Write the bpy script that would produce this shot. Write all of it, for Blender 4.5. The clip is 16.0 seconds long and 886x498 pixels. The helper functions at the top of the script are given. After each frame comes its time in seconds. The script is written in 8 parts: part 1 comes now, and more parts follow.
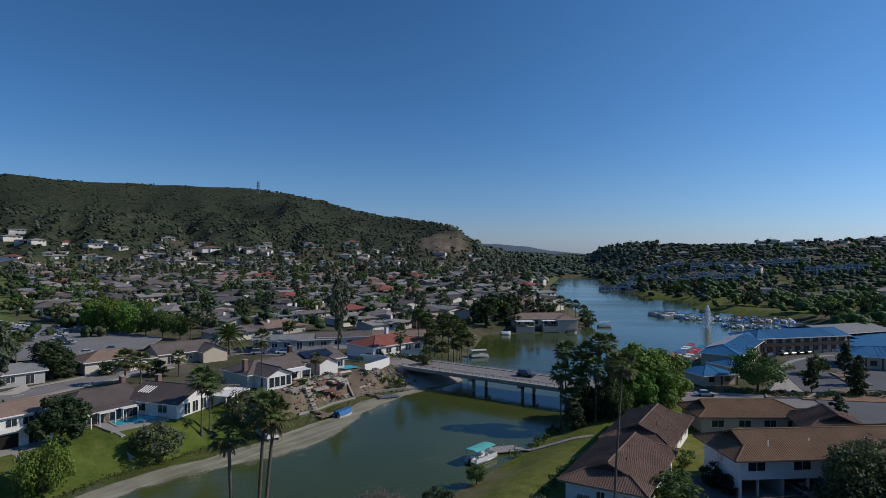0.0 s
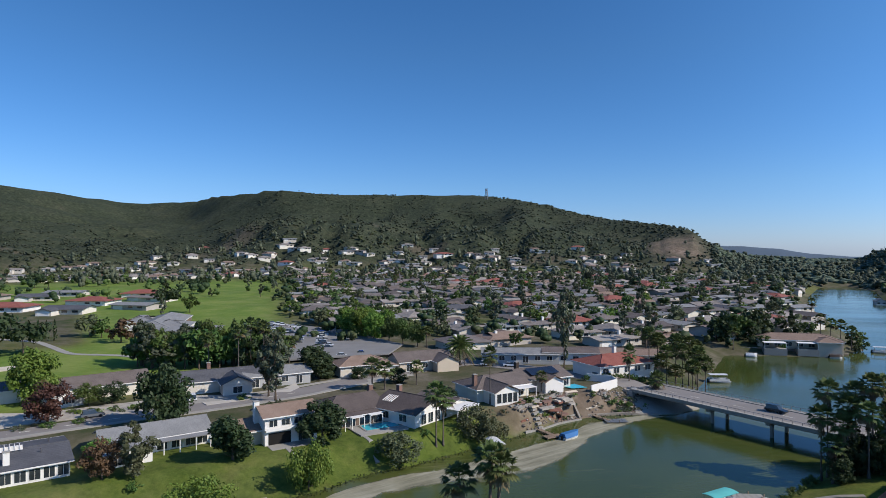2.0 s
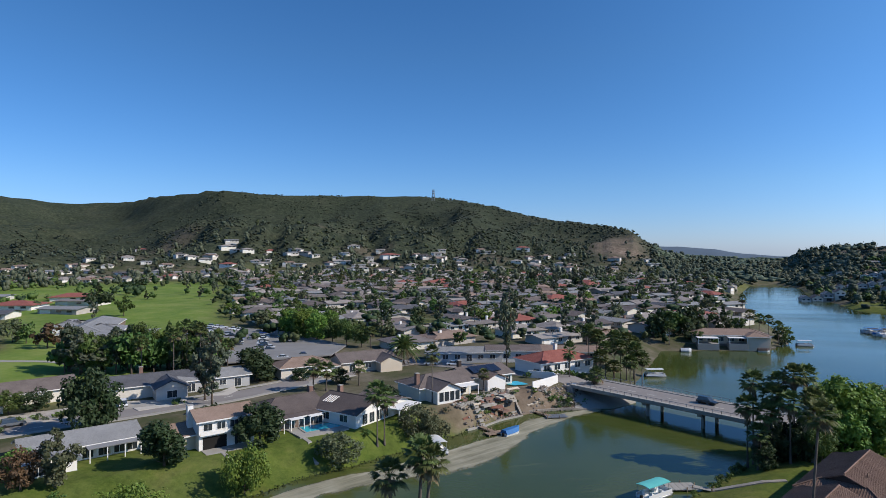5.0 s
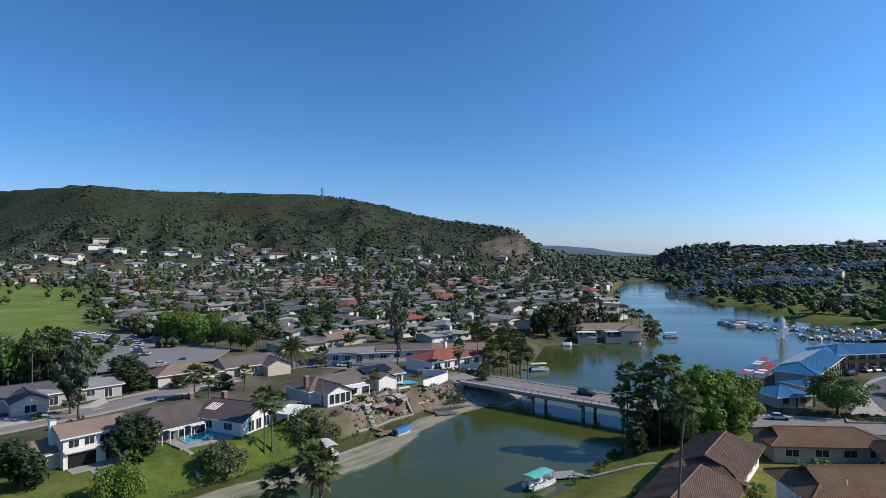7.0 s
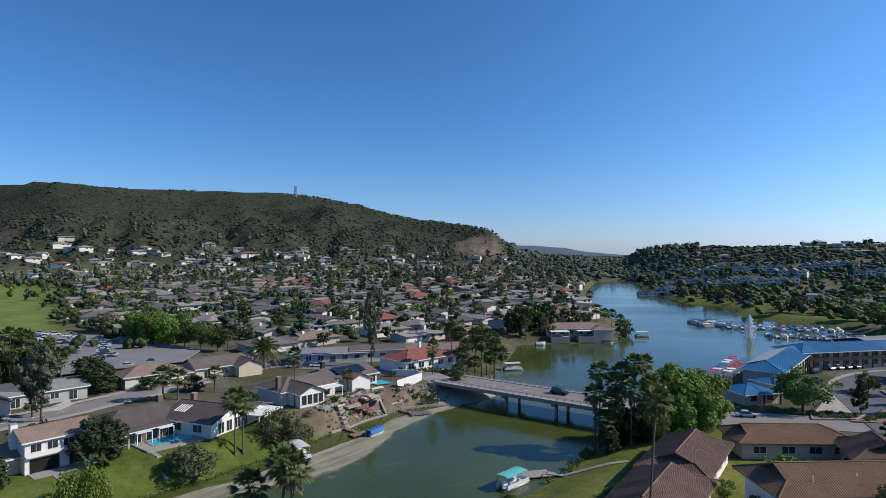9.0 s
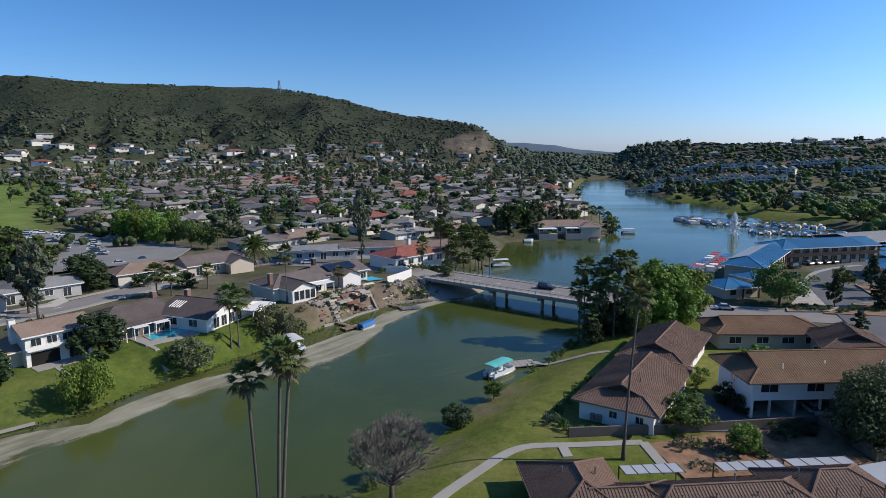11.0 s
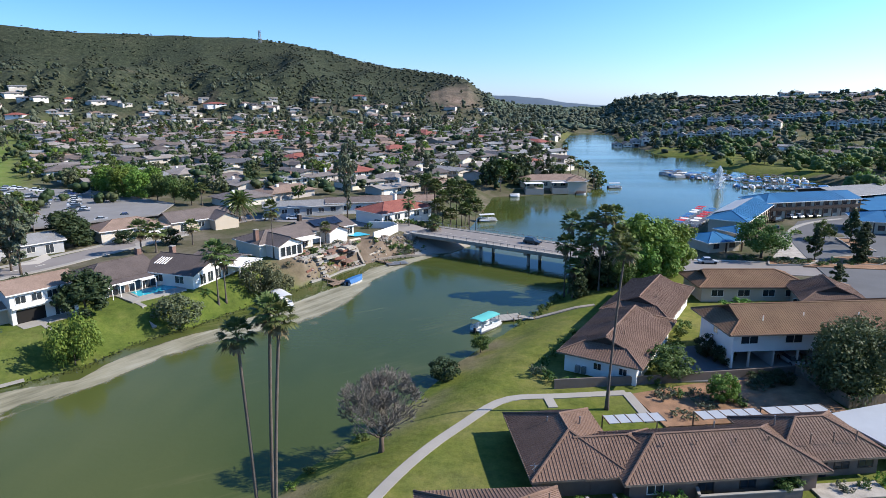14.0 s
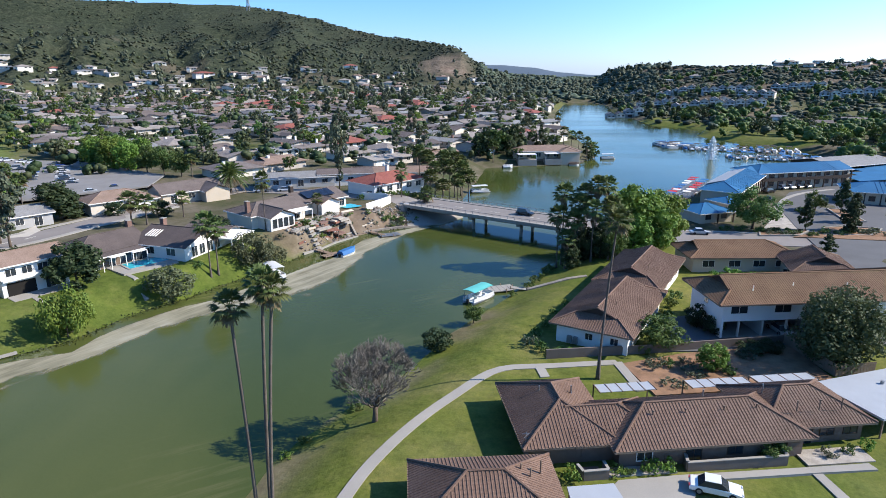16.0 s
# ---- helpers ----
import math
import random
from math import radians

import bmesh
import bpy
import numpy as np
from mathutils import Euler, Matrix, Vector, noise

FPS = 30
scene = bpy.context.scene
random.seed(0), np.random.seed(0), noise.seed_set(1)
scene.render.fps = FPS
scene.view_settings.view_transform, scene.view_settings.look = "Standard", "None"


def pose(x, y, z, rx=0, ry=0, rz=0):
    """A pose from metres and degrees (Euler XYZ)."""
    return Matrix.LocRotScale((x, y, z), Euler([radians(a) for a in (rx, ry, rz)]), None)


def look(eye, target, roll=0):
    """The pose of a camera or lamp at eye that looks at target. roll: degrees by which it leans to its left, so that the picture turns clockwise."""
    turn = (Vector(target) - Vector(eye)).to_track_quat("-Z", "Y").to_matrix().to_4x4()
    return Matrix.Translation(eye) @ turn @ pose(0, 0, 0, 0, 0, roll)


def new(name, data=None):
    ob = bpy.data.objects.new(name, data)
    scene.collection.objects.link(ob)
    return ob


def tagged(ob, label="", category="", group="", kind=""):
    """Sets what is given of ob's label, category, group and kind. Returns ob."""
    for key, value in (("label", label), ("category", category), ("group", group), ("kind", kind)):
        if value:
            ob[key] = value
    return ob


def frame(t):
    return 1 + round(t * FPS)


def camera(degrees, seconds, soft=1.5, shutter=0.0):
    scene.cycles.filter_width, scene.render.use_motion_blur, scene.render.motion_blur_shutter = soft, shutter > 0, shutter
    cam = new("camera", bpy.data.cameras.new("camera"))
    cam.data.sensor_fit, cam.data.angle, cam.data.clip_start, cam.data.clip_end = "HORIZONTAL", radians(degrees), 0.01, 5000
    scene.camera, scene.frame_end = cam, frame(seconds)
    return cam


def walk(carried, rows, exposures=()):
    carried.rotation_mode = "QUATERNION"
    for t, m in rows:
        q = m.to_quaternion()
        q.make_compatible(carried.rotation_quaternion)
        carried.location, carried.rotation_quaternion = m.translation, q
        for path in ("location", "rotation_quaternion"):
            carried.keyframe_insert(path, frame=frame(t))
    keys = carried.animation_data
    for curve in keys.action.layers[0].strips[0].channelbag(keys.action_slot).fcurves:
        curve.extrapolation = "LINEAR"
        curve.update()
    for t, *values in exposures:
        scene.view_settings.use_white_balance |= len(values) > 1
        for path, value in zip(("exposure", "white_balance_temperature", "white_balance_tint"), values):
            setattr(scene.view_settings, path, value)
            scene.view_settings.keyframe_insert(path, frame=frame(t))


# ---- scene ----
cam = camera(70.94, 16.0, 0.7)
# eye level about 40 m over the lake: a hovering drone that climbs, turns and tilts
PATH = [
    (0.0, pose(-0.71, -0.80, 36.36, 89.94, -0.33, 1.99)),
    (0.5, pose(-0.40, -0.72, 38.91, 89.90, -0.22, 7.07)),
    (1.0, pose(-0.48, -0.57, 40.21, 89.91, -0.20, 7.91)),
    (1.5, pose(-0.67, -0.70, 40.40, 89.99, -0.08, 10.27)),
    (2.0, pose(-0.59, -0.89, 40.39, 90.11, -0.06, 22.56)),
    (2.5, pose(-0.16, -0.59, 40.33, 90.14, -0.02, 26.99)),
    (3.0, pose(0.08, -0.40, 40.15, 90.18, -0.06, 27.66)),
    (3.5, pose(0.29, -0.20, 40.04, 90.19, -0.03, 27.08)),
    (4.0, pose(0.34, -0.11, 39.96, 90.19, 0.03, 23.13)),
    (4.5, pose(0.43, -0.21, 39.87, 90.20, 0.04, 20.50)),
    (5.0, pose(0.57, -0.12, 39.74, 90.23, 0.14, 17.74)),
    (7.5, pose(0.34, -0.14, 39.97, 90.10, 0.17, 6.47)),
    (8.0, pose(0.35, 0.04, 39.94, 90.11, 0.12, 6.01)),
    (10.3, pose(0.17, 0.36, 39.95, 89.60, 0.01, 4.48)),
    (10.5, pose(0.24, 0.37, 39.89, 87.99, 0.05, 4.42)),
    (11.0, pose(0.26, 0.40, 39.81, 80.69, 0.07, 4.26)),
    (11.5, pose(0.23, 0.43, 39.96, 77.95, 0.05, 4.05)),
    (12.0, pose(0.21, 0.52, 40.01, 77.50, 0.07, 3.81)),
    (12.5, pose(0.12, 0.44, 39.93, 76.65, 0.06, 3.56)),
    (13.0, pose(0.09, 0.44, 39.96, 76.42, 0.04, 3.37)),
    (13.5, pose(0.02, 0.44, 39.93, 76.47, -0.01, 3.13)),
    (14.0, pose(0.08, 0.43, 39.93, 76.52, 0.04, 2.95)),
    (14.5, pose(0.08, 0.47, 39.94, 76.56, 0.02, 2.76)),
    (15.0, pose(0.07, 0.56, 40.01, 76.57, 0.00, 2.58)),
    (15.5, pose(0.05, 0.55, 39.99, 76.49, 0.00, 2.39)),
    (16.0, pose(0.09, 0.53, 39.89, 73.90, 0.01, 2.27)),
]
EXPO = [(0.0, -0.55), (0.5, -0.3), (1.0, -0.15), (2.0, 0.08), (5.0, 0.1), (8.0, 0.1), (10.3, -0.05), (11.0, 0.06), (11.5, 0.2), (12.5, 0.48), (14.5, 0.78), (16.0, 0.80)]
walk(cam, PATH, EXPO)

# ---- sky and sun ----
SUN_FROM = Vector((0.99, 0.07, 0.0)).normalized()
SUN_ELEV = radians(36)
world = bpy.data.worlds.new("sky")
scene.world = world
world.use_nodes = True
wt = world.node_tree
sky = wt.nodes.new("ShaderNodeTexSky")
sky.sky_type, sky.sun_disc = "NISHITA", False
sky.sun_elevation = SUN_ELEV
sky.sun_rotation = math.atan2(SUN_FROM.x, SUN_FROM.y)
sky.altitude, sky.air_density, sky.dust_density, sky.ozone_density = 150, 1.0, 0.25, 5.0
deep = wt.nodes.new("ShaderNodeHueSaturation")
deep.inputs["Saturation"].default_value = 1.15
clear = wt.nodes.new("ShaderNodeMix")
clear.data_type, clear.blend_type = "RGBA", "MULTIPLY"
clear.inputs[0].default_value = 1.0
wt.links.new(sky.outputs[0], clear.inputs[6])
aim = wt.nodes.new("ShaderNodeTexCoord")
split = wt.nodes.new("ShaderNodeSeparateXYZ")
wt.links.new(aim.outputs["Generated"], split.inputs[0])
low = wt.nodes.new("ShaderNodeValToRGB")
low.color_ramp.elements[0].position, low.color_ramp.elements[0].color = 0.0, (0.80, 0.95, 1.44, 1)
low.color_ramp.elements[1].position, low.color_ramp.elements[1].color = 0.30, (0.92, 1.0, 1.13, 1)
mid = low.color_ramp.elements.new(0.10)
mid.color = (0.89, 1.0, 1.26, 1)
wt.links.new(split.outputs[2], low.inputs[0])
wt.links.new(low.outputs[0], clear.inputs[7])
# the broad glow of the air on the sun's side
toward = wt.nodes.new("ShaderNodeVectorMath")
toward.operation = "DOT_PRODUCT"
toward.inputs[1].default_value = (SUN_FROM.x * math.cos(SUN_ELEV), SUN_FROM.y * math.cos(SUN_ELEV), math.sin(SUN_ELEV))
wt.links.new(aim.outputs["Generated"], toward.inputs[0])
aureole = wt.nodes.new("ShaderNodeValToRGB")
aureole.color_ramp.interpolation = "EASE"
aureole.color_ramp.elements[0].position, aureole.color_ramp.elements[0].color = 0.05, (1.0, 1.0, 1.0, 1)
aureole.color_ramp.elements[1].position, aureole.color_ramp.elements[1].color = 0.80, (1.5, 1.46, 1.4, 1)
wt.links.new(toward.outputs["Value"], aureole.inputs[0])
glow = wt.nodes.new("ShaderNodeMix")
glow.data_type, glow.blend_type = "RGBA", "MULTIPLY"
glow.inputs[0].default_value = 1.0
wt.links.new(clear.outputs[2], glow.inputs[6])
wt.links.new(aureole.outputs[0], glow.inputs[7])
wt.links.new(glow.outputs[2], deep.inputs["Color"])
wt.links.new(deep.outputs[0], wt.nodes["Background"].inputs[0])
wt.nodes["Background"].inputs[1].default_value = 0.1
lamp = bpy.data.lights.new("sun", "SUN")
lamp.energy, lamp.angle, lamp.color = 4.7, radians(0.5), (1.0, 0.915, 0.80)
sun = new("sun", lamp)
sun.matrix_world = look((200, -60, 200), (200 - SUN_FROM.x, -60 - SUN_FROM.y, 200 - math.tan(SUN_ELEV)))


# ---- materials ----
def nodes_of(name, rough=0.8, metal=0.0, spec=0.3):
    m = bpy.data.materials.new(name)
    m.use_nodes = True
    t = m.node_tree
    b = t.nodes["Principled BSDF"]
    b.inputs["Roughness"].default_value, b.inputs["Metallic"].default_value = rough, metal
    b.inputs["Specular IOR Level"].default_value = spec
    return m, t, b


def streaks(t, scale, turn, stretch, detail=5.0):
    """Noise drawn out along one bearing of the ground."""
    n = t.nodes.new("ShaderNodeTexNoise")
    n.inputs["Scale"].default_value, n.inputs["Detail"].default_value, n.inputs["Roughness"].default_value = scale, detail, 0.65
    mp = t.nodes.new("ShaderNodeMapping")
    mp.vector_type = "TEXTURE"
    mp.inputs["Rotation"].default_value = (0, 0, radians(turn))
    mp.inputs["Scale"].default_value = (stretch, 1, 1)
    t.links.new(t.nodes.new("ShaderNodeNewGeometry").outputs["Position"], mp.inputs["Vector"])
    t.links.new(mp.outputs[0], n.inputs["Vector"])
    return n.outputs["Fac"]


def noise_at(t, scale, detail=3.0, rough=0.6, coord="world", stretch=None):
    n = t.nodes.new("ShaderNodeTexNoise")
    n.inputs["Scale"].default_value, n.inputs["Detail"].default_value, n.inputs["Roughness"].default_value = scale, detail, rough
    if coord == "world":
        c = t.nodes.new("ShaderNodeNewGeometry").outputs["Position"]
    else:
        c = t.nodes.new("ShaderNodeTexCoord").outputs["Object"]
    if stretch:
        mp = t.nodes.new("ShaderNodeMapping")
        mp.inputs["Scale"].default_value = stretch
        t.links.new(c, mp.inputs["Vector"])
        c = mp.outputs[0]
    t.links.new(c, n.inputs["Vector"])
    return n.outputs["Fac"]


def ramp(t, fac, stops):
    r = t.nodes.new("ShaderNodeValToRGB")
    e = r.color_ramp.elements
    while len(e) < len(stops):
        e.new(0.5)
    for k, (p, c) in zip(e, stops):
        k.position, k.color = p, (*c, 1)
    t.links.new(fac, r.inputs[0])
    return r.outputs[0]


def mixed(t, fac, a, b, mode="MIX"):
    m = t.nodes.new("ShaderNodeMix")
    m.data_type, m.blend_type = "RGBA", mode
    for v, i in ((fac, 0), (a, 6), (b, 7)):
        if isinstance(v, (float, int)):
            m.inputs[i].default_value = v
        elif isinstance(v, tuple):
            m.inputs[i].default_value = (*v, 1)
        else:
            t.links.new(v, m.inputs[i])
    return m.outputs[2]


def bumped(t, b, fac, strength=0.3, dist=0.05):
    n = t.nodes.new("ShaderNodeBump")
    n.inputs["Strength"].default_value, n.inputs["Distance"].default_value = strength, dist
    t.links.new(fac, n.inputs["Height"])
    t.links.new(n.outputs[0], b.inputs["Normal"])


def varied(t, colour, amount, hue=0.02):
    """Shifts a colour a little from object to object."""
    o = t.nodes.new("ShaderNodeObjectInfo").outputs["Random"]
    h = t.nodes.new("ShaderNodeHueSaturation")
    for sock, lo, hi in (("Value", 1 - amount, 1 + amount), ("Hue", 0.5 - hue, 0.5 + hue)):
        r = t.nodes.new("ShaderNodeMapRange")
        r.inputs[3].default_value, r.inputs[4].default_value = lo, hi
        t.links.new(o, r.inputs[0])
        t.links.new(r.outputs[0], h.inputs[sock])
    t.links.new(colour, h.inputs["Color"])
    return h.outputs[0]


def plain(name, c, rough=0.8, metal=0.0, var=0.12, scale=1.2, bump=0.15, spec=0.3, each=0.0, hue=0.0):
    """Paint, plaster, concrete: broad stains and fine grain round one base colour."""
    m, t, b = nodes_of(name, rough, metal, spec)
    lo, hi = tuple(v * (1 - var) for v in c), tuple(min(1, v * (1 + var)) for v in c)
    big = ramp(t, noise_at(t, scale * 0.25), [(0.3, lo), (0.7, hi)])
    fine = noise_at(t, scale * 9, 2)
    col = mixed(t, 0.35, big, ramp(t, fine, [(0.25, lo), (0.75, hi)]))
    if each:
        col = varied(t, col, each, hue)
    t.links.new(col, b.inputs["Base Color"])
    if bump:
        bumped(t, b, fine, bump, 0.03)
    return m


def tile_roof(name, c, c2, course=0.16, each=0.0):
    """Tile or shingle: courses follow the height, with weathered patches and single odd tiles."""
    m, t, b = nodes_of(name, 0.75, 0, 0.25)
    pos = t.nodes.new("ShaderNodeNewGeometry").outputs["Position"]
    sep = t.nodes.new("ShaderNodeSeparateXYZ")
    t.links.new(pos, sep.inputs[0])
    saw = t.nodes.new("ShaderNodeMath")
    saw.operation = "FRACT"
    div = t.nodes.new("ShaderNodeMath")
    div.operation, div.inputs[1].default_value = "DIVIDE", course
    t.links.new(sep.outputs[2], div.inputs[0])
    t.links.new(div.outputs[0], saw.inputs[0])
    patch = ramp(t, noise_at(t, 0.35, 4), [(0.35, c), (0.65, c2)])
    odd = ramp(t, noise_at(t, 5.0, 1), [(0.3, tuple(v * 0.8 for v in c)), (0.5, c2), (0.78, tuple(min(1, v * 1.3) for v in c2))])
    col = mixed(t, 0.4, patch, odd)
    edge = ramp(t, saw.outputs[0], [(0.0, (0.55, 0.55, 0.55)), (0.22, (1, 1, 1))])
    col = mixed(t, 0.8, col, edge, "MULTIPLY")
    if each:
        col = varied(t, col, each, 0.02)
    t.links.new(col, b.inputs["Base Color"])
    bumped(t, b, saw.outputs[0], 0.5, 0.05)
    return m


def leafy(name, c, c2, each=0.18):
    m, t, b = nodes_of(name, 0.6, 0, 0.25)
    isl = t.nodes.new("ShaderNodeNewGeometry").outputs["Random Per Island"]
    col = mixed(t, 0.5, ramp(t, isl, [(0.1, c), (0.9, c2)]), ramp(t, noise_at(t, 0.6, 2), [(0.35, c), (0.65, c2)]))
    t.links.new(varied(t, col, each, 0.025), b.inputs["Base Color"])
    tr = t.nodes.new("ShaderNodeBsdfTranslucent")
    t.links.new(varied(t, col, each, 0.025), tr.inputs[0])
    mx = t.nodes.new("ShaderNodeMixShader")
    mx.inputs[0].default_value = 0.27
    t.links.new(b.outputs[0], mx.inputs[1])
    t.links.new(tr.outputs[0], mx.inputs[2])
    t.links.new(mx.outputs[0], t.nodes["Material Output"].inputs[0])
    return m


def glass_mat(name, c):
    m, t, b = nodes_of(name, 0.06, 0, 0.6)
    t.links.new(ramp(t, noise_at(t, 0.8), [(0.3, c), (0.7, tuple(v * 1.8 for v in c))]), b.inputs["Base Color"])
    return m


def water_mat():
    m, t, b = nodes_of("lake_water", 0.06, 0, 0.42)
    b.inputs["IOR"].default_value = 1.33
    murk = ramp(t, noise_at(t, 0.018, 4, 0.6, "world", (1.0, 0.45, 1)), [(0.30, (0.028, 0.045, 0.010)), (0.5, (0.050, 0.068, 0.017)), (0.72, (0.090, 0.100, 0.030))])
    film = ramp(t, streaks(t, 0.8, 32, 9, 6), [(0.50, (0, 0, 0)), (0.68, (0.55, 0.55, 0.55)), (0.74, (0.1, 0.1, 0.1))])
    patch = ramp(t, noise_at(t, 0.022, 3, 0.6), [(0.46, (0, 0, 0)), (0.62, (1, 1, 1))])
    murk = mixed(t, mixed(t, 1.0, film, patch, "MULTIPLY"), murk, (0.15, 0.14, 0.065))
    t.links.new(murk, b.inputs["Base Color"])
    rip = mixed(t, 0.5, noise_at(t, 0.9, 4, 0.6), noise_at(t, 0.12, 3, 0.6))
    bumped(t, b, rip, 0.16, 0.25)
    wind = ramp(t, noise_at(t, 0.012, 3, 0.6, "world", (0.4, 1.6, 1)), [(0.4, (0.05, 0.05, 0.05)), (0.7, (0.22, 0.22, 0.22))])
    t.links.new(wind, b.inputs["Roughness"])
    return m


def scum_mat():
    m, t, b = nodes_of("algae_scum", 0.7, 0, 0.3)
    col = mixed(t, 0.55, ramp(t, noise_at(t, 0.25, 4), [(0.3, (0.15, 0.142, 0.09)), (0.55, (0.25, 0.235, 0.165)), (0.8, (0.36, 0.345, 0.27))]),
                ramp(t, streaks(t, 0.7, 58, 9), [(0.34, (0.11, 0.105, 0.065)), (0.5, (0.29, 0.27, 0.19)), (0.7, (0.48, 0.46, 0.37))]))
    t.links.new(col, b.inputs["Base Color"])
    rag = mixed(t, 0.45, noise_at(t, 0.30, 7, 0.72, "world", (1.0, 0.6, 1)), streaks(t, 0.5, 58, 6))
    att = t.nodes.new("ShaderNodeAttribute")
    att.attribute_name = "cover"
    add = t.nodes.new("ShaderNodeMath")
    add.operation = "ADD"
    t.links.new(rag, add.inputs[0])
    t.links.new(att.outputs["Fac"], add.inputs[1])
    a = ramp(t, add.outputs[0], [(0.84, (0, 0, 0)), (1.0, (0.92, 0.92, 0.92))])
    t.links.new(a, b.inputs["Alpha"])
    return m


def ground_mat():
    """Lawn, chaparral, bare earth and town soil, by the 'zone' weights of the ground."""
    m, t, b = nodes_of("ground_cover", 0.95, 0, 0.1)
    z = t.nodes.new("ShaderNodeAttribute")
    z.attribute_name = "zone"
    sep = t.nodes.new("ShaderNodeSeparateColor")
    t.links.new(z.outputs["Color"], sep.inputs[0])
    town = ramp(t, noise_at(t, 0.09, 5, 0.7), [(0.35, (0.045, 0.058, 0.022)), (0.5, (0.085, 0.080, 0.048)), (0.7, (0.15, 0.13, 0.10))])
    fine = noise_at(t, 1.6, 6, 0.75)
    broad = noise_at(t, 0.07, 6, 0.7)
    dry = mixed(t, 0.5, ramp(t, broad, [(0.34, (0.070, 0.118, 0.012)), (0.5, (0.130, 0.152, 0.022)), (0.64, (0.225, 0.200, 0.066)), (0.74, (0.26, 0.215, 0.10))]),
                ramp(t, fine, [(0.3, (0.042, 0.070, 0.008)), (0.7, (0.172, 0.186, 0.042))]))
    deep = mixed(t, 0.5, ramp(t, noise_at(t, 0.16, 5, 0.7), [(0.3, (0.055, 0.090, 0.012)), (0.5, (0.090, 0.122, 0.020)), (0.72, (0.160, 0.150, 0.048))]),
                 ramp(t, fine, [(0.3, (0.040, 0.078, 0.009)), (0.7, (0.120, 0.150, 0.030))]))
    fair = mixed(t, 0.5, ramp(t, noise_at(t, 0.045, 4, 0.6), [(0.36, (0.092, 0.182, 0.024)), (0.5, (0.142, 0.228, 0.036)), (0.64, (0.222, 0.272, 0.070))]),
                 ramp(t, noise_at(t, 0.4, 5, 0.7), [(0.3, (0.080, 0.130, 0.022)), (0.7, (0.180, 0.215, 0.055))]))
    mid = ramp(t, noise_at(t, 0.45, 5, 0.75), [(0.32, (0.62, 0.66, 0.6)), (0.5, (1.0, 1.0, 1.0)), (0.68, (1.32, 1.22, 1.3))])
    dry = mixed(t, 0.85, dry, mid, "MULTIPLY")
    deep = mixed(t, 0.85, deep, mid, "MULTIPLY")
    care = z.outputs["Alpha"]
    lawn = mixed(t, ramp(t, care, [(0.1, (0, 0, 0)), (0.5, (1, 1, 1))]), deep, dry)
    lawn = mixed(t, ramp(t, care, [(0.5, (0, 0, 0)), (1.0, (1, 1, 1))]), lawn, fair)
    bush = noise_at(t, 0.13, 4, 0.72)
    scrub = mixed(t, 0.6, ramp(t, noise_at(t, 0.011, 6, 0.62), [(0.30, (0.022, 0.031, 0.020)), (0.5, (0.040, 0.050, 0.030)), (0.66, (0.068, 0.071, 0.044)), (0.8, (0.115, 0.100, 0.070))]),
                  ramp(t, bush, [(0.36, (0.010, 0.016, 0.010)), (0.52, (0.040, 0.050, 0.029)), (0.70, (0.095, 0.097, 0.058))]))
    bare = ramp(t, noise_at(t, 0.2, 6, 0.7), [(0.3, (0.115, 0.083, 0.060)), (0.5, (0.185, 0.138, 0.104)), (0.7, (0.28, 0.222, 0.175))])
    col = mixed(t, sep.outputs[1], mixed(t, sep.outputs[0], town, lawn), scrub)
    col = mixed(t, sep.outputs[2], col, bare)
    t.links.new(col, b.inputs["Base Color"])
    rise = t.nodes.new("ShaderNodeMath")
    rise.operation = "MULTIPLY"
    t.links.new(bush, rise.inputs[0])
    t.links.new(sep.outputs[1], rise.inputs[1])
    high = t.nodes.new("ShaderNodeMath")
    high.operation, high.inputs[1].default_value = "MULTIPLY_ADD", 30.0
    t.links.new(rise.outputs[0], high.inputs[0])
    t.links.new(noise_at(t, 1.4, 5, 0.7), high.inputs[2])
    bumped(t, b, high.outputs[0], 0.6, 0.15)
    return m


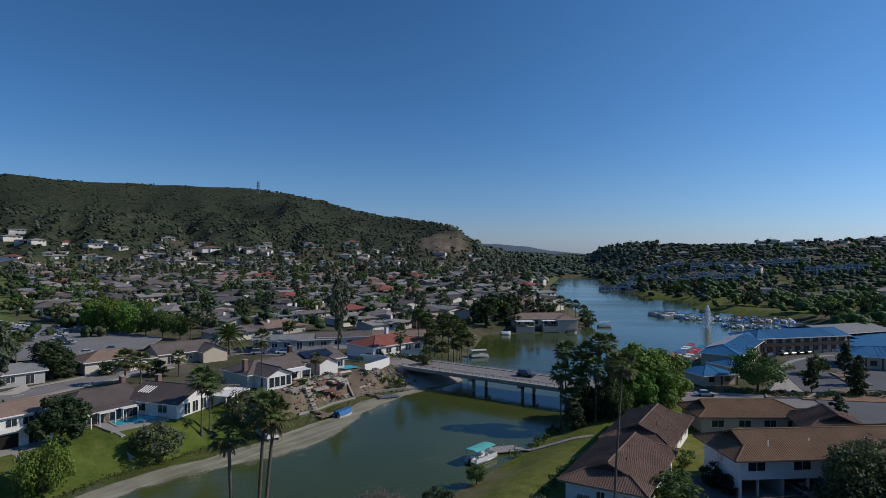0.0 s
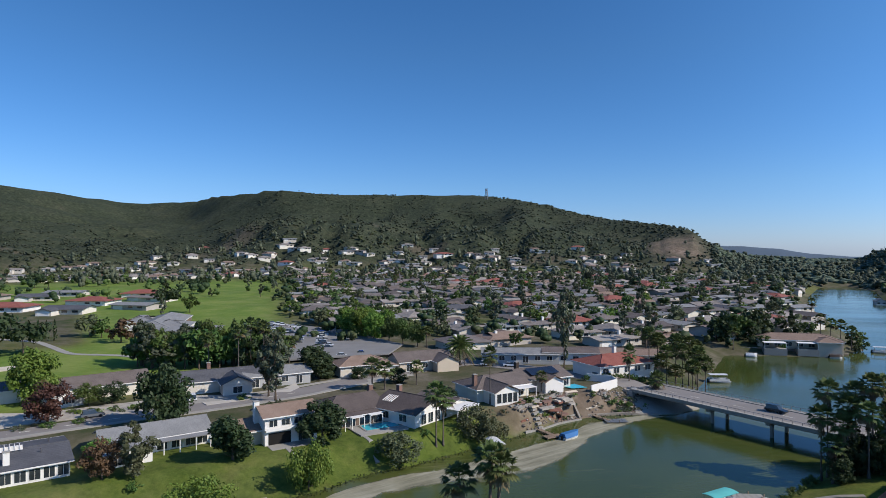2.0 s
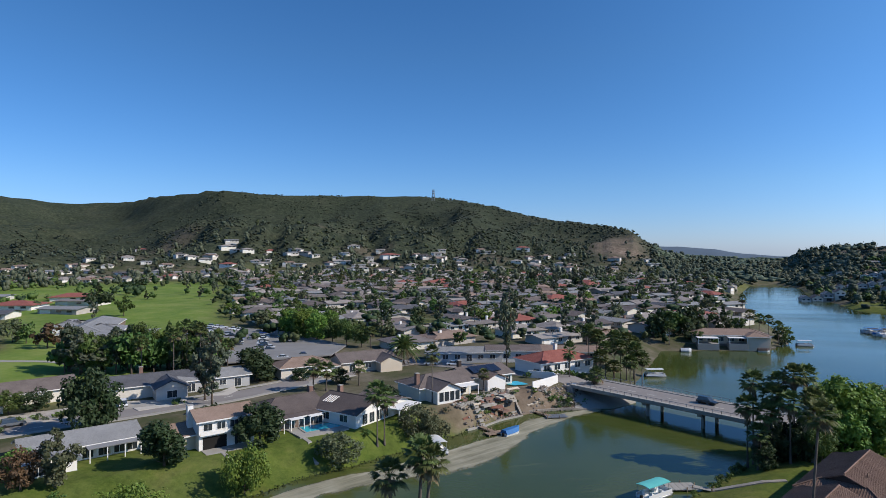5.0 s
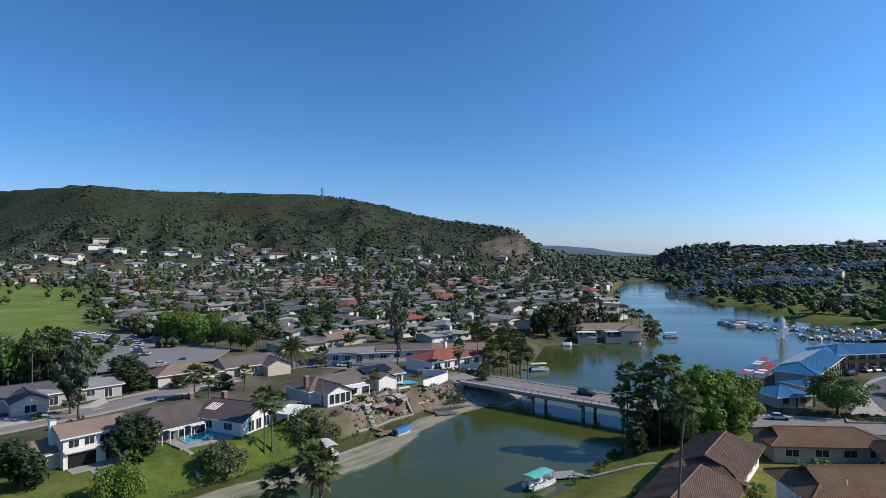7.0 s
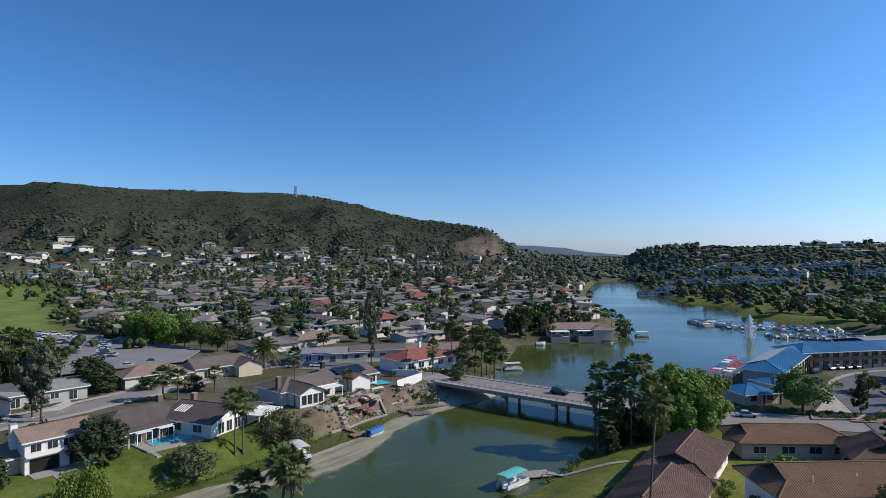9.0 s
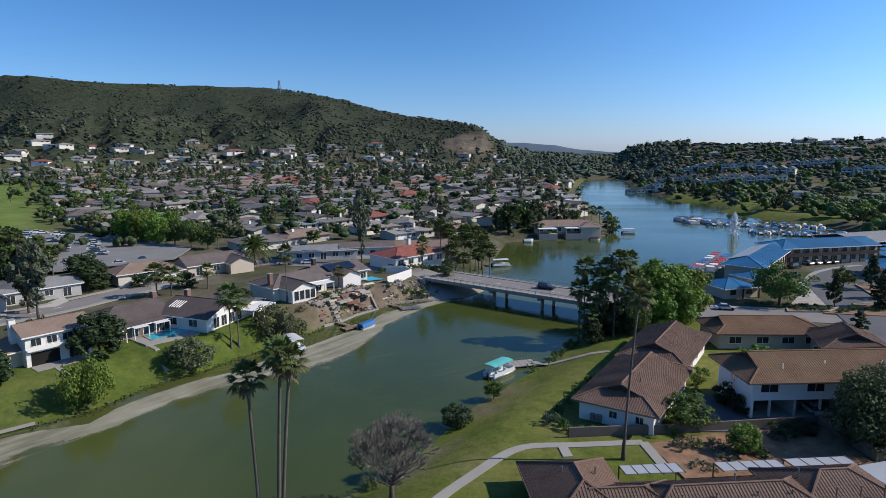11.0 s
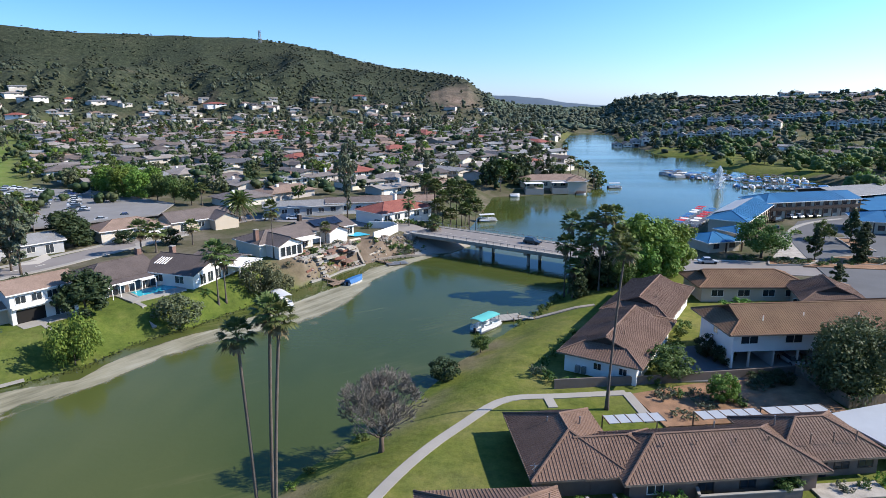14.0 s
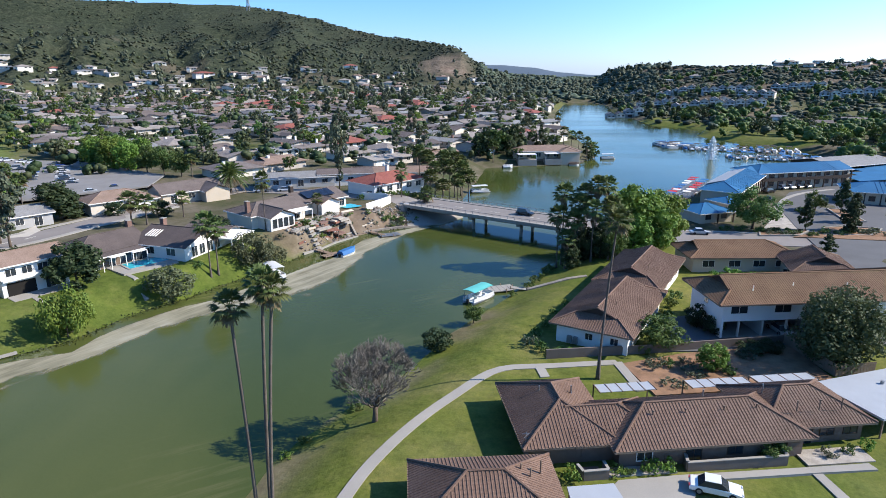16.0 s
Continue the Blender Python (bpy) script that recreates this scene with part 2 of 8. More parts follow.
M = {
    "ground": ground_mat(), "water": water_mat(), "scum": scum_mat(),
    "asphalt": plain("asphalt", (0.105, 0.106, 0.110), 0.9, var=0.18, scale=0.5),
    "lot": plain("bleached_asphalt", (0.195, 0.190, 0.185), 0.9, var=0.18, scale=0.5),
    "road": plain("worn_road", (0.205, 0.188, 0.178), 0.9, var=0.15, scale=0.5),
    "concrete": plain("concrete", (0.29, 0.275, 0.248), 0.85, var=0.12, scale=0.8),
    "deck": plain("bridge_concrete", (0.30, 0.285, 0.26), 0.85, var=0.16, scale=0.5),
    "line": plain("road_paint", (0.62, 0.60, 0.52), 0.7, var=0.2, scale=2),
    "soil": plain("bark_mulch", (0.23, 0.135, 0.08), 0.95, var=0.4, scale=2.5, bump=0.6),
    "gravel": plain("gravel", (0.34, 0.31, 0.27), 0.95, var=0.35, scale=3, bump=0.6),
    "sand": plain("bunker_sand", (0.52, 0.46, 0.36), 0.95, var=0.1, scale=1),
    "white": plain("white_paint", (0.70, 0.68, 0.645), 0.6, var=0.06, scale=1),
    "cream": plain("cream_stucco", (0.60, 0.56, 0.49), 0.85, var=0.08, each=0.15, hue=0.02),
    "stucco": plain("pale_stucco", (0.76, 0.745, 0.71), 0.85, var=0.07),
    "court": plain("pale_forecourt", (0.42, 0.39, 0.345), 0.9, var=0.14, scale=0.8),
    "beige": plain("beige_stucco", (0.50, 0.43, 0.34), 0.85, var=0.08),
    "greyw": plain("grey_siding", (0.36, 0.36, 0.36), 0.8, var=0.08, each=0.2),
    "brownw": plain("brown_brick_wall", (0.16, 0.115, 0.09), 0.9, var=0.2, scale=3),
    "block": plain("garden_block", (0.155, 0.130, 0.112), 0.9, var=0.15, scale=2),
    "wood": plain("weathered_wood", (0.22, 0.16, 0.115), 0.85, var=0.3, scale=1.5),
    "darkwood": plain("dark_timber", (0.05, 0.035, 0.028), 0.7, var=0.2),
    "brick": plain("red_brick", (0.185, 0.112, 0.090), 0.9, var=0.25, scale=4),
    "redwood": plain("red_deck_boards", (0.22, 0.10, 0.07), 0.8, var=0.2),
    "tile_brown": tile_roof("brown_clay_tile", (0.120, 0.073, 0.052), (0.190, 0.120, 0.088)),
    "tile_orange": tile_roof("orange_clay_tile", (0.150, 0.082, 0.048), (0.225, 0.132, 0.076)),
    "shingle_tan": tile_roof("tan_shingle", (0.185, 0.130, 0.100), (0.25, 0.180, 0.142), 0.09),
    "shingle_dark": tile_roof("charcoal_shingle", (0.062, 0.064, 0.072), (0.105, 0.105, 0.115), 0.09),
    "shingle_brown": tile_roof("brown_shingle", (0.100, 0.080, 0.072), (0.155, 0.128, 0.116), 0.09),
    "shingle_umber": tile_roof("umber_shingle", (0.070, 0.056, 0.052), (0.112, 0.090, 0.082), 0.09),
    "shingle_grey": tile_roof("grey_shingle", (0.17, 0.172, 0.175), (0.24, 0.24, 0.24), 0.09),
    "red_roof": tile_roof("red_tile", (0.20, 0.062, 0.048), (0.27, 0.098, 0.075), 0.14),
    "townw": plain("town_stucco", (0.46, 0.425, 0.38), 0.9, var=0.12, each=0.3, hue=0.02),
    "far_roof": tile_roof("town_roof", (0.135, 0.116, 0.106), (0.225, 0.198, 0.183), 0.2, each=0.5),
    "blue_roof": plain("blue_metal_roof", (0.016, 0.112, 0.245), 0.7, var=0.18, spec=0.2, scale=0.6),
    "white_roof": plain("white_membrane", (0.33, 0.355, 0.385), 0.6, var=0.08),
    "pane": glass_mat("window_glass", (0.02, 0.025, 0.03)),
    "dark": plain("opening_shade", (0.012, 0.011, 0.010), 0.9, var=0.2),
    "metal": plain("painted_metal", (0.25, 0.26, 0.27), 0.45, 0.6, var=0.1),
    "tyre": plain("rubber", (0.02, 0.02, 0.02), 0.9),
    "teal": plain("teal_canvas", (0.10, 0.42, 0.40), 0.7, var=0.1),
    "bluecloth": plain("blue_canvas", (0.03, 0.13, 0.32), 0.7, var=0.15),
    "redcloth": plain("red_canvas", (0.45, 0.03, 0.04), 0.7, var=0.15),
    "gel": plain("boat_gelcoat", (0.58, 0.59, 0.60), 0.3, var=0.05, spec=0.5),
    "pool": plain("pool_water", (0.05, 0.42, 0.50), 0.08, var=0.12, spec=0.6),
    "bark": plain("bark", (0.105, 0.08, 0.06), 0.95, var=0.3, scale=4, bump=0.6),
    "palmbark": plain("palm_bark", (0.115, 0.095, 0.080), 0.95, var=0.3, scale=5, bump=0.6),
    "twig": plain("grey_twigs", (0.155, 0.140, 0.120), 0.95, var=0.2, scale=3),
    "thatch": leafy("dry_fronds", (0.13, 0.095, 0.05), (0.20, 0.15, 0.085)),
    "leaf": leafy("green_leaves", (0.052, 0.095, 0.022), (0.115, 0.170, 0.044)),
    "leaf_bright": leafy("bright_leaves", (0.085, 0.165, 0.024), (0.175, 0.260, 0.050)),
    "leaf_dark": leafy("dark_leaves", (0.020, 0.037, 0.015), (0.056, 0.080, 0.030)),
    "leaf_olive": leafy("olive_leaves", (0.066, 0.080, 0.038), (0.132, 0.150, 0.078)),
    "leaf_red": leafy("purple_brown_leaves", (0.060, 0.030, 0.020), (0.130, 0.070, 0.044)),
    "leaf_grey": leafy("grey_green_leaves", (0.070, 0.088, 0.052), (0.135, 0.150, 0.095)),
    "frond": leafy("palm_fronds", (0.048, 0.076, 0.021), (0.138, 0.168, 0.054)),
    "scrub_leaf": leafy("scrub_leaves", (0.030, 0.040, 0.024), (0.066, 0.076, 0.045), 0.1),
    "leaf_town": leafy("dusty_green_leaves", (0.038, 0.058, 0.022), (0.092, 0.112, 0.048)),
    # far foliage, paled and blued in its colour to stand for haze
    "leaf_far": leafy("hazed_far_leaves", (0.055, 0.078, 0.052), (0.115, 0.142, 0.090), 0.1),
    "spray": plain("white_spray", (0.85, 0.88, 0.90), 0.4, var=0.03),
    "rock": plain("field_stone", (0.27, 0.24, 0.205), 0.9, var=0.3, scale=2, bump=0.4),
    "solar": plain("solar_panel", (0.015, 0.02, 0.035), 0.15, var=0.2, spec=0.6),
    # base colour carries the blue of distance haze
    "haze_hill": plain("hazed_distant_hill", (0.075, 0.105, 0.14), 1.0, var=0.1, scale=0.01, bump=0),
}
for key, c in (("silver", (0.45, 0.46, 0.47)), ("white", (0.75, 0.75, 0.74)), ("black", (0.015, 0.015, 0.017)), ("blue", (0.03, 0.07, 0.25)), ("red", (0.30, 0.02, 0.02)), ("grey", (0.12, 0.125, 0.13))):
    M["car_" + key] = plain("car_paint_" + key, c, 0.25, 0.2, var=0.04, bump=0, spec=0.6)


# ---- mesh helpers ----
class Shape:
    """Gathers vertices and faces for one mesh."""

    def __init__(self):
        self.v, self.f = [], []

    def poly(self, *pts):
        n = len(self.v)
        self.v.extend(pts)
        self.f.append(tuple(range(n, n + len(pts))))
        return self

    def prism(self, pts, thick):
        """A slab below the polygon pts, thick metres down."""
        n, k = len(self.v), len(pts)
        self.v.extend(pts)
        self.v.extend((x, y, z - thick) for x, y, z in pts)
        self.f.append(tuple(range(n, n + k)))
        self.f.append(tuple(range(n + 2 * k - 1, n + k - 1, -1)))
        for i in range(k):
            j = (i + 1) % k
            self.f.append((n + i, n + k + i, n + k + j, n + j))
        return self

    def box(self, x0, x1, y0, y1, z0, z1):
        return self.prism([(x0, y0, z1), (x1, y0, z1), (x1, y1, z1), (x0, y1, z1)], z1 - z0)

    def bar(self, a, b, w, d=None):
        """A square bar from a to b."""
        a, b = Vector(a), Vector(b)
        d = d or w
        ax = (b - a).normalized()
        side = ax.cross(Vector((0, 0, 1)))
        side = side.normalized() if side.length > 1e-4 else Vector((1, 0, 0))
        up = side.cross(ax)
        n = len(self.v)
        for p in (a, b):
            for s, u in ((-1, -1), (1, -1), (1, 1), (-1, 1)):
                self.v.append(tuple(p + side * (s * w / 2) + up * (u * d / 2)))
        self.f += [(n, n + 3, n + 2, n + 1), (n + 4, n + 5, n + 6, n + 7)]
        self.f += [(n + i, n + (i + 1) % 4, n + 4 + (i + 1) % 4, n + 4 + i) for i in range(4)]
        return self

    def tube(self, pts, radii, sides=7, cap=True):
        """A round limb through pts."""
        rings = []
        for i, (p, r) in enumerate(zip(pts, radii)):
            p = Vector(p)
            a = Vector(pts[min(i + 1, len(pts) - 1)]) - Vector(pts[max(i - 1, 0)])
            a.normalize()
            s = a.cross(Vector((0.31, 0.95, 0.05)))
            s.normalize()
            u = a.cross(s)
            rings.append(len(self.v))
            for k in range(sides):
                t = 2 * math.pi * k / sides
                self.v.append(tuple(p + (s * math.cos(t) + u * math.sin(t)) * r))
        for a, b in zip(rings, rings[1:]):
            for k in range(sides):
                j = (k + 1) % sides
                self.f.append((a + k, a + j, b + j, b + k))
        if cap:
            self.f.append(tuple(range(rings[0] + sides - 1, rings[0] - 1, -1)))
            self.f.append(tuple(range(rings[-1], rings[-1] + sides)))
        return self

    def blob(self, c, rx, ry, rz, jitter=0.15, rng=random, seg=8, rings=5):
        """A rounded lump with an uneven surface."""
        n = len(self.v)
        cx, cy, cz = c
        self.v.append((cx, cy, cz + rz))
        for i in range(1, rings):
            p = math.pi * i / rings
            for k in range(seg):
                t = 2 * math.pi * k / seg
                s = 1 + rng.uniform(-jitter, jitter)
                self.v.append((cx + rx * s * math.sin(p) * math.cos(t), cy + ry * s * math.sin(p) * math.sin(t), cz + rz * s * math.cos(p)))
        self.v.append((cx, cy, cz - rz))
        last = len(self.v) - 1
        for k in range(seg):
            j = (k + 1) % seg
            self.f.append((n, n + 1 + k, n + 1 + j))
            self.f.append((last, last - seg + j, last - seg + k))
            for i in range(rings - 2):
                a = n + 1 + i * seg
                self.f.append((a + k, a + seg + k, a + seg + j, a + j))
        return self

    def mesh(self, name, material, smooth=False):
        me = bpy.data.meshes.new(name)
        me.from_pydata(self.v, [], self.f)
        me.materials.append(M[material])
        if smooth:
            me.polygons.foreach_set("use_smooth", [True] * len(me.polygons))
        me.update()
        return me


KIN = {}


def part(name, shape, material, parent, label="", smooth=False):
    ob = new(name, shape.mesh(name, material, smooth))
    ob.parent = parent
    KIN.setdefault(parent.name, []).append(ob)
    return tagged(ob, label)


def again(ob, m):
    """A copy of a thing with all its parts at the pose m, scale and all, as copy_thing() makes it; quick with thousands of things."""
    def take(o, parent):
        c = o.copy()
        scene.collection.objects.link(c)
        if parent is not None:
            c.parent = parent
        for child in KIN.get(o.name, ()):
            take(child, c)
        return c

    c = take(ob, None)
    c.matrix_basis = m
    return c


def piece(name, mesh, parent, m=None):
    """One more object on a mesh that others share."""
    ob = new(name, mesh)
    ob.parent = parent
    if m is not None:
        ob.matrix_local = m
    return ob


def thing(name, m, label, category, group="", kind=""):
    ob = new(name)
    ob.matrix_basis = m
    return tagged(ob, label, category, group, kind)


def solid(name, shape, material, label, category="", kind="structure", smooth=False, group=""):
    return tagged(new(name, shape.mesh(name, material, smooth)), label, category or name, group, kind)


# ---- the lie of the land ----
NEAR_RIGHT = [(-46, 0), (-33, 28), (-25, 42), (-21.3, 51), (-19.4, 58.8), (-15.1, 66.7), (-8.3, 76.9), (-5.2, 84), (-1.1, 93), (3.3, 100), (8.4, 108.7), (13, 116.5), (17.5, 125), (21, 133), (26, 142), (33, 152), (45, 166), (60, 181)]
MARINA = [(66, 193), (90, 226), (112, 246), (138, 262), (165, 285), (172, 320), (164, 350), (148, 376), (142, 398), (164, 440), (156, 456)]
FAR = [(135, 476), (139, 537), (134, 591), (158, 730), (150, 806), (118, 780), (84, 612), (71, 510), (66, 400), (64, 330), (60, 296), (44, 272), (22, 266), (8, 262), (3, 225), (-1, 197), (-8, 182), (-9, 172)]
NEAR_LEFT = [(-8.5, 163), (-16, 157.5), (-21.4, 155), (-27, 150), (-32, 141.5), (-36.2, 132.6), (-40.6, 122.4), (-44.6, 116.6), (-47.7, 109.9), (-50.8, 104.5), (-53.9, 100.1), (-56.6, 95.7), (-58.4, 90.4), (-60.0, 85.6), (-63.0, 82.6), (-66.0, 79.6), (-72, 73), (-86, 58), (-102, 35), (-118, 0), (-125, -60), (-60, -60)]
SHORE = np.array(NEAR_RIGHT + MARINA + FAR + NEAR_LEFT, float)
SHORE_EDGES = (*SHORE.T, *(np.roll(SHORE, -1, 0) - SHORE).T)


def smooth(a, b, v):
    t = np.clip((v - a) / (b - a), 0, 1)
    return t * t * (3 - 2 * t)


def from_shore(x, y):
    """Metres to the waterline: above nought on land, below it in the lake."""
    x, y = np.asarray(x, float), np.asarray(y, float)
    if x.size <= 64:
        ax, ay, ex, ey = SHORE_EDGES
        px, py = x[..., None], y[..., None]
        t = np.clip(((px - ax) * ex + (py - ay) * ey) / (ex * ex + ey * ey), 0, 1)
        best = np.hypot(px - ax - t * ex, py - ay - t * ey).min(-1)
        cross = ((ay > py) != (ay + ey > py)) & (px < ax + (py - ay) * ex / np.where(ey == 0, 1e-9, ey))
        return np.where(cross.sum(-1) % 2 == 1, -best, best)
    best, inside = np.full(x.shape, 1e9), np.zeros(x.shape, bool)
    for (ax, ay), (bx, by) in zip(SHORE, np.roll(SHORE, -1, 0)):
        ex, ey = bx - ax, by - ay
        t = np.clip(((x - ax) * ex + (y - ay) * ey) / (ex * ex + ey * ey), 0, 1)
        best = np.minimum(best, np.hypot(x - ax - t * ex, y - ay - t * ey))
        cross = (ay > y) != (by > y)
        with np.errstate(divide="ignore", invalid="ignore"):
            inside ^= cross & (x < ax + (y - ay) * ex / (ey if ey else 1e-9))
    return np.where(inside, -best, best)


def lattice(x, y, scale, seed=0):
    """Soft value noise in 0..1."""
    x, y = np.asarray(x, float) / scale + 37.2 * seed, np.asarray(y, float) / scale + 11.7 * seed
    ix, iy = np.floor(x).astype(int), np.floor(y).astype(int)
    fx, fy = x - ix, y - iy
    fx, fy = fx * fx * (3 - 2 * fx), fy * fy * (3 - 2 * fy)

    def h(i, j):
        n = (i * 374761393 + j * 668265263 + seed * 1442695) & 0x7FFFFFFF
        n = ((n ^ (n >> 13)) * 1274126177) & 0x7FFFFFFF
        return ((n ^ (n >> 16)) & 0xFFFF) / 65535.0

    return (h(ix, iy) * (1 - fx) + h(ix + 1, iy) * fx) * (1 - fy) + (h(ix, iy + 1) * (1 - fx) + h(ix + 1, iy + 1) * fx) * fy


# the ridges by bearing from the bridge's end of the lake: bearing, height of the crest, distance of the crest, distance of its foot
RIDGE_AZ = [-180, -110, -75, -62.6, -58, -53.8, -49, -45, -42.5, -37.3, -33.5, -28, -18.5, -13.5, -8.7, -2.4, -0.7, 1.8, 4, 8, 11, 13, 15, 21, 25, 31, 45, 80, 180]
RIDGE_EL = [0.3, 1.5, 5.0, 5.38, 4.86, 4.38, 3.83, 4.08, 4.73, 5.39, 5.09, 5.07, 5.07, 4.18, 2.96, 2.22, 1.54, -0.3, -0.5, -0.6, -0.65, 0.0, 0.30, 0.22, 0.33, 0.57, 0.6, 0.4, 0.3]
RIDGE_R = [1500, 1800, 2200, 2300, 2300, 2350, 2400, 2300, 2000, 1750, 1700, 1680, 1640, 1500, 1350, 1180, 1100, 1060, 1400, 1500, 1500, 1150, 1050, 950, 920, 900, 900, 900, 1500]
FOOT_R = [500, 500, 600, 700, 720, 740, 760, 760, 720, 680, 660, 660, 680, 720, 740, 760, 780, 800, 850, 900, 880, 700, 560, 420, 400, 390, 330, 300, 500]


# levelled house and pool sites on the western bank: place, radius, height
SITES = [(-61.5, 111.2, 8.5, 4.1), (-71, 97, 5.5, 3.85), (-29.5, 160, 6, 4.5), (-45, 143.5, 9, 4.75), (-39, 157.5, 9, 4.8), (-54, 122.5, 8, 4.3), (-69, 117, 9, 4.3), (-76, 99.5, 8, 3.9), (-93, 85, 11, 3.7), (-106, 66, 12, 3.4)]

# rounded foothills and spurs: bearing, distance, height, half width, half length
KNOLLS = [(-34, 1020, 34, 90, 170), (-43.5, 960, 24, 70, 110), (-57, 1050, 28, 80, 150), (-50, 1150, 30, 70, 190), (-27.5, 1120, 38, 75, 210), (-20, 1080, 34, 70, 200), (-12, 1030, 26, 65, 170), (-3, 960, 18, 70, 120), (-38.5, 1250, 40, 65, 200), (-23.5, 1330, 30, 55, 190), (-15.5, 1280, 26, 50, 160)]


def height(x, y):
    """The ground's height over the lake."""
    x, y = np.asarray(x, float), np.asarray(y, float)
    d = from_shore(x, y)
    az, r = np.degrees(np.arctan2(x, y)), np.hypot(x, y)
    axis = np.interp(y, [-60, 65, 150, 300, 480, 800, 1200], [-100, -42, 4, 95, 105, 140, 160])
    right = smooth(-25, 25, x - axis)
    bank = 4.4 * smooth(-0.7, 13, d) * (1 - right) + 2.8 * smooth(-1, 11, d) * right
    far = np.interp(az, RIDGE_AZ, RIDGE_R)
    foot = np.interp(az, RIDGE_AZ, FOOT_R)
    crest = 40 + far * np.tan(np.radians(np.interp(az, RIDGE_AZ, RIDGE_EL)))
    t = np.clip((r - foot) / (far - foot), 0, 1)
    spur = lattice(x + 0.35 * y, y, 330, 3) * 0.55 + lattice(x, y, 150, 5) * 0.3 + lattice(x, y, 60, 7) * 0.15
    cut = lattice(az * 16 + 0.12 * r * (lattice(x, y, 260, 17) - 0.5), r * 0.22, 55, 13)
    gully = (1 - np.abs(2 * cut - 1)) ** 2 * 0.5 + (1 - np.abs(2 * lattice(az * 40, r * 0.3, 60, 19) - 1)) ** 2 * 0.2
    rise = t ** 1.45 * (1 + 0.95 * (spur - 0.55) * 4 * t * (1 - t)) - (0.12 * (1 - spur) + 0.95 * gully * np.clip(crest / 200, 0, 1)) * t * (1 - t)
    hill = np.maximum(crest - bank, 0) * rise + np.minimum(crest - bank, 0) * t
    hill = hill - np.maximum(r - far, 0) * 0.05
    for kaz, kr, kh, kw, kl in KNOLLS:
        kx, ky = kr * math.sin(radians(kaz)), kr * math.cos(radians(kaz))
        ca, sa = math.cos(radians(kaz)), math.sin(radians(kaz))
        across, along = (x - kx) * ca - (y - ky) * sa, (x - kx) * sa + (y - ky) * ca
        hill = hill + kh * np.exp(-((across / kw) ** 2) - (along / kl) ** 2) * (0.8 + 0.4 * lattice(x, y, 60, 29))
    gentle = 5.0 * smooth(180, 650, r) * (1 - right) * smooth(0, 60, d)
    rough = (lattice(x, y, 14, 9) - 0.5) * 0.35 * smooth(8, 30, d) + (lattice(x, y, 40, 11) - 0.5) * 5 * smooth(600, 1000, r)
    land = bank + gentle * (1 - t) + hill * smooth(0, 80, d) + rough * smooth(-0.5, 12, d)
    for sx, sy, sr, sz in SITES:
        w = smooth(sr * 1.45, sr, np.hypot(x - sx, y - sy))
        land = land * (1 - w) + sz * w
    return np.where(d < 0, np.maximum(d * 0.35, -3.0), np.maximum(land, 0.12 * np.minimum(d, 1.5)))


def at(x, y):
    return float(height(np.array([x]), np.array([y]))[0])


def span(lo, hi, a, b, step, grow):
    """Even steps between a and b, widening ones beyond."""
    mid = list(np.arange(a, b + step / 2, step))
    up, s = [mid[-1]], step
    while up[-1] < hi:
        s *= 1 + grow
        up.append(up[-1] + s)
    down, s = [mid[0]], step
    while down[-1] > lo:
        s *= 1 + grow
        down.append(down[-1] - s)
    return np.array(down[:0:-1] + mid + up[1:])


def bare_dome(x, y):
    """The graded, sparsely grown spur above the town."""
    az, r = np.degrees(np.arctan2(x, y)), np.hypot(x, y)
    return np.exp(-((((az + 2.2) / 2.5) ** 2 + ((r - 985) / 105) ** 2) ** 2))


def golf(x, y):
    az, r = np.degrees(np.arctan2(x, y)), np.hypot(x, y)
    g = smooth(-34, -39, az) * smooth(150, 175, r) * smooth(760, 640, r)
    g = g * (1 - smooth(255, 285, r) * smooth(440, 400, r) * smooth(-52, -54, az))
    return g * smooth(-118, -140, x + 0.12 * (y - 100))


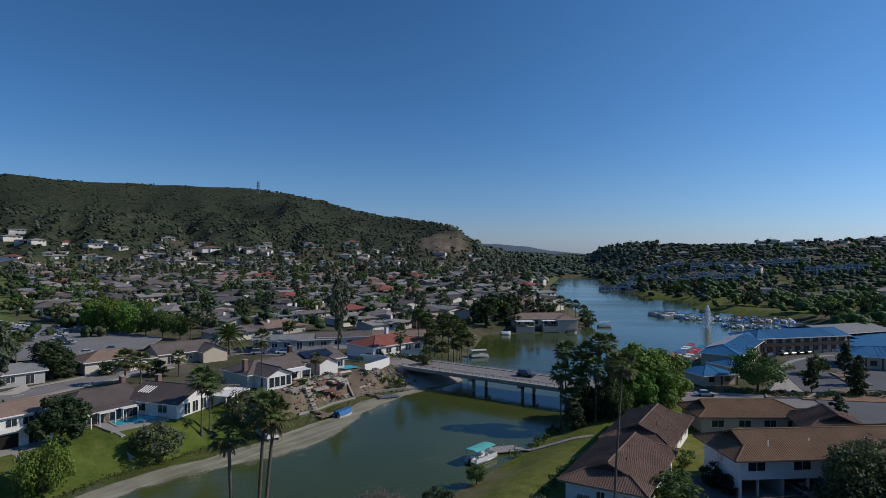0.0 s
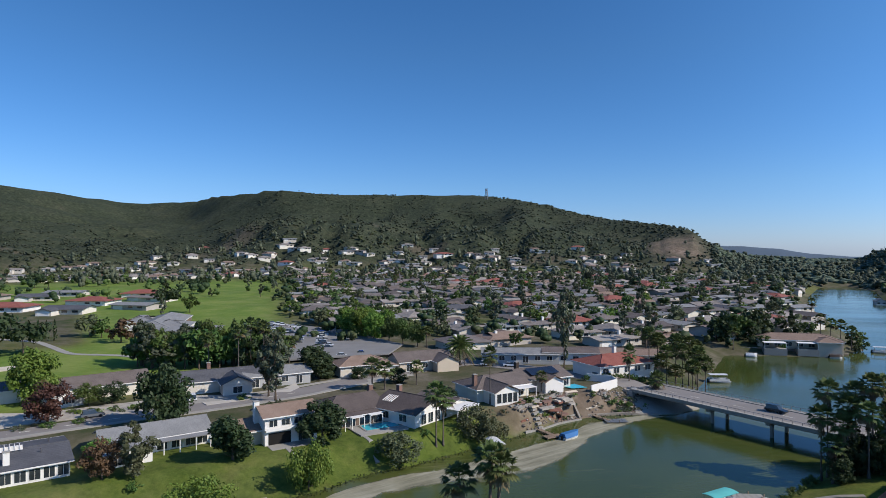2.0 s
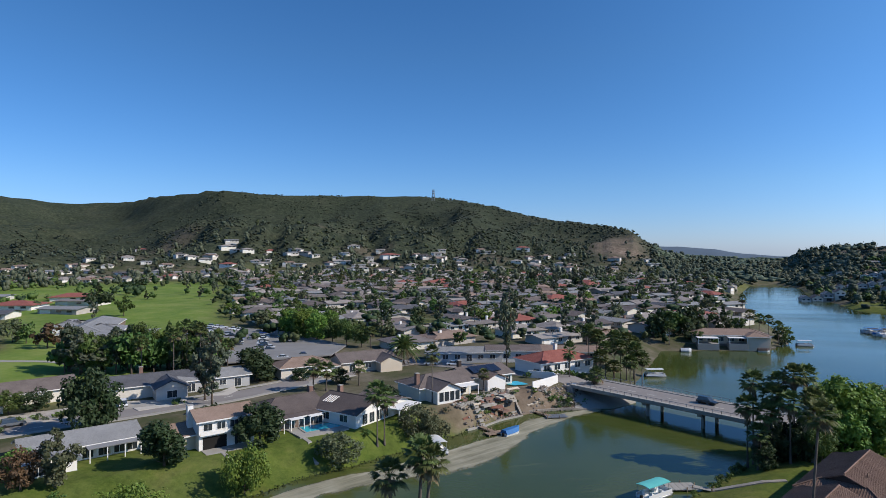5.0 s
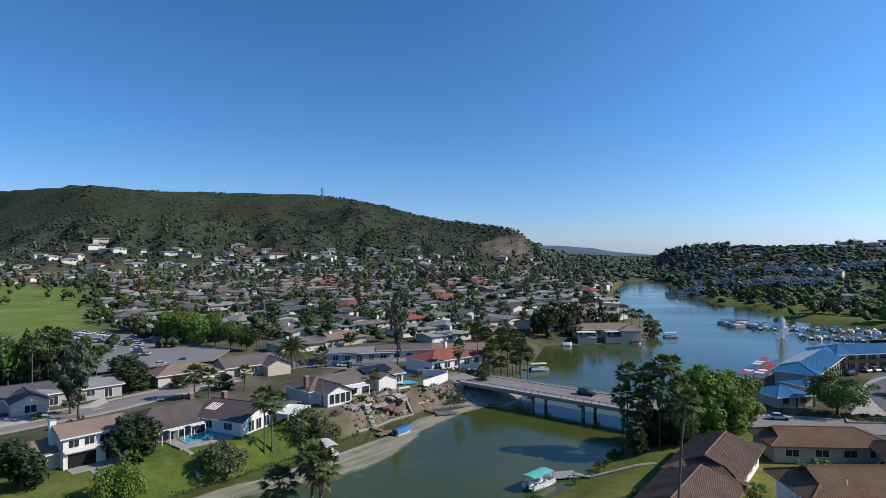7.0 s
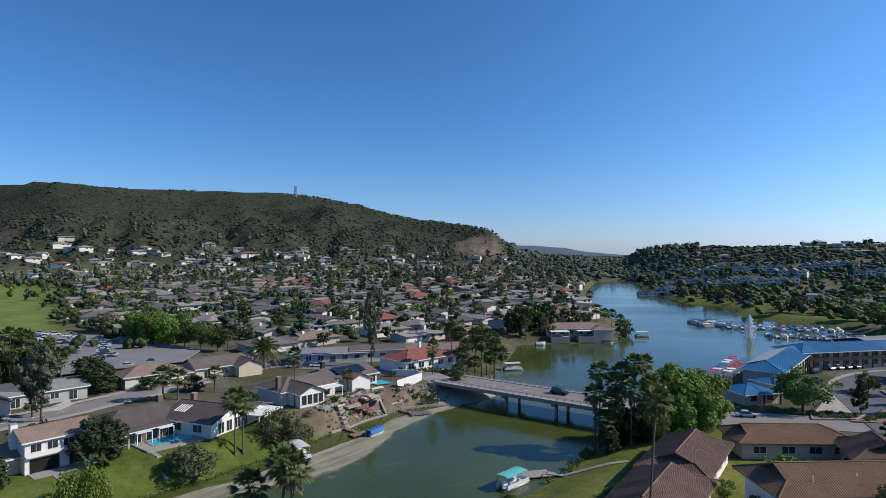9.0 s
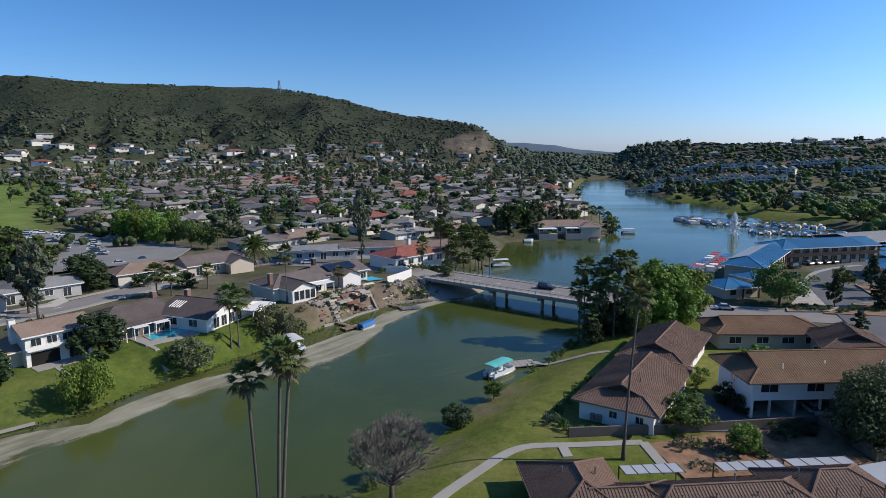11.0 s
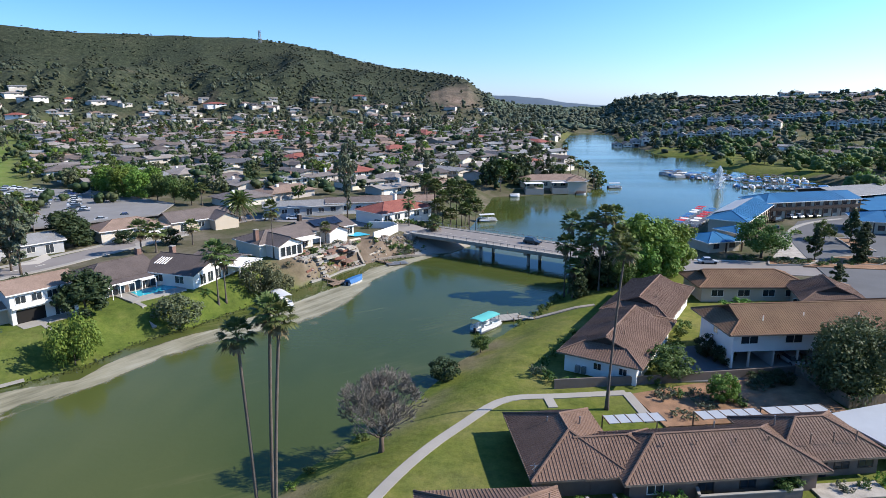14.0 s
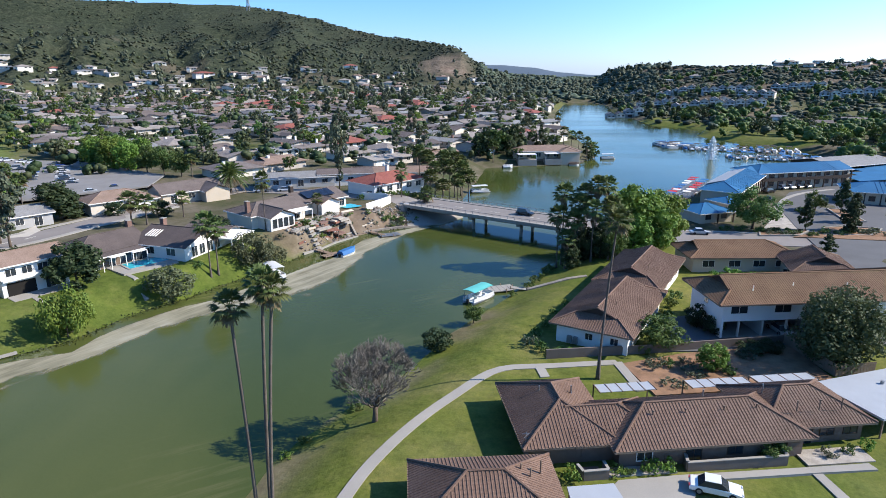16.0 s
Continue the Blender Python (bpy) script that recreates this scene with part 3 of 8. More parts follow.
def build_ground():
    xs, ys = span(-4300, 4300, -130, 75, 2.0, 0.026), span(-1200, 4700, 25, 200, 2.0, 0.024)
    gx, gy = np.meshgrid(xs, ys)
    gz = height(gx, gy)
    nx, ny = len(xs), len(ys)
    v = np.stack([gx, gy, gz], -1).reshape(-1, 3)
    i = np.arange(nx * ny).reshape(ny, nx)
    f = np.stack([i[:-1, :-1], i[:-1, 1:], i[1:, 1:], i[1:, :-1]], -1).reshape(-1, 4)
    me = bpy.data.meshes.new("ground")
    me.from_pydata(v.tolist(), [], f.tolist())
    me.materials.append(M["ground"])
    me.polygons.foreach_set("use_smooth", [True] * len(f))
    x, y, z = v.T
    d, r, az = from_shore(x, y), np.hypot(x, y), np.degrees(np.arctan2(x, y))
    n = lattice(x, y, 25, 21)
    lawn = np.maximum(golf(x, y), smooth(34, 20, d) * smooth(150, 128, y) * (d > -3) )
    lawn = np.maximum(lawn, ((x > 0) & (y > 100) & (y < 145) & (x < 60)) * 1.0)
    lawn = np.maximum(lawn, (x > -40) * (y < 100) * (x < 120) * 1.0)
    lawn = np.maximum(lawn, 0.9 * ((x > 120) & (y > 330) & (y < 520)) * smooth(50, 25, d))
    lawn = np.maximum(lawn, 0.55 * smooth(0.55, 0.8, lattice(x, y, 70, 23)) * (r > 240) * (r < 1000))
    slope = smooth(14, 30, z) * smooth(620, 760, r) + smooth(10, 22, z) * (az > 5) * smooth(380, 480, r)
    scrub = np.clip(slope, 0, 1)
    bare = smooth(0.74, 0.86, lattice(x, y, 90, 31)) * scrub * 0.35 * (r < 1300)
    dome = bare_dome(x, y) * smooth(0.10, 0.35, lattice(x, y, 26, 33)) * (0.8 + 0.2 * np.sin(z * 1.1))
    bank = smooth(12, 7, d) * smooth(126, 134, y) * (y < 170) * (x < 5) * (d > 0)
    bank = bank + 0.75 * smooth(7, 1, d) * smooth(0.3, 0.55, lattice(x, y, 3.4, 61)) * (x > -25) * (x < 12) * (y < 100) * (d > 0)
    bare = bare + 0.6 * smooth(0.35, 0.65, lattice(x, y, 55, 35)) * (az > 13) * (az < 60) * smooth(430, 520, r) * (r < 1100)
    bare = np.clip(bare + dome * 0.78 + bank * 0.8, 0, 1)
    care = np.where(x < -35, 0.1, 0.5) + 0.5 * golf(x, y) * np.where(x < -35, 1.8, 1.0)
    col = me.attributes.new("zone", "FLOAT_COLOR", "POINT")
    col.data.foreach_set("color", np.stack([lawn * (1 - 0.25 * n), scrub, bare, np.clip(care, 0, 1)], -1).astype(np.float32).ravel())
    me.update()
    return tagged(new("ground", me), "rolling ground with lawns, town soil and chaparral hills", "ground", "", "structure")


build_ground()
lake = Shape()
for k in range(40):
    y0, y1 = -260 + 30 * k, -230 + 30 * k
    lake.poly((-260, y0, 0), (420, y0, 0), (420, y1, 0), (-260, y1, 0))
solid("water", lake, "water", "green murky lake water with light wind ripples", "lake")


def ribbon(name, pts, width, material, label, lift=0.10, category="road", thick=0.3, step=3.0, fixed=None):
    """A strip that follows the ground along pts."""
    line = []
    for (ax, ay), (bx, by) in zip(pts, pts[1:]):
        n = max(1, int(math.hypot(bx - ax, by - ay) / step))
        line += [(ax + (bx - ax) * k / n, ay + (by - ay) * k / n) for k in range(n)]
    line.append(pts[-1])
    for _ in range(3):
        line = [line[0]] + [((a[0] + 2 * b[0] + c[0]) / 4, (a[1] + 2 * b[1] + c[1]) / 4) for a, b, c in zip(line, line[1:], line[2:])] + [line[-1]]
    s, rows = Shape(), []
    for i, (x, y) in enumerate(line):
        a, b = line[max(i - 1, 0)], line[min(i + 1, len(line) - 1)]
        dx, dy = b[0] - a[0], b[1] - a[1]
        q = math.hypot(dx, dy) or 1
        nx, ny = -dy / q * width / 2, dx / q * width / 2
        z = (max(at(x, y), at(x + nx, y + ny), at(x - nx, y - ny)) if fixed is None else fixed) + lift
        rows.append(len(s.v))
        s.v += [(x + nx, y + ny, z), (x - nx, y - ny, z), (x - nx, y - ny, z - thick), (x + nx, y + ny, z - thick)]
    for a, b in zip(rows, rows[1:]):
        s.f += [(a, a + 1, b + 1, b), (a + 1, a + 2, b + 2, b + 1), (a + 3, a, b, b + 3), (a + 2, a + 3, b + 3, b + 2)]
    s.f += [(rows[0], rows[0] + 3, rows[0] + 2, rows[0] + 1), (rows[-1], rows[-1] + 1, rows[-1] + 2, rows[-1] + 3)]
    return solid(name, s, material, label, category)


def pad(name, pts, material, label, lift=0.10, category="pavement", thick=0.4, kind="structure"):
    """A flat paved or planted area."""
    z = max(at(x, y) for x, y in pts) + lift
    return solid(name, Shape().prism([(x, y, z) for x, y in pts], thick), material, label, category, kind)




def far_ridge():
    """A long low hill many kilometres beyond the lake's end, with air haze put into its colour."""
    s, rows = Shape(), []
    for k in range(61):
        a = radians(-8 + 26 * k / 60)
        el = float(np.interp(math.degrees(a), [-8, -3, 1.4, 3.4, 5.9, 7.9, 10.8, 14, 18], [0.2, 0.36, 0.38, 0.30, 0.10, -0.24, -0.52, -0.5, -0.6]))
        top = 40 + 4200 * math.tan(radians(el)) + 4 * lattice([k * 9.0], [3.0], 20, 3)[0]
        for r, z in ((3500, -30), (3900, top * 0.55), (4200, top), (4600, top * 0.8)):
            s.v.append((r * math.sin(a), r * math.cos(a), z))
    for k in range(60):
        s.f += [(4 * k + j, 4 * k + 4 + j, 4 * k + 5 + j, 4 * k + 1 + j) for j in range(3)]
    return solid("backdrop", s, "haze_hill", "low hill far beyond the lake, haze in its colour", "hill", "structure", True)


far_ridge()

# algae along the western bank, thin at its edges
INNER = [(-84, 48), (-67.0, 76.6), (-64.1, 78.9), (-60.9, 80.3), (-57.8, 82.0), (-56.9, 87.8), (-54.8, 92.4), (-52.2, 96.7), (-49.2, 100.9), (-45.3, 103.9), (-42.1, 109.5), (-38.3, 114.6), (-34.0, 124.0), (-28.4, 133.0), (-25.2, 146.0), (-17.5, 155.2), (-10.2, 161.8)]
OUTER = [(-78, 44), (-61.8, 70.5), (-60.6, 74.1), (-58.1, 76.2), (-55.6, 78.6), (-53.3, 81.7), (-51.5, 86.4), (-49.4, 91.1), (-46.4, 94.8), (-43.2, 98.8), (-39.4, 102.0), (-35.1, 104.5), (-30.4, 110.2), (-25.8, 119.6), (-22.5, 137.0), (-15.2, 152.4), (-8.0, 160.6)]


def algae():
    s, cover = Shape(), []
    for i in range(len(INNER) - 1):
        for k in range(6):
            t = k / 6
            a = [INNER[i][j] + (INNER[i + 1][j] - INNER[i][j]) * t for j in (0, 1)]
            b = [OUTER[i][j] + (OUTER[i + 1][j] - OUTER[i][j]) * t for j in (0, 1)]
            for w in (-0.1, 0.06, 0.2, 0.5, 0.85, 1.1, 1.45):
                s.v.append((a[0] + (b[0] - a[0]) * w, a[1] + (b[1] - a[1]) * w, 0.008))
                cover.append(0.0 if w < 0.02 else 0.24 + 0.70 * max(0.0, 1 - abs(w - 0.5) / 0.75))
    for r in range(len(s.v) // 7 - 1):
        for k in range(6):
            s.f.append((r * 7 + k, r * 7 + k + 1, r * 7 + k + 8, r * 7 + k + 7))
    ob = solid("algae_scum", s, "scum", "pale floating algae scum along the lake bank", "algae", "stuff")
    ob.data.attributes.new("cover", "FLOAT", "POINT").data.foreach_set("value", cover)
    return ob


algae()


# ---- plants ----
RNG = random.Random(11)


def leaf_quad(s, p, n, size, rng):
    n = n.normalized() if n.length > 1e-5 else Vector((0, 0, 1))
    a = n.orthogonal().normalized()
    b = n.cross(a)
    t = rng.uniform(0, 6.28)
    u, w = (a * math.cos(t) + b * math.sin(t)) * size, (b * math.cos(t) - a * math.sin(t)) * size * 0.62
    s.poly(tuple(p - u), tuple(p + w), tuple(p + u), tuple(p - w))


def crown_shape(h0, h1, rad, clumps, leaves, size, rng, form="round"):
    """Leaves in uneven clumps, from height h0 to h1, about rad metres wide to each side."""
    s = Shape()
    mid, half = (h0 + h1) / 2, (h1 - h0) / 2
    for _ in range(clumps):
        while True:
            p = Vector((rng.uniform(-1, 1), rng.uniform(-1, 1), rng.uniform(-1, 1)))
            if 0.25 < p.length < 1:
                break
        if form == "cone":
            f = max(0.06, (1 - p.z) / 2) ** 0.8
            p.x, p.y = p.x * f * 1.15, p.y * f * 1.15
        elif form == "flat":
            p.z = p.z * 0.8 + 0.15
        elif form == "lean":
            p.x = p.x * (0.6 + 0.3 * p.z) + 0.45 * p.z
        elif form == "tall":
            w = 0.75 + 0.35 * math.sin(5 * p.z + 1)
            p.x, p.y = p.x * w, p.y * w
        c = Vector((p.x * rad, p.y * rad, mid + p.z * half))
        cr = rad * rng.uniform(0.20, 0.36) * (0.75 if form in ("cone", "tall") else 1)
        for _ in range(leaves):
            q = Vector((rng.gauss(0, 1), rng.gauss(0, 1), rng.gauss(0, 0.8)))
            q.normalize()
            q *= cr * rng.uniform(0.55, 1.05)
            leaf_quad(s, c + q, q + Vector((rng.uniform(-1, 1), rng.uniform(-1, 1), rng.uniform(-0.4, 1.2))) * cr * 0.7, size * rng.uniform(0.7, 1.25), rng)
    return s


def wood_shape(h, spread, girth, limbs, rng, start=0.3):
    """The trunk, and its limbs."""
    s, b_s = Shape(), Shape()
    lean = (rng.uniform(-0.05, 0.05) * h, rng.uniform(-0.05, 0.05) * h)
    pts = [(lean[0] * t * t, lean[1] * t * t, h * t - 0.3) for t in (0, 0.15, 0.4, 0.7, 1.0)]
    s.tube(pts, [girth * 1.4, girth, girth * 0.75, girth * 0.45, girth * 0.12], 7)
    for i in range(limbs):
        t = start + (0.9 - start) * i / max(1, limbs - 1)
        a = i * 2.4 + rng.uniform(-0.4, 0.4)
        b = Vector((lean[0] * t * t, lean[1] * t * t, h * t - 0.3))
        e = b + Vector((math.cos(a) * spread * (1.05 - 0.5 * t), math.sin(a) * spread * (1.05 - 0.5 * t), h * 0.22))
        m = (b + e) / 2 + Vector((0, 0, -0.04 * h))
        b_s.tube([tuple(b), tuple(m), tuple(e)], [girth * 0.5 * (1 - 0.5 * t), girth * 0.3 * (1 - 0.4 * t), girth * 0.07], 5, False)
    return s, b_s


# kind: leaf material, form, crown base (of the height), crown radius (of the height), near (clumps, leaves, size), far, label
PLANTS = {
    "broadleaf_tree": ("leaf", "round", 0.22, 0.44, (56, 76, 0.027), (22, 17, 0.075), "leafy green shade tree with a dense rounded crown"),
    "fig_tree": ("leaf_town", "round", 0.06, 0.46, (120, 86, 0.021), (22, 17, 0.075), "dense dark green fig tree with a full lumpy crown"),
    "bright_tree": ("leaf_bright", "round", 0.10, 0.42, (66, 78, 0.030), (24, 18, 0.07), "bright green broadleaf tree in full leaf"),
    "dark_tree": ("leaf_dark", "round", 0.08, 0.45, (50, 62, 0.034), (22, 17, 0.08), "dark evergreen tree with a heavy dense crown"),
    "leaning_cypress": ("leaf_dark", "lean", 0.05, 0.42, (60, 80, 0.036), (20, 18, 0.08), "dark wind-leaning juniper beside a house"),
    "olive_tree": ("leaf_olive", "round", 0.1, 0.62, (46, 62, 0.040), (20, 18, 0.09), "grey-green olive tree with a spreading crown"),
    "eucalyptus": ("leaf_grey", "tall", 0.15, 0.26, (44, 44, 0.026), (24, 15, 0.055), "tall loose eucalyptus with grey-green leaves"),
    "conifer": ("leaf_dark", "cone", 0.05, 0.3, (44, 46, 0.032), (22, 15, 0.07), "dark green conifer with a ragged conical crown"),
    "umbrella_tree": ("leaf_dark", "flat", 0.3, 0.75, (50, 52, 0.04), (26, 18, 0.09), "wide flat-topped dark tree on the golf course"),
    "purple_tree": ("leaf_red", "round", 0.12, 0.48, (44, 58, 0.036), (20, 16, 0.085), "purple-brown leaved plum tree in a garden"),
    "birch_tree": ("leaf_olive", "tall", 0.05, 0.34, (50, 56, 0.030), (22, 16, 0.07), "pale drooping birch with fine leaves"),
    "willow_tree": ("leaf_bright", "flat", 0.05, 0.9, (50, 64, 0.045), (22, 18, 0.1), "low spreading willow with fresh green leaves"),
    "shrub": ("leaf", "flat", 0.0, 0.8, (16, 26, 0.09), (12, 14, 0.14), "low clipped green garden shrub"),
    "bright_shrub": ("leaf_bright", "flat", 0.0, 0.8, (16, 26, 0.09), (12, 14, 0.14), "light green rounded garden shrub"),
    "grey_shrub": ("leaf_grey", "flat", 0.0, 0.85, (16, 26, 0.09), (12, 14, 0.14), "dry grey-green shrub in bark mulch"),
}
GROWN = {}


def plant(kind, x, y, h, r=0.0, near=True, group="", label="", z=None, turn=None):
    """A tree or shrub h metres tall and r metres to each side, grown once for each kind and then copied."""
    mat, form, base, wide, close, away, text = PLANTS[kind]
    rng = random.Random(len(GROWN) * 7 + 3)
    r = r or h * wide
    z = at(x, y) - 0.05 if z is None else z
    var = int(abs(x * 3.1 + y * 1.7)) % 3 if not near else int(abs(x + y)) % 2
    key = (kind, near, var)
    m = Matrix.LocRotScale((x, y, z), Euler((0, 0, RNG.uniform(0, 6.28) if turn is None else turn)), (r / (10 * wide), r / (10 * wide), h / 10))
    if key in GROWN:
        ob = again(GROWN[key], m)
        return tagged(ob, label or text, kind.replace("_", " "), group)
    c, n, size = close if near else away
    ob = thing(kind, m, label or text, kind.replace("_", " "), group)
    if "shrub" not in kind:
        girth = 0.16 if form in ("tall", "cone") else 0.24
        stem, boughs = wood_shape(9.0 if form in ("cone", "tall") else 7.2, 10 * wide * 0.6, girth, 9 if near else 0, rng, base + 0.1)
        trunk = part("trunk", stem, "bark", ob, "", True)
        if near:
            tagged(part("limbs", boughs, "bark", trunk, "", True), kind="stuff")
    part("crown", crown_shape(10 * base, 10, 10 * wide, c, n, 10 * size, rng, form), mat, ob)
    GROWN[key] = ob
    return ob


def fan_palm(x, y, h, spread=2.4, lean=(0, 0), near=True, name="fan_palm", z=None, group="", label="", full=1.0):
    """A tall fan palm: slim trunk, skirt of dry fronds, round head of fans."""
    z = at(x, y) if z is None else z
    key = (name, near, full, round(h / 4), round(lean[0], 1), round(lean[1], 1))
    text = label or ("stout date palm with long arching fronds" if name == "date_palm" else "tall slender fan palm with a bare trunk")
    if key in GROWN:
        first, h1, s1 = GROWN[key]
        m = Matrix.LocRotScale((x, y, z), Euler((0, 0, 0 if lean != (0, 0) else RNG.uniform(0, 6.28))), (spread / s1, spread / s1, h / h1))
        ob = again(first, m)
        return tagged(ob, text, "palm", group)
    rng = random.Random(int(h * 10) + 5)
    ob = thing(name, pose(x, y, z), text, "palm", group)
    top = Vector((lean[0], lean[1], h - spread * 0.55))
    n = 22 if near else 6
    g = 0.21 if name == "fan_palm" else 0.42
    pts = [(lean[0] * t ** 1.6, lean[1] * t ** 1.6, top.z * t - 0.3 * (1 - t)) for t in [k / n for k in range(n + 1)]]
    part("trunk", Shape().tube(pts, [g * (1.5 - 0.75 * min(1, t * 5 / n) - 0.2 * t / n + (0.025 if t % 2 else 0)) for t in range(n + 1)], 9 if near else 6), "palmbark", ob, "", True)
    live, dry = Shape(), Shape()
    fronds = int((26 if near else 24) * full) if name == "fan_palm" else (60 if near else 30)
    for i in range(fronds):
        a = i * 2.39996
        el = radians(78 - 128 * (i / fronds) ** 0.9)
        out = Vector((math.cos(a), math.sin(a), 0))
        tip = top + out * (spread * 0.5 * math.cos(el)) + Vector((0, 0, spread * 0.5 * math.sin(el) + 0.15))
        s = dry if i > fronds * 0.86 else live
        side = out.cross(Vector((0, 0, 1)))
        axis = (tip - top).normalized()
        s.poly(tuple(top - side * 0.03), tuple(top + side * 0.03), tuple(tip + side * 0.03), tuple(tip - side * 0.03))
        if name == "date_palm":
            for k in range(12 if near else 6):
                t = (k + 1) / (12 if near else 6)
                p = top + axis * spread * 1.05 * t + Vector((0, 0, -0.42 * spread * t * t))
                for sd in (-1, 1):
                    e = p + side * sd * spread * 0.22 * (1.15 - t * 0.7) + axis * spread * 0.1 + Vector((0, 0, -0.12 * spread))
                    w = axis * (0.05 if near else 0.11) * spread
                    s.poly(tuple(p - w), tuple(p + w), tuple(e))
            continue
        blades = 13 if near else 9
        for k in range(blades):
            f = (k / (blades - 1) - 0.5) * 2.5
            way = axis * math.cos(f) + side * math.sin(f)
            ln = spread * 0.60 * (1 - 0.22 * abs(f)) * rng.uniform(0.85, 1.1)
            mid = tip + way * ln * 0.55
            end = tip + way * ln + Vector((0, 0, -ln * rng.uniform(0.18, 0.42)))
            w = axis.cross(way)
            w = (way.cross(w) if w.length > 1e-3 else side).normalized() * (0.05 * spread * (1.25 if full > 1 else 1.0) if near else 0.24)
            s.poly(tuple(tip), tuple(mid + w), tuple(end), tuple(mid - w))
    part("fronds", live, "frond", ob)
    if name == "fan_palm":
        for i in range((70 if full > 1 else 30) if near else 12):
            a = i * 2.4
            p = top + Vector((math.cos(a) * 0.34, math.sin(a) * 0.34, -rng.uniform(0, 3.2 if full > 1 and near else 0.8)))
            e = p + Vector((math.cos(a) * 0.3, math.sin(a) * 0.3, -rng.uniform(0.4, 0.8)))
            w = Vector((-math.sin(a), math.cos(a), 0)) * 0.16
            dry.poly(tuple(p - w), tuple(p + w), tuple(e + w * 0.4), tuple(e - w * 0.4))
    part("dry_skirt", dry, "thatch", ob, "hanging dry brown fronds")
    GROWN[key] = (ob, h, spread)
    return ob


# ---- buildings ----
def roof_planes(L, D, rise, k0=0.0, k1=0.0):
    """The planes of a roof over L x D: 0 a gable, 1 a hip, between them a hip with a small gable on top."""
    a, b, h = L / 2, D / 2, rise
    x0, x1 = -a + b * k0, a - b * k1
    g0, g1 = (0.3 if 0 < k0 < 1 else 0), (0.3 if 0 < k1 < 1 else 0)
    out = []
    for s in (-1, 1):
        p = [(-a, s * b, 0), (a, s * b, 0)]
        if k1 < 1 and k1 > 0:
            p += [(x1, s * b * (1 - k1), h * k1), (x1 + g1, s * b * (1 - k1) * 0.98, h * k1 + 0.02)]
        p += [(x1 + g1, 0, h), (x0 - g0, 0, h)]
        if k0 < 1 and k0 > 0:
            p += [(x0 - g0, s * b * (1 - k0) * 0.98, h * k0 + 0.02), (x0, s * b * (1 - k0), h * k0)]
        if k0 == 1 and k1 == 1 and abs(x1 - x0) < 0.05:
            p = [(-a, s * b, 0), (a, s * b, 0), (0, 0, h)]
        out.append(p if s < 0 else p[::-1])
    for k, s, x in ((k1, 1, x1), (k0, -1, x0)):
        if k == 1:
            p = [(s * a, -b, 0), (s * a, b, 0), (x, 0, h)]
        elif k > 0:
            p = [(s * a, -b, 0), (s * a, b, 0), (x, b * (1 - k), h * k), (x, -b * (1 - k), h * k)]
        else:
            continue
        out.append(p if s > 0 else p[::-1])
    return out


def tile_rows(s, plane, step=0.34, rad=0.06):
    """Half-round tile rows that run down one roof plane, clipped to it."""
    p = [Vector(q) for q in plane]
    n = (p[1] - p[0]).cross(p[2] - p[0]).normalized()
    if n.z < 0:
        n = -n
    u = Vector((0, 0, 1)).cross(n).normalized()
    w = n.cross(u)
    q = [((v - p[0]).dot(u), (v - p[0]).dot(w)) for v in p]
    lo, hi = min(a for a, _ in q), max(a for a, _ in q)
    k = int((hi - lo) / step)
    for i in range(k):
        x = lo + step * (i + 0.5)
        cuts = []
        for (ax, ay), (bx, by) in zip(q, q[1:] + q[:1]):
            if (ax > x) != (bx > x):
                cuts.append(ay + (by - ay) * (x - ax) / (bx - ax))
        if len(cuts) < 2 or max(cuts) - min(cuts) < 0.3:
            continue
        y0, y1 = min(cuts), max(cuts)
        b = len(s.v)
        for yy in (y0 - 0.04, y1):
            for dx, dz in ((-rad, 0.005), (-rad * 0.5, rad * 0.85), (rad * 0.5, rad * 0.85), (rad, 0.005)):
                s.v.append(tuple(p[0] + u * (x + dx) + w * yy + n * dz))
        s.f += [(b + j, b + j + 1, b + 5 + j, b + 4 + j) for j in range(3)] + [(b, b + 1, b + 2, b + 3)]


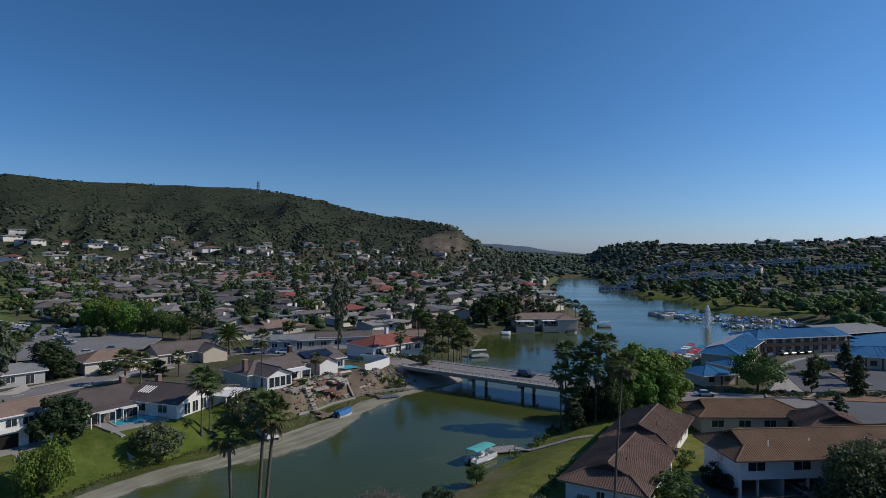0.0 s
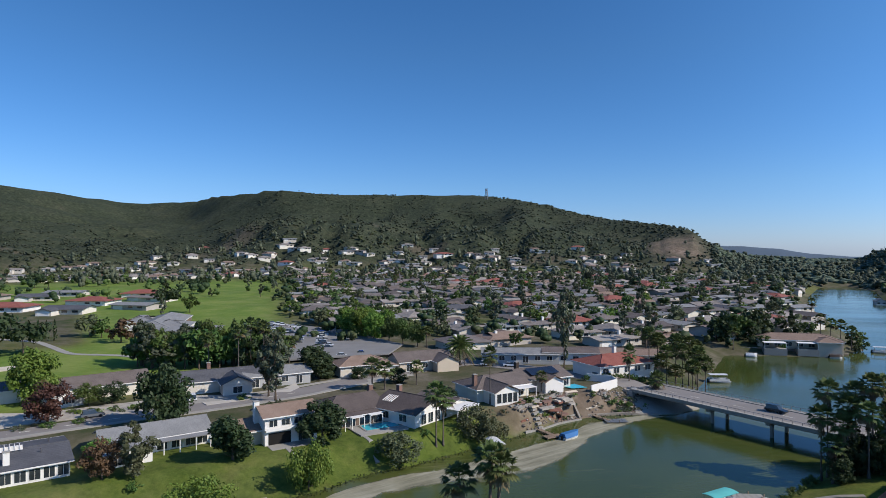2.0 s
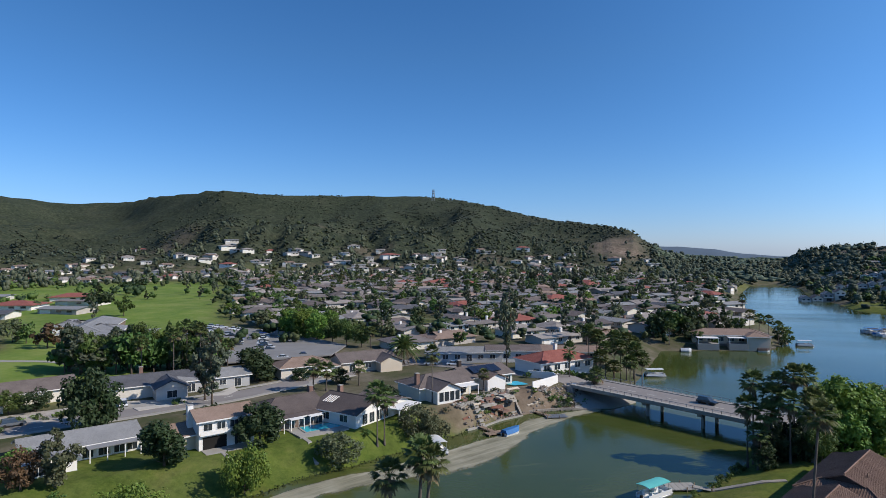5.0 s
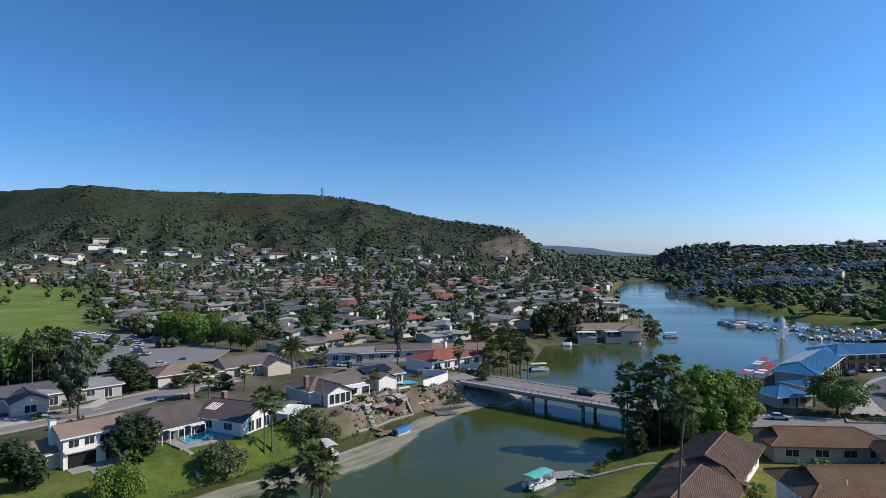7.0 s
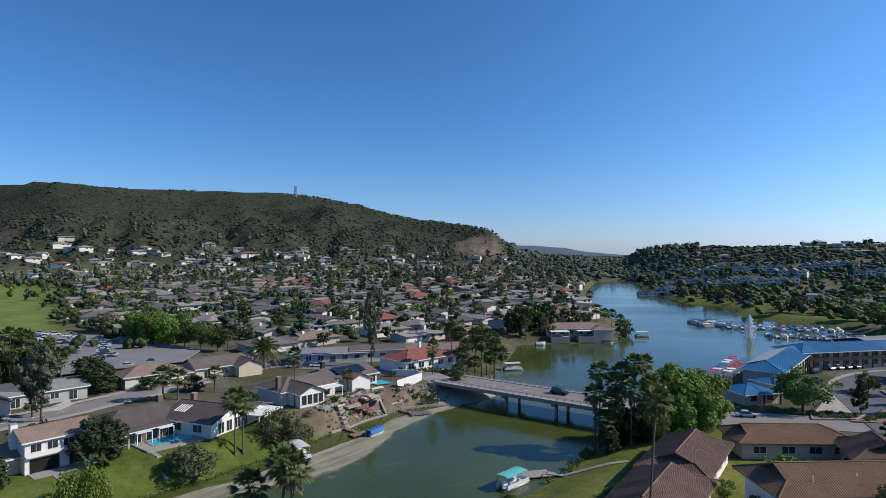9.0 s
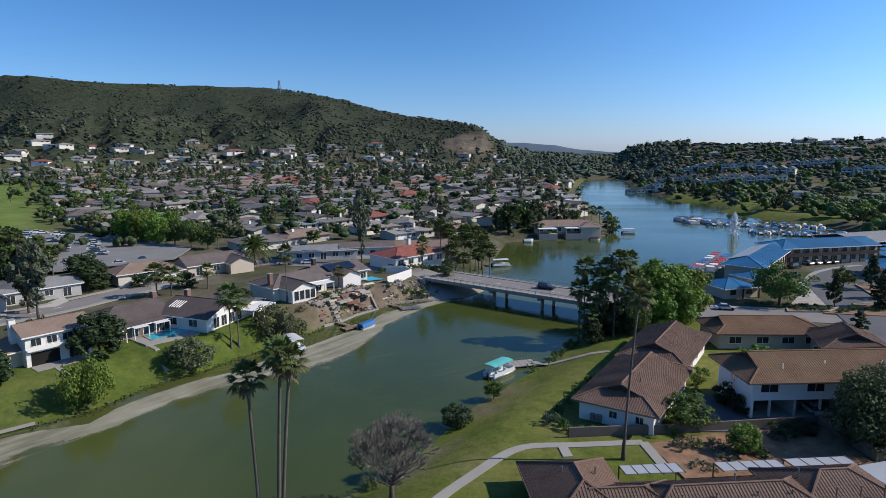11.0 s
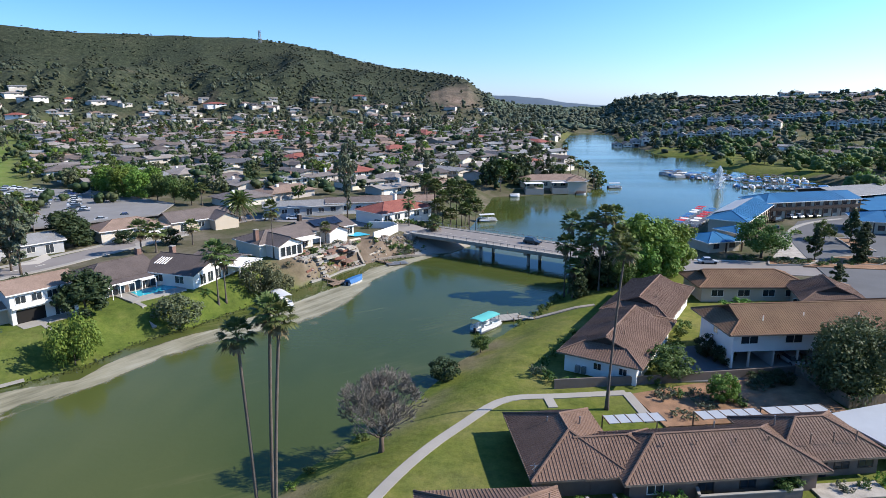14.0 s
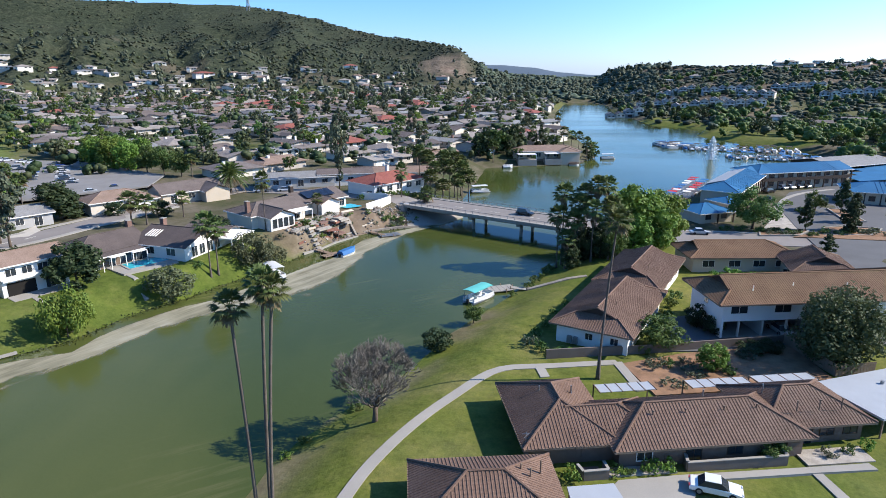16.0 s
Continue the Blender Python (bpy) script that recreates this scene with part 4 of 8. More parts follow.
def roof_on(ob, L, D, eave, rise, mat, k0=0.0, k1=0.0, over=0.6, rows=False, gable="cream", at_xy=(0, 0), turn=0, label="", lift=0.0, caps=True):
    """A roof as a part of a building, with its tile rows, ridge caps, fascia and gable faces."""
    m = pose(at_xy[0], at_xy[1], eave, 0, 0, turn)
    planes = roof_planes(L + 2 * over, D + 2 * over, rise, k0, k1)
    tr = lambda p: tuple(m @ Vector(p))  # noqa: E731
    s = Shape()
    for p in planes:
        s.prism([tr(q) for q in p], 0.16)
    roof = part("roof", s, mat, ob, label)
    a, b = L / 2 + over, D / 2 + over
    x0, x1 = -a + b * k0, a - b * k1
    f = Shape()
    loop = [(-a, -b), (a, -b), (a, b), (-a, b)]
    for (ax, ay), (bx, by) in zip(loop, loop[1:] + loop[:1]):
        if ax == bx and ((ax > 0 and k1 == 0) or (ax < 0 and k0 == 0)):
            continue
        f.bar(tr((ax, ay, -0.1)), tr((bx, by, -0.1)), 0.07, 0.22)
    part("fascia", f, "white" if mat not in ("tile_brown", "tile_orange") else "wood", roof)
    if rows:
        t = Shape()
        for p in planes:
            tile_rows(t, [tr(q) for q in p])
        tagged(part("barrel_tiling", t, mat, roof, "rounded clay tile rows"), kind="stuff")
    if caps:
        r = 0.14 if rows else 0.09
        part("ridge_cap", Shape().tube([tr((x0, 0, rise + 0.02)), tr((x1, 0, rise + 0.02))], [r, r], 6), mat, roof)
        for k, sx, x in ((k0, -1, x0), (k1, 1, x1)):
            for sy in (-1, 1):
                if k > 0:
                    part("hip_cap", Shape().tube([tr((sx * a, sy * b, 0.02)), tr((x, sy * b * (1 - k), rise * k + 0.02))], [r, r], 6), mat, roof)
    for k, sx, x in ((k0, -1, x0), (k1, 1, x1)):
        g = Shape()
        if k == 0:
            xx, bb = sx * L / 2, D / 2
            g.poly(tr((xx, -bb, -0.02)), tr((xx, bb, -0.02)), tr((xx, 0, rise * bb / b - 0.1))) if sx > 0 else g.poly(tr((xx, bb, -0.02)), tr((xx, -bb, -0.02)), tr((xx, 0, rise * bb / b - 0.1)))
        elif k < 1:
            xx, bb = x - sx * 0.02, b * (1 - k)
            q = [(xx, -bb, rise * k - 0.05), (xx, bb, rise * k - 0.05), (xx, 0, rise - 0.1)]
            g.poly(*[tr(v) for v in (q if sx > 0 else q[::-1])])
        if g.f:
            part("gable", g, gable, roof)
    return roof


def walls_on(ob, L, D, h, mat, at_xy=(0, 0), turn=0, base=-0.8, label=""):
    m = pose(at_xy[0], at_xy[1], 0, 0, 0, turn)
    s = Shape()
    p = [tuple(m @ Vector(q)) for q in ((-L / 2, -D / 2, h), (L / 2, -D / 2, h), (L / 2, D / 2, h), (-L / 2, D / 2, h))]
    s.prism(p, h - base)
    return part("wall", s, mat, ob, label)


def window_on(parent, x, y, z, w, h, turn=0, frame_mat="white", bars=1, name="window", pane="pane", proud=0.06):
    """A window with its frame, pane and bars; it faces -y before the turn."""
    m = pose(x, y, z, 0, 0, turn)

    def tr(s):
        s.v = [tuple(m @ Vector(v)) for v in s.v]
        return s

    f = Shape()
    t = 0.08
    f.box(-w / 2 - t, w / 2 + t, -proud, 0.02, h, h + t).box(-w / 2 - t, w / 2 + t, -proud - 0.03, 0.02, -t, 0)
    f.box(-w / 2 - t, -w / 2, -proud, 0.02, 0, h).box(w / 2, w / 2 + t, -proud, 0.02, 0, h)
    for i in range(bars):
        x0 = -w / 2 + w * (i + 1) / (bars + 1)
        f.box(x0 - 0.03, x0 + 0.03, -proud + 0.01, 0.02, 0, h)
    win = part(name, tr(f), frame_mat, parent)
    part("pane", tr(Shape().box(-w / 2, w / 2, -proud + 0.035, 0.02, 0, h)), pane, win)
    return win


def box_part(name, parent, mat, x0, x1, y0, y1, z0, z1, label="", turn=0, about=(0, 0)):
    s = Shape().box(x0, x1, y0, y1, z0, z1)
    if turn:
        m = Matrix.Translation((about[0], about[1], 0)) @ pose(0, 0, 0, 0, 0, turn)
        s.v = [tuple(m @ Vector(v)) for v in s.v]
    return part(name, s, mat, parent, label)


TOWN, FAR_HOMES = {}, {}


def far_homes():
    """The houses too far off to count, one mesh for each type."""
    for kind, places in FAR_HOMES.items():
        if (kind, True) not in TOWN:
            town_house(-140 - 22 * kind, 330 + 12 * kind, 50, kind)
        kids = [k for k in KIN[TOWN[kind, True].name]]
        kids += [w for k in kids for w in KIN.get(k.name, ())]
        s, mats, slots = Shape(), [], []
        for k in kids:
            mats.append(k.data.materials[0])
            for m in places:
                n = len(s.v)
                s.v += [tuple(m @ v.co) for v in k.data.vertices]
                s.f += [tuple(n + i for i in p.vertices) for p in k.data.polygons]
            slots += [len(mats) - 1] * (len(s.f) - len(slots))
        me = bpy.data.meshes.new("distant_houses")
        me.from_pydata(s.v, [], s.f)
        for m in mats:
            me.materials.append(m)
        me.polygons.foreach_set("material_index", slots)
        me.update()
        tagged(new("distant_houses", me), "distant town houses with weathered roofs", "houses", "", "stuff")


def town_house(x, y, turn, kind, z=None, big=1.0, group="houses of the town"):
    """One of a few plain bungalow types, built once for near and once for far streets, and then copied."""
    roofs = ["far_roof", "shingle_brown", "far_roof", "shingle_grey", "shingle_tan", "shingle_dark", "far_roof", "red_roof"]
    texts = ["low bungalow with a weathered shingle roof", "low bungalow with a brown shingle roof", "cream bungalow with a hipped roof", "bungalow with a pale grey roof", "bungalow with a tan shingle roof", "bungalow with a charcoal roof", "long low house with a pale carport", "white house with a red tile roof"]
    z = at(x, y) if z is None else z
    far = math.hypot(x, y) > 330
    m = Matrix.LocRotScale((x, y, z), Euler((0, 0, radians(turn))), (big, big, 1))
    if math.hypot(x, y) > 505:
        FAR_HOMES.setdefault(kind, []).append(m)
        return None
    if (kind, far) in TOWN:
        return tagged(again(TOWN[kind, far], m), group=group)
    ob = thing("bungalow", m, texts[kind], "house", group)
    L, D, k = (17, 16, 16, 17, 18, 15, 20, 18)[kind], (11, 12, 13, 11, 12, 11, 10, 13)[kind], (0, 0, 1, 0, 0.5, 0, 0, 1)[kind]
    rise, wing = (1.5, 1.8, 2.1, 1.1, 1.9, 1.6, 0.8, 2.2)[kind], kind in (0, 1, 4, 5)
    mat = ("townw", "townw", "cream", "townw", "townw", "cream", "townw", "white")[kind]
    a, b, o = L / 2, D / 2, 1.0
    s = Shape().box(-a, a, -b, b, -4.0, 2.7)
    if k == 0:
        for q in (-a, a):
            s.poly((q, -b, 2.7), (q, b, 2.7), (q, 0, 2.6 + rise * b / (b + o)))
    if wing:
        s.box(-a + 0.5, -a + 6.5, -b - 5.6, -b, -3.0, 2.6).poly((-a + 0.5, -b - 5.6, 2.6), (-a + 6.5, -b - 5.6, 2.6), (-a + 3.5, -b - 5.6, 3.7))
    wall = part("wall", s, mat, ob)
    r = Shape()
    for p in roof_planes(L + 2 * o, D + 2 * o, rise, k, k):
        r.prism([(px, py, pz + 2.7) for px, py, pz in p], 0.16)
    if wing:
        w = pose(-a + 3.5, -b - 2.4, 2.62, 0, 0, 90)
        for p in roof_planes(8.0, 7.0, 1.25, 0, 0):
            r.prism([tuple(w @ Vector(q)) for q in p], 0.16)
    roof = part("roof", r, roofs[kind], ob)
    if far:
        for wx in (0.05, 0.32):
            part("window", Shape().box(wx * L - 1.1, wx * L + 1.1, -b - 0.05, -b + 0.05, 0.9, 2.1), "pane", wall)
        part("window", Shape().box(-1.2, 1.2, b - 0.05, b + 0.05, 0.9, 2.1), "pane", wall)
    else:
        for wx in (-0.05, 0.18, 0.38):
            window_on(wall, wx * L, -b, 1.0, 1.7, 1.2)
        window_on(wall, 0, b, 1.0, 1.9, 1.2, 180)
        box_part("chimney", ob, "brick" if kind % 2 else "white", L * 0.2, L * 0.2 + 0.9, 0.8, 1.7, 2.4, 5.1)
        box_part("roof_vent", roof, "metal", -L * 0.1, -L * 0.1 + 0.4, -1.6, -1.2, 2.9, 4.2)
    q = 5.66 if wing else 0.06
    box_part("garage_door", ob, "white", -a + 1.0, -a + 5.6, -b - q, -b - q + 0.1, 0, 2.2)
    TOWN[kind, far] = ob
    return ob


# ---- vehicles and boats ----
CARS = {}


def car(x, y, turn, paint="silver", tall=0.0, z=None, group="parked cars"):
    z = at(x, y) + 0.12 if z is None else z
    m = pose(x, y, z, 0, 0, turn)
    away = math.hypot(x, y) > 130
    key = (paint, tall, away)
    if key in CARS:
        return again(CARS[key], m)
    ob = thing("car", m, f"{paint} parked {'van' if tall > 0.4 else 'car'} with dark windows", "car", group)
    body, h = Shape(), 0.78 + tall * 0.15
    prof = [(-2.25, 0.35), (-2.3, 0.62), (-2.15, h), (-0.9, h + 0.06), (1.0, h + 0.06), (1.95, h - 0.1), (2.3, 0.6), (2.25, 0.32)]
    n = len(prof)
    for sy, inset in ((-1, 0), (1, 0)):
        body.v += [(px, sy * (0.88 - (0.06 if pz > 0.7 else 0)), pz) for px, pz in prof]
    body.f += [tuple(range(n)), tuple(range(2 * n - 1, n - 1, -1))]
    body.f += [(i, n + i, n + (i + 1) % n, (i + 1) % n) for i in range(n)]
    part("body", body, "car_" + paint, ob)
    top = h + 0.58 + tall * 0.7
    g = Shape()
    lo = [(-2.0 if tall else -1.55, h), (1.15, h)]
    hi = [(-1.85 if tall else -0.95, top), (0.35, top)]
    q = [(lo[0][0], -0.8, h), (lo[1][0], -0.8, h), (lo[1][0], 0.8, h), (lo[0][0], 0.8, h)]
    r = [(hi[0][0], -0.64, top), (hi[1][0], -0.64, top), (hi[1][0], 0.64, top), (hi[0][0], 0.64, top)]
    g.v = q + r
    g.f = [(0, 1, 5, 4), (1, 2, 6, 5), (2, 3, 7, 6), (3, 0, 4, 7), (4, 5, 6, 7)]
    part("glasshouse", g, "pane", ob, "dark tinted car glass")
    part("roof", Shape().box(hi[0][0] - 0.04, hi[1][0] + 0.04, -0.67, 0.67, top, top + 0.05), "car_" + paint, ob)
    for wx in (-1.4, 1.4):
        for wy in (-0.82, 0.82):
            w = part("wheel", Shape().tube([(wx, wy - 0.1, 0.32), (wx, wy + 0.1, 0.32)], [0.33, 0.33], 12), "tyre", ob)
            if away:
                continue
            part("rim", Shape().tube([(wx, wy - 0.11, 0.32), (wx, wy + 0.11, 0.32)], [0.2, 0.2], 8), "metal", w)
    for wy in () if away else (-0.6, 0.6):
        part("headlight", Shape().box(2.2, 2.3, wy - 0.16, wy + 0.16, 0.55, 0.68), "gel", ob)
        part("tail_light", Shape().box(-2.31, -2.24, wy - 0.16, wy + 0.16, 0.6, 0.74), "redcloth", ob)
    CARS[key] = ob
    return ob


def pontoon_boat(x, y, turn, canopy="teal", label="pontoon boat with a canvas canopy moored on the lake", L=6.6):
    ob = thing("pontoon_boat", pose(x, y, 0, 0, 0, turn), label, "boat", "boats on the lake")
    for sy in (-0.95, 0.95):
        part("float", Shape().tube([(-L / 2, sy, 0.12), (L / 2 - 0.9, sy, 0.12), (L / 2, sy, 0.3)], [0.32, 0.32, 0.06], 8), "metal", ob, "", True)
    part("deck", Shape().box(-L / 2, L / 2 - 0.4, -1.25, 1.25, 0.42, 0.55), "gel", ob)
    rail = Shape()
    for sy in (-1.2, 1.2):
        rail.box(-L / 2 + 0.1, L / 2 - 0.6, sy - 0.03, sy + 0.03, 0.55, 1.1)
    rail.box(L / 2 - 0.66, L / 2 - 0.6, -1.2, 1.2, 0.55, 1.1)
    part("side_panel", rail, "gel", ob)
    for i, sx in enumerate((-L / 2 + 0.4, L / 2 - 1.4)):
        for sy in (-1.15, 1.15):
            part("post", Shape().bar((sx, sy, 0.55), (sx, sy, 2.4), 0.06), "metal", ob)
    c = Shape()
    n = 6
    for k in range(n + 1):
        t = -1.3 + 2.6 * k / n
        for sx in (-L / 2 + 0.1, L / 2 - 1.1):
            c.v.append((sx, t, 2.4 + 0.16 * (1 - (t / 1.3) ** 2)))
    m = len(c.v)
    c.v += [(a, b, d - 0.07) for a, b, d in c.v]
    c.f += [(2 * k, 2 * k + 1, 2 * k + 3, 2 * k + 2) for k in range(n)] + [(m + 2 * k + 2, m + 2 * k + 3, m + 2 * k + 1, m + 2 * k) for k in range(n)]
    c.f += [(2 * k, 2 * k + 2, m + 2 * k + 2, m + 2 * k) for k in range(n)] + [(2 * k + 3, 2 * k + 1, m + 2 * k + 1, m + 2 * k + 3) for k in range(n)]
    part("canopy", c, canopy, ob, "stretched canvas canopy")
    for sx, sy in ((-1.8, -0.7), (-1.8, 0.7), (0.6, -0.7), (0.6, 0.7)):
        s = Shape().box(sx - 0.35, sx + 0.35, sy - 0.3, sy + 0.3, 0.55, 0.95).box(sx - 0.35, sx - 0.22, sy - 0.3, sy + 0.3, 0.95, 1.35)
        part("seat", s, "white", ob)
    part("engine", Shape().box(-L / 2 - 0.35, -L / 2, -0.2, 0.2, 0.2, 1.0), "tyre", ob)
    return ob


def moored_boat(x, y, turn, canopy, label, L=6.0):
    """A pontoon boat as seen from afar: floats with deck, frame and canopy."""
    ob = thing("pontoon_boat", pose(x, y, 0, 0, 0, turn), label, "boat", "boats in the marina")
    h = Shape()
    for sy in (-0.95, 0.95):
        h.tube([(-L / 2, sy, 0.12), (L / 2 - 0.9, sy, 0.12), (L / 2, sy, 0.3)], [0.32, 0.32, 0.06], 6)
    part("hull", h.box(-L / 2, L / 2 - 0.4, -1.25, 1.25, 0.42, 0.6), "gel", ob)
    f = Shape()
    for sy in (-1.2, 1.2):
        f.box(-L / 2 + 0.1, L / 2 - 0.6, sy - 0.03, sy + 0.03, 0.6, 1.1)
        for sx in (-L / 2 + 0.4, L / 2 - 1.4):
            f.bar((sx, sy, 0.6), (sx, sy, 2.35), 0.07)
    part("frame", f, "gel", ob)
    part("canopy", Shape().prism([(-L / 2, -1.3, 2.4), (L / 2 - 1.1, -1.3, 2.4), (L / 2 - 1.1, 0, 2.55), (-L / 2, 0, 2.55)], 0.06).prism([(-L / 2, 0, 2.55), (L / 2 - 1.1, 0, 2.55), (L / 2 - 1.1, 1.3, 2.4), (-L / 2, 1.3, 2.4)], 0.06), canopy, ob)
    return ob


def covered_boat(x, y, turn, cover="bluecloth", label="small boat under a blue canvas cover", L=5.0):
    ob = thing("covered_boat", pose(x, y, 0, 0, 0, turn), label, "boat", "boats on the lake")
    hull, cov = Shape(), Shape()
    sec = [(-0.5, 1.0, 0.55), (-0.1, 1.1, 0.6), (0.25, 0.95, 0.65), (0.5, 0.05, 0.75)]
    for t, w, h in sec:
        hull.v += [(t * L, -w, h), (t * L, -w * 0.75, -0.1), (t * L, w * 0.75, -0.1), (t * L, w, h)]
        cov.v += [(t * L, -w * 1.04, h - 0.08), (t * L, -w * 0.6, h + 0.75), (t * L, w * 0.6, h + 0.75), (t * L, w * 1.04, h - 0.08)]
    for s in (hull, cov):
        for i in range(3):
            s.f += [(4 * i + j, 4 * i + 4 + j, 4 * i + 5 + j, 4 * i + 1 + j) for j in range(3)]
        s.f += [(0, 1, 2, 3), (15, 14, 13, 12)]
    part("hull", hull, "gel", ob)
    part("cover", cov, cover, ob)
    part("engine", Shape().box(-L / 2 - 0.4, -L / 2, -0.2, 0.2, 0.0, 0.8), "tyre", ob)
    return ob


def dock(name, pts, width, z, mat="wood", label="grey timber dock on piles over the water"):
    ob = thing(name, pose(0, 0, 0), label, "dock")
    for (ax, ay), (bx, by) in zip(pts, pts[1:]):
        d = math.hypot(bx - ax, by - ay)
        ux, uy = (bx - ax) / d, (by - ay) / d
        n = max(2, int(d / 0.9))
        for k in range(n):
            a, b = d * k / n, d * (k + 0.93) / n
            s = Shape().prism([(ax + ux * a - uy * width / 2, ay + uy * a + ux * width / 2, z), (ax + ux * a + uy * width / 2, ay + uy * a - ux * width / 2, z), (ax + ux * b + uy * width / 2, ay + uy * b - ux * width / 2, z), (ax + ux * b - uy * width / 2, ay + uy * b + ux * width / 2, z)], 0.1)
            part("plank", s, mat, ob)
        for k in range(int(d / 3) + 1):
            for sd in (-1, 1):
                px, py = ax + ux * 3 * k - uy * sd * width / 2, ay + uy * 3 * k + ux * sd * width / 2
                part("post", Shape().tube([(px, py, -1.5), (px, py, z + 0.4)], [0.1, 0.1], 6), "wood", ob)
    return ob


def clump_tree(rad, form, q, quads):
    """A far crown ten metres high: uneven lumps of foliage with loose leaves round them."""
    s = Shape()
    tall = form == "tall"
    for k in range(4 if quads[0] < 9 else 6):
        a, u = k * 2.4 + q.uniform(-0.4, 0.4), q.uniform(0.1, 0.62)
        z = q.uniform(1.8, 8.2) if tall else q.uniform(2.6, 7.2)
        if k == 0:
            u, z = 0.0, 5.2
        w = rad * (q.uniform(0.42, 0.6) if k else 0.72)
        s.blob((u * rad * math.cos(a), u * rad * math.sin(a), z), w, w * q.uniform(0.8, 1.15), w * (1.2 if tall else q.uniform(0.6, 0.85)), 0.28, q, 6, 3)
    leaves = crown_shape(0.9, 10, rad, quads[0], 3, 0.75, q, form)
    n = len(s.v)
    return np.array(s.v + leaves.v), s.f + [tuple(n + i for i in p) for p in leaves.f]


def woods(name, label, n, az0, az1, r0, r1, h0, h1, mat, seed, power=1.0, form="round", wide=0.45, keep=None, quads=(10, 8)):
    """Far trees that nobody could count: small leafy crowns on short trunks, in one mesh."""
    g, q = np.random.default_rng(seed), random.Random(seed)
    forms = [clump_tree(10 * wide, form, q, quads) for _ in range(5)]
    az = np.radians(g.uniform(az0, az1, n))
    r = r0 + (r1 - r0) * g.random(n) ** power
    x, y = r * np.sin(az), r * np.cos(az)
    ok = (from_shore(x, y) > 5) & ((bare_dome(x, y) < 0.5) | (g.random(n) < 0.06))
    if keep is not None:
        ok &= keep(x, y)
    x, y = x[ok], y[ok]
    z, h, t = height(x, y), g.uniform(h0, h1, len(x)) / 10, g.uniform(0, 6.28, len(x))
    rows = []
    faces, base = [], 0
    for k in range(len(x)):
        (f, loops), c, s = forms[k % 5], math.cos(t[k]), math.sin(t[k])
        faces += [tuple(base + i for i in p) for p in loops]
        base += len(f)
        w = h[k] * (0.85 + 0.3 * ((k * 7) % 5) / 4)
        rows.append(np.stack([x[k] + w * (c * f[:, 0] - s * f[:, 1]), y[k] + w * (s * f[:, 0] + c * f[:, 1]), z[k] - 0.3 + h[k] * f[:, 2]], 1))
    v = np.concatenate(rows)
    me = bpy.data.meshes.new(name)
    me.from_pydata(v.tolist(), [], faces)
    me.polygons.foreach_set("use_smooth", [True] * len(faces))
    me.materials.append(M[mat])
    me.update()
    return tagged(new(name, me), label, "woods", "", "stuff")


# ---- roads, paths and paved areas ----
ribbon("road_lake_drive", [(-215, -40), (-164, 21), (-132, 66.2), (-123.6, 78.3), (-116.6, 92.8), (-109.8, 106.4), (-96.0, 126.7), (-89.5, 143.2), (-82.5, 163), (-68, 190)], 7.6, "road", "two-lane suburban road with worn asphalt")
for off in (5.3, -5.3):
    ribbon("pavement_lake_drive", [(-215 + off, -40 - off * 0.7), (-165 + off, 22 - off * 0.7), (-133.5 + off * 0.85, 67 - off * 0.5), (-118 + off * 0.9, 93.5 - off * 0.4), (-96.5 + off * 0.85, 127 - off * 0.5), (-82.5 + off * 0.93, 163 - off * 0.35)], 1.5, "concrete", "pale concrete pavement along the road", 0.16, "pavement")
ribbon("road_bridge_west", [(-14.0, 171.6), (-25, 177), (-45, 183), (-70, 188)], 9, "road", "asphalt road that leads to the bridge")
ribbon("road_bridge_east", [(36, 142.2), (42, 141.6), (60, 140.5), (95, 137), (130, 128), (190, 110)], 10, "road", "asphalt road past the marina")
ribbon("kerb_east", [(34, 149), (45, 147), (60, 146), (79, 144.5)], 1.2, "concrete", "pale concrete pavement beside the marina road", 0.18, "pavement")
ribbon("footpath", [(-14, 38), (-11.6, 44), (-10.6, 48), (-9.7, 51.4), (-7.1, 57.2), (-3.9, 62.9), (-1.4, 66.2), (2.0, 71.2), (4.6, 74.1), (9.3, 74.2), (16.1, 75.2), (20.0, 75.8)], 1.3, "concrete", "curved pale concrete footpath over the lawn", 0.09, "path", step=1.5)
ribbon("footpath_spur", [(20.0, 75.8), (20.6, 72), (21.3, 68.4)], 1.3, "concrete", "concrete garden path beside a lawn", 0.11, "path")
ribbon("footpath_stub", [(9.7, 74), (10.1, 71.4)], 1.2, "concrete", "short concrete path to a house", 0.11, "path")
pad("parking_lot", [(-122, 163.5), (-98, 186), (-103, 207), (-147, 235), (-200, 246), (-188, 216), (-150, 180)], "lot", "large asphalt parking lot of the golf club", 0.15)
ribbon("road_town", [(-150, 232), (-170, 270), (-185, 330), (-190, 420)], 8, "road", "town street lined with houses")
pad("marina_lot", [(72, 116), (79, 146), (84, 164), (88, 177), (101, 197), (122, 210), (150, 214), (180, 180), (180, 112), (130, 96), (90, 98)], "asphalt", "asphalt marina car park with planted islands", 0.12)
pad("marina_kerb_island", [(79.5, 146), (83.5, 161), (89, 175.5), (85, 176), (76, 156), (70, 147)], "gravel", "planted gravel strip along the marina road", 0.14)
pad("planted_island", [(75, 141.5), (86, 148), (97, 149), (103, 143), (98, 138.5)], "soil", "kerbed planting island with bark and shrubs", 0.34)
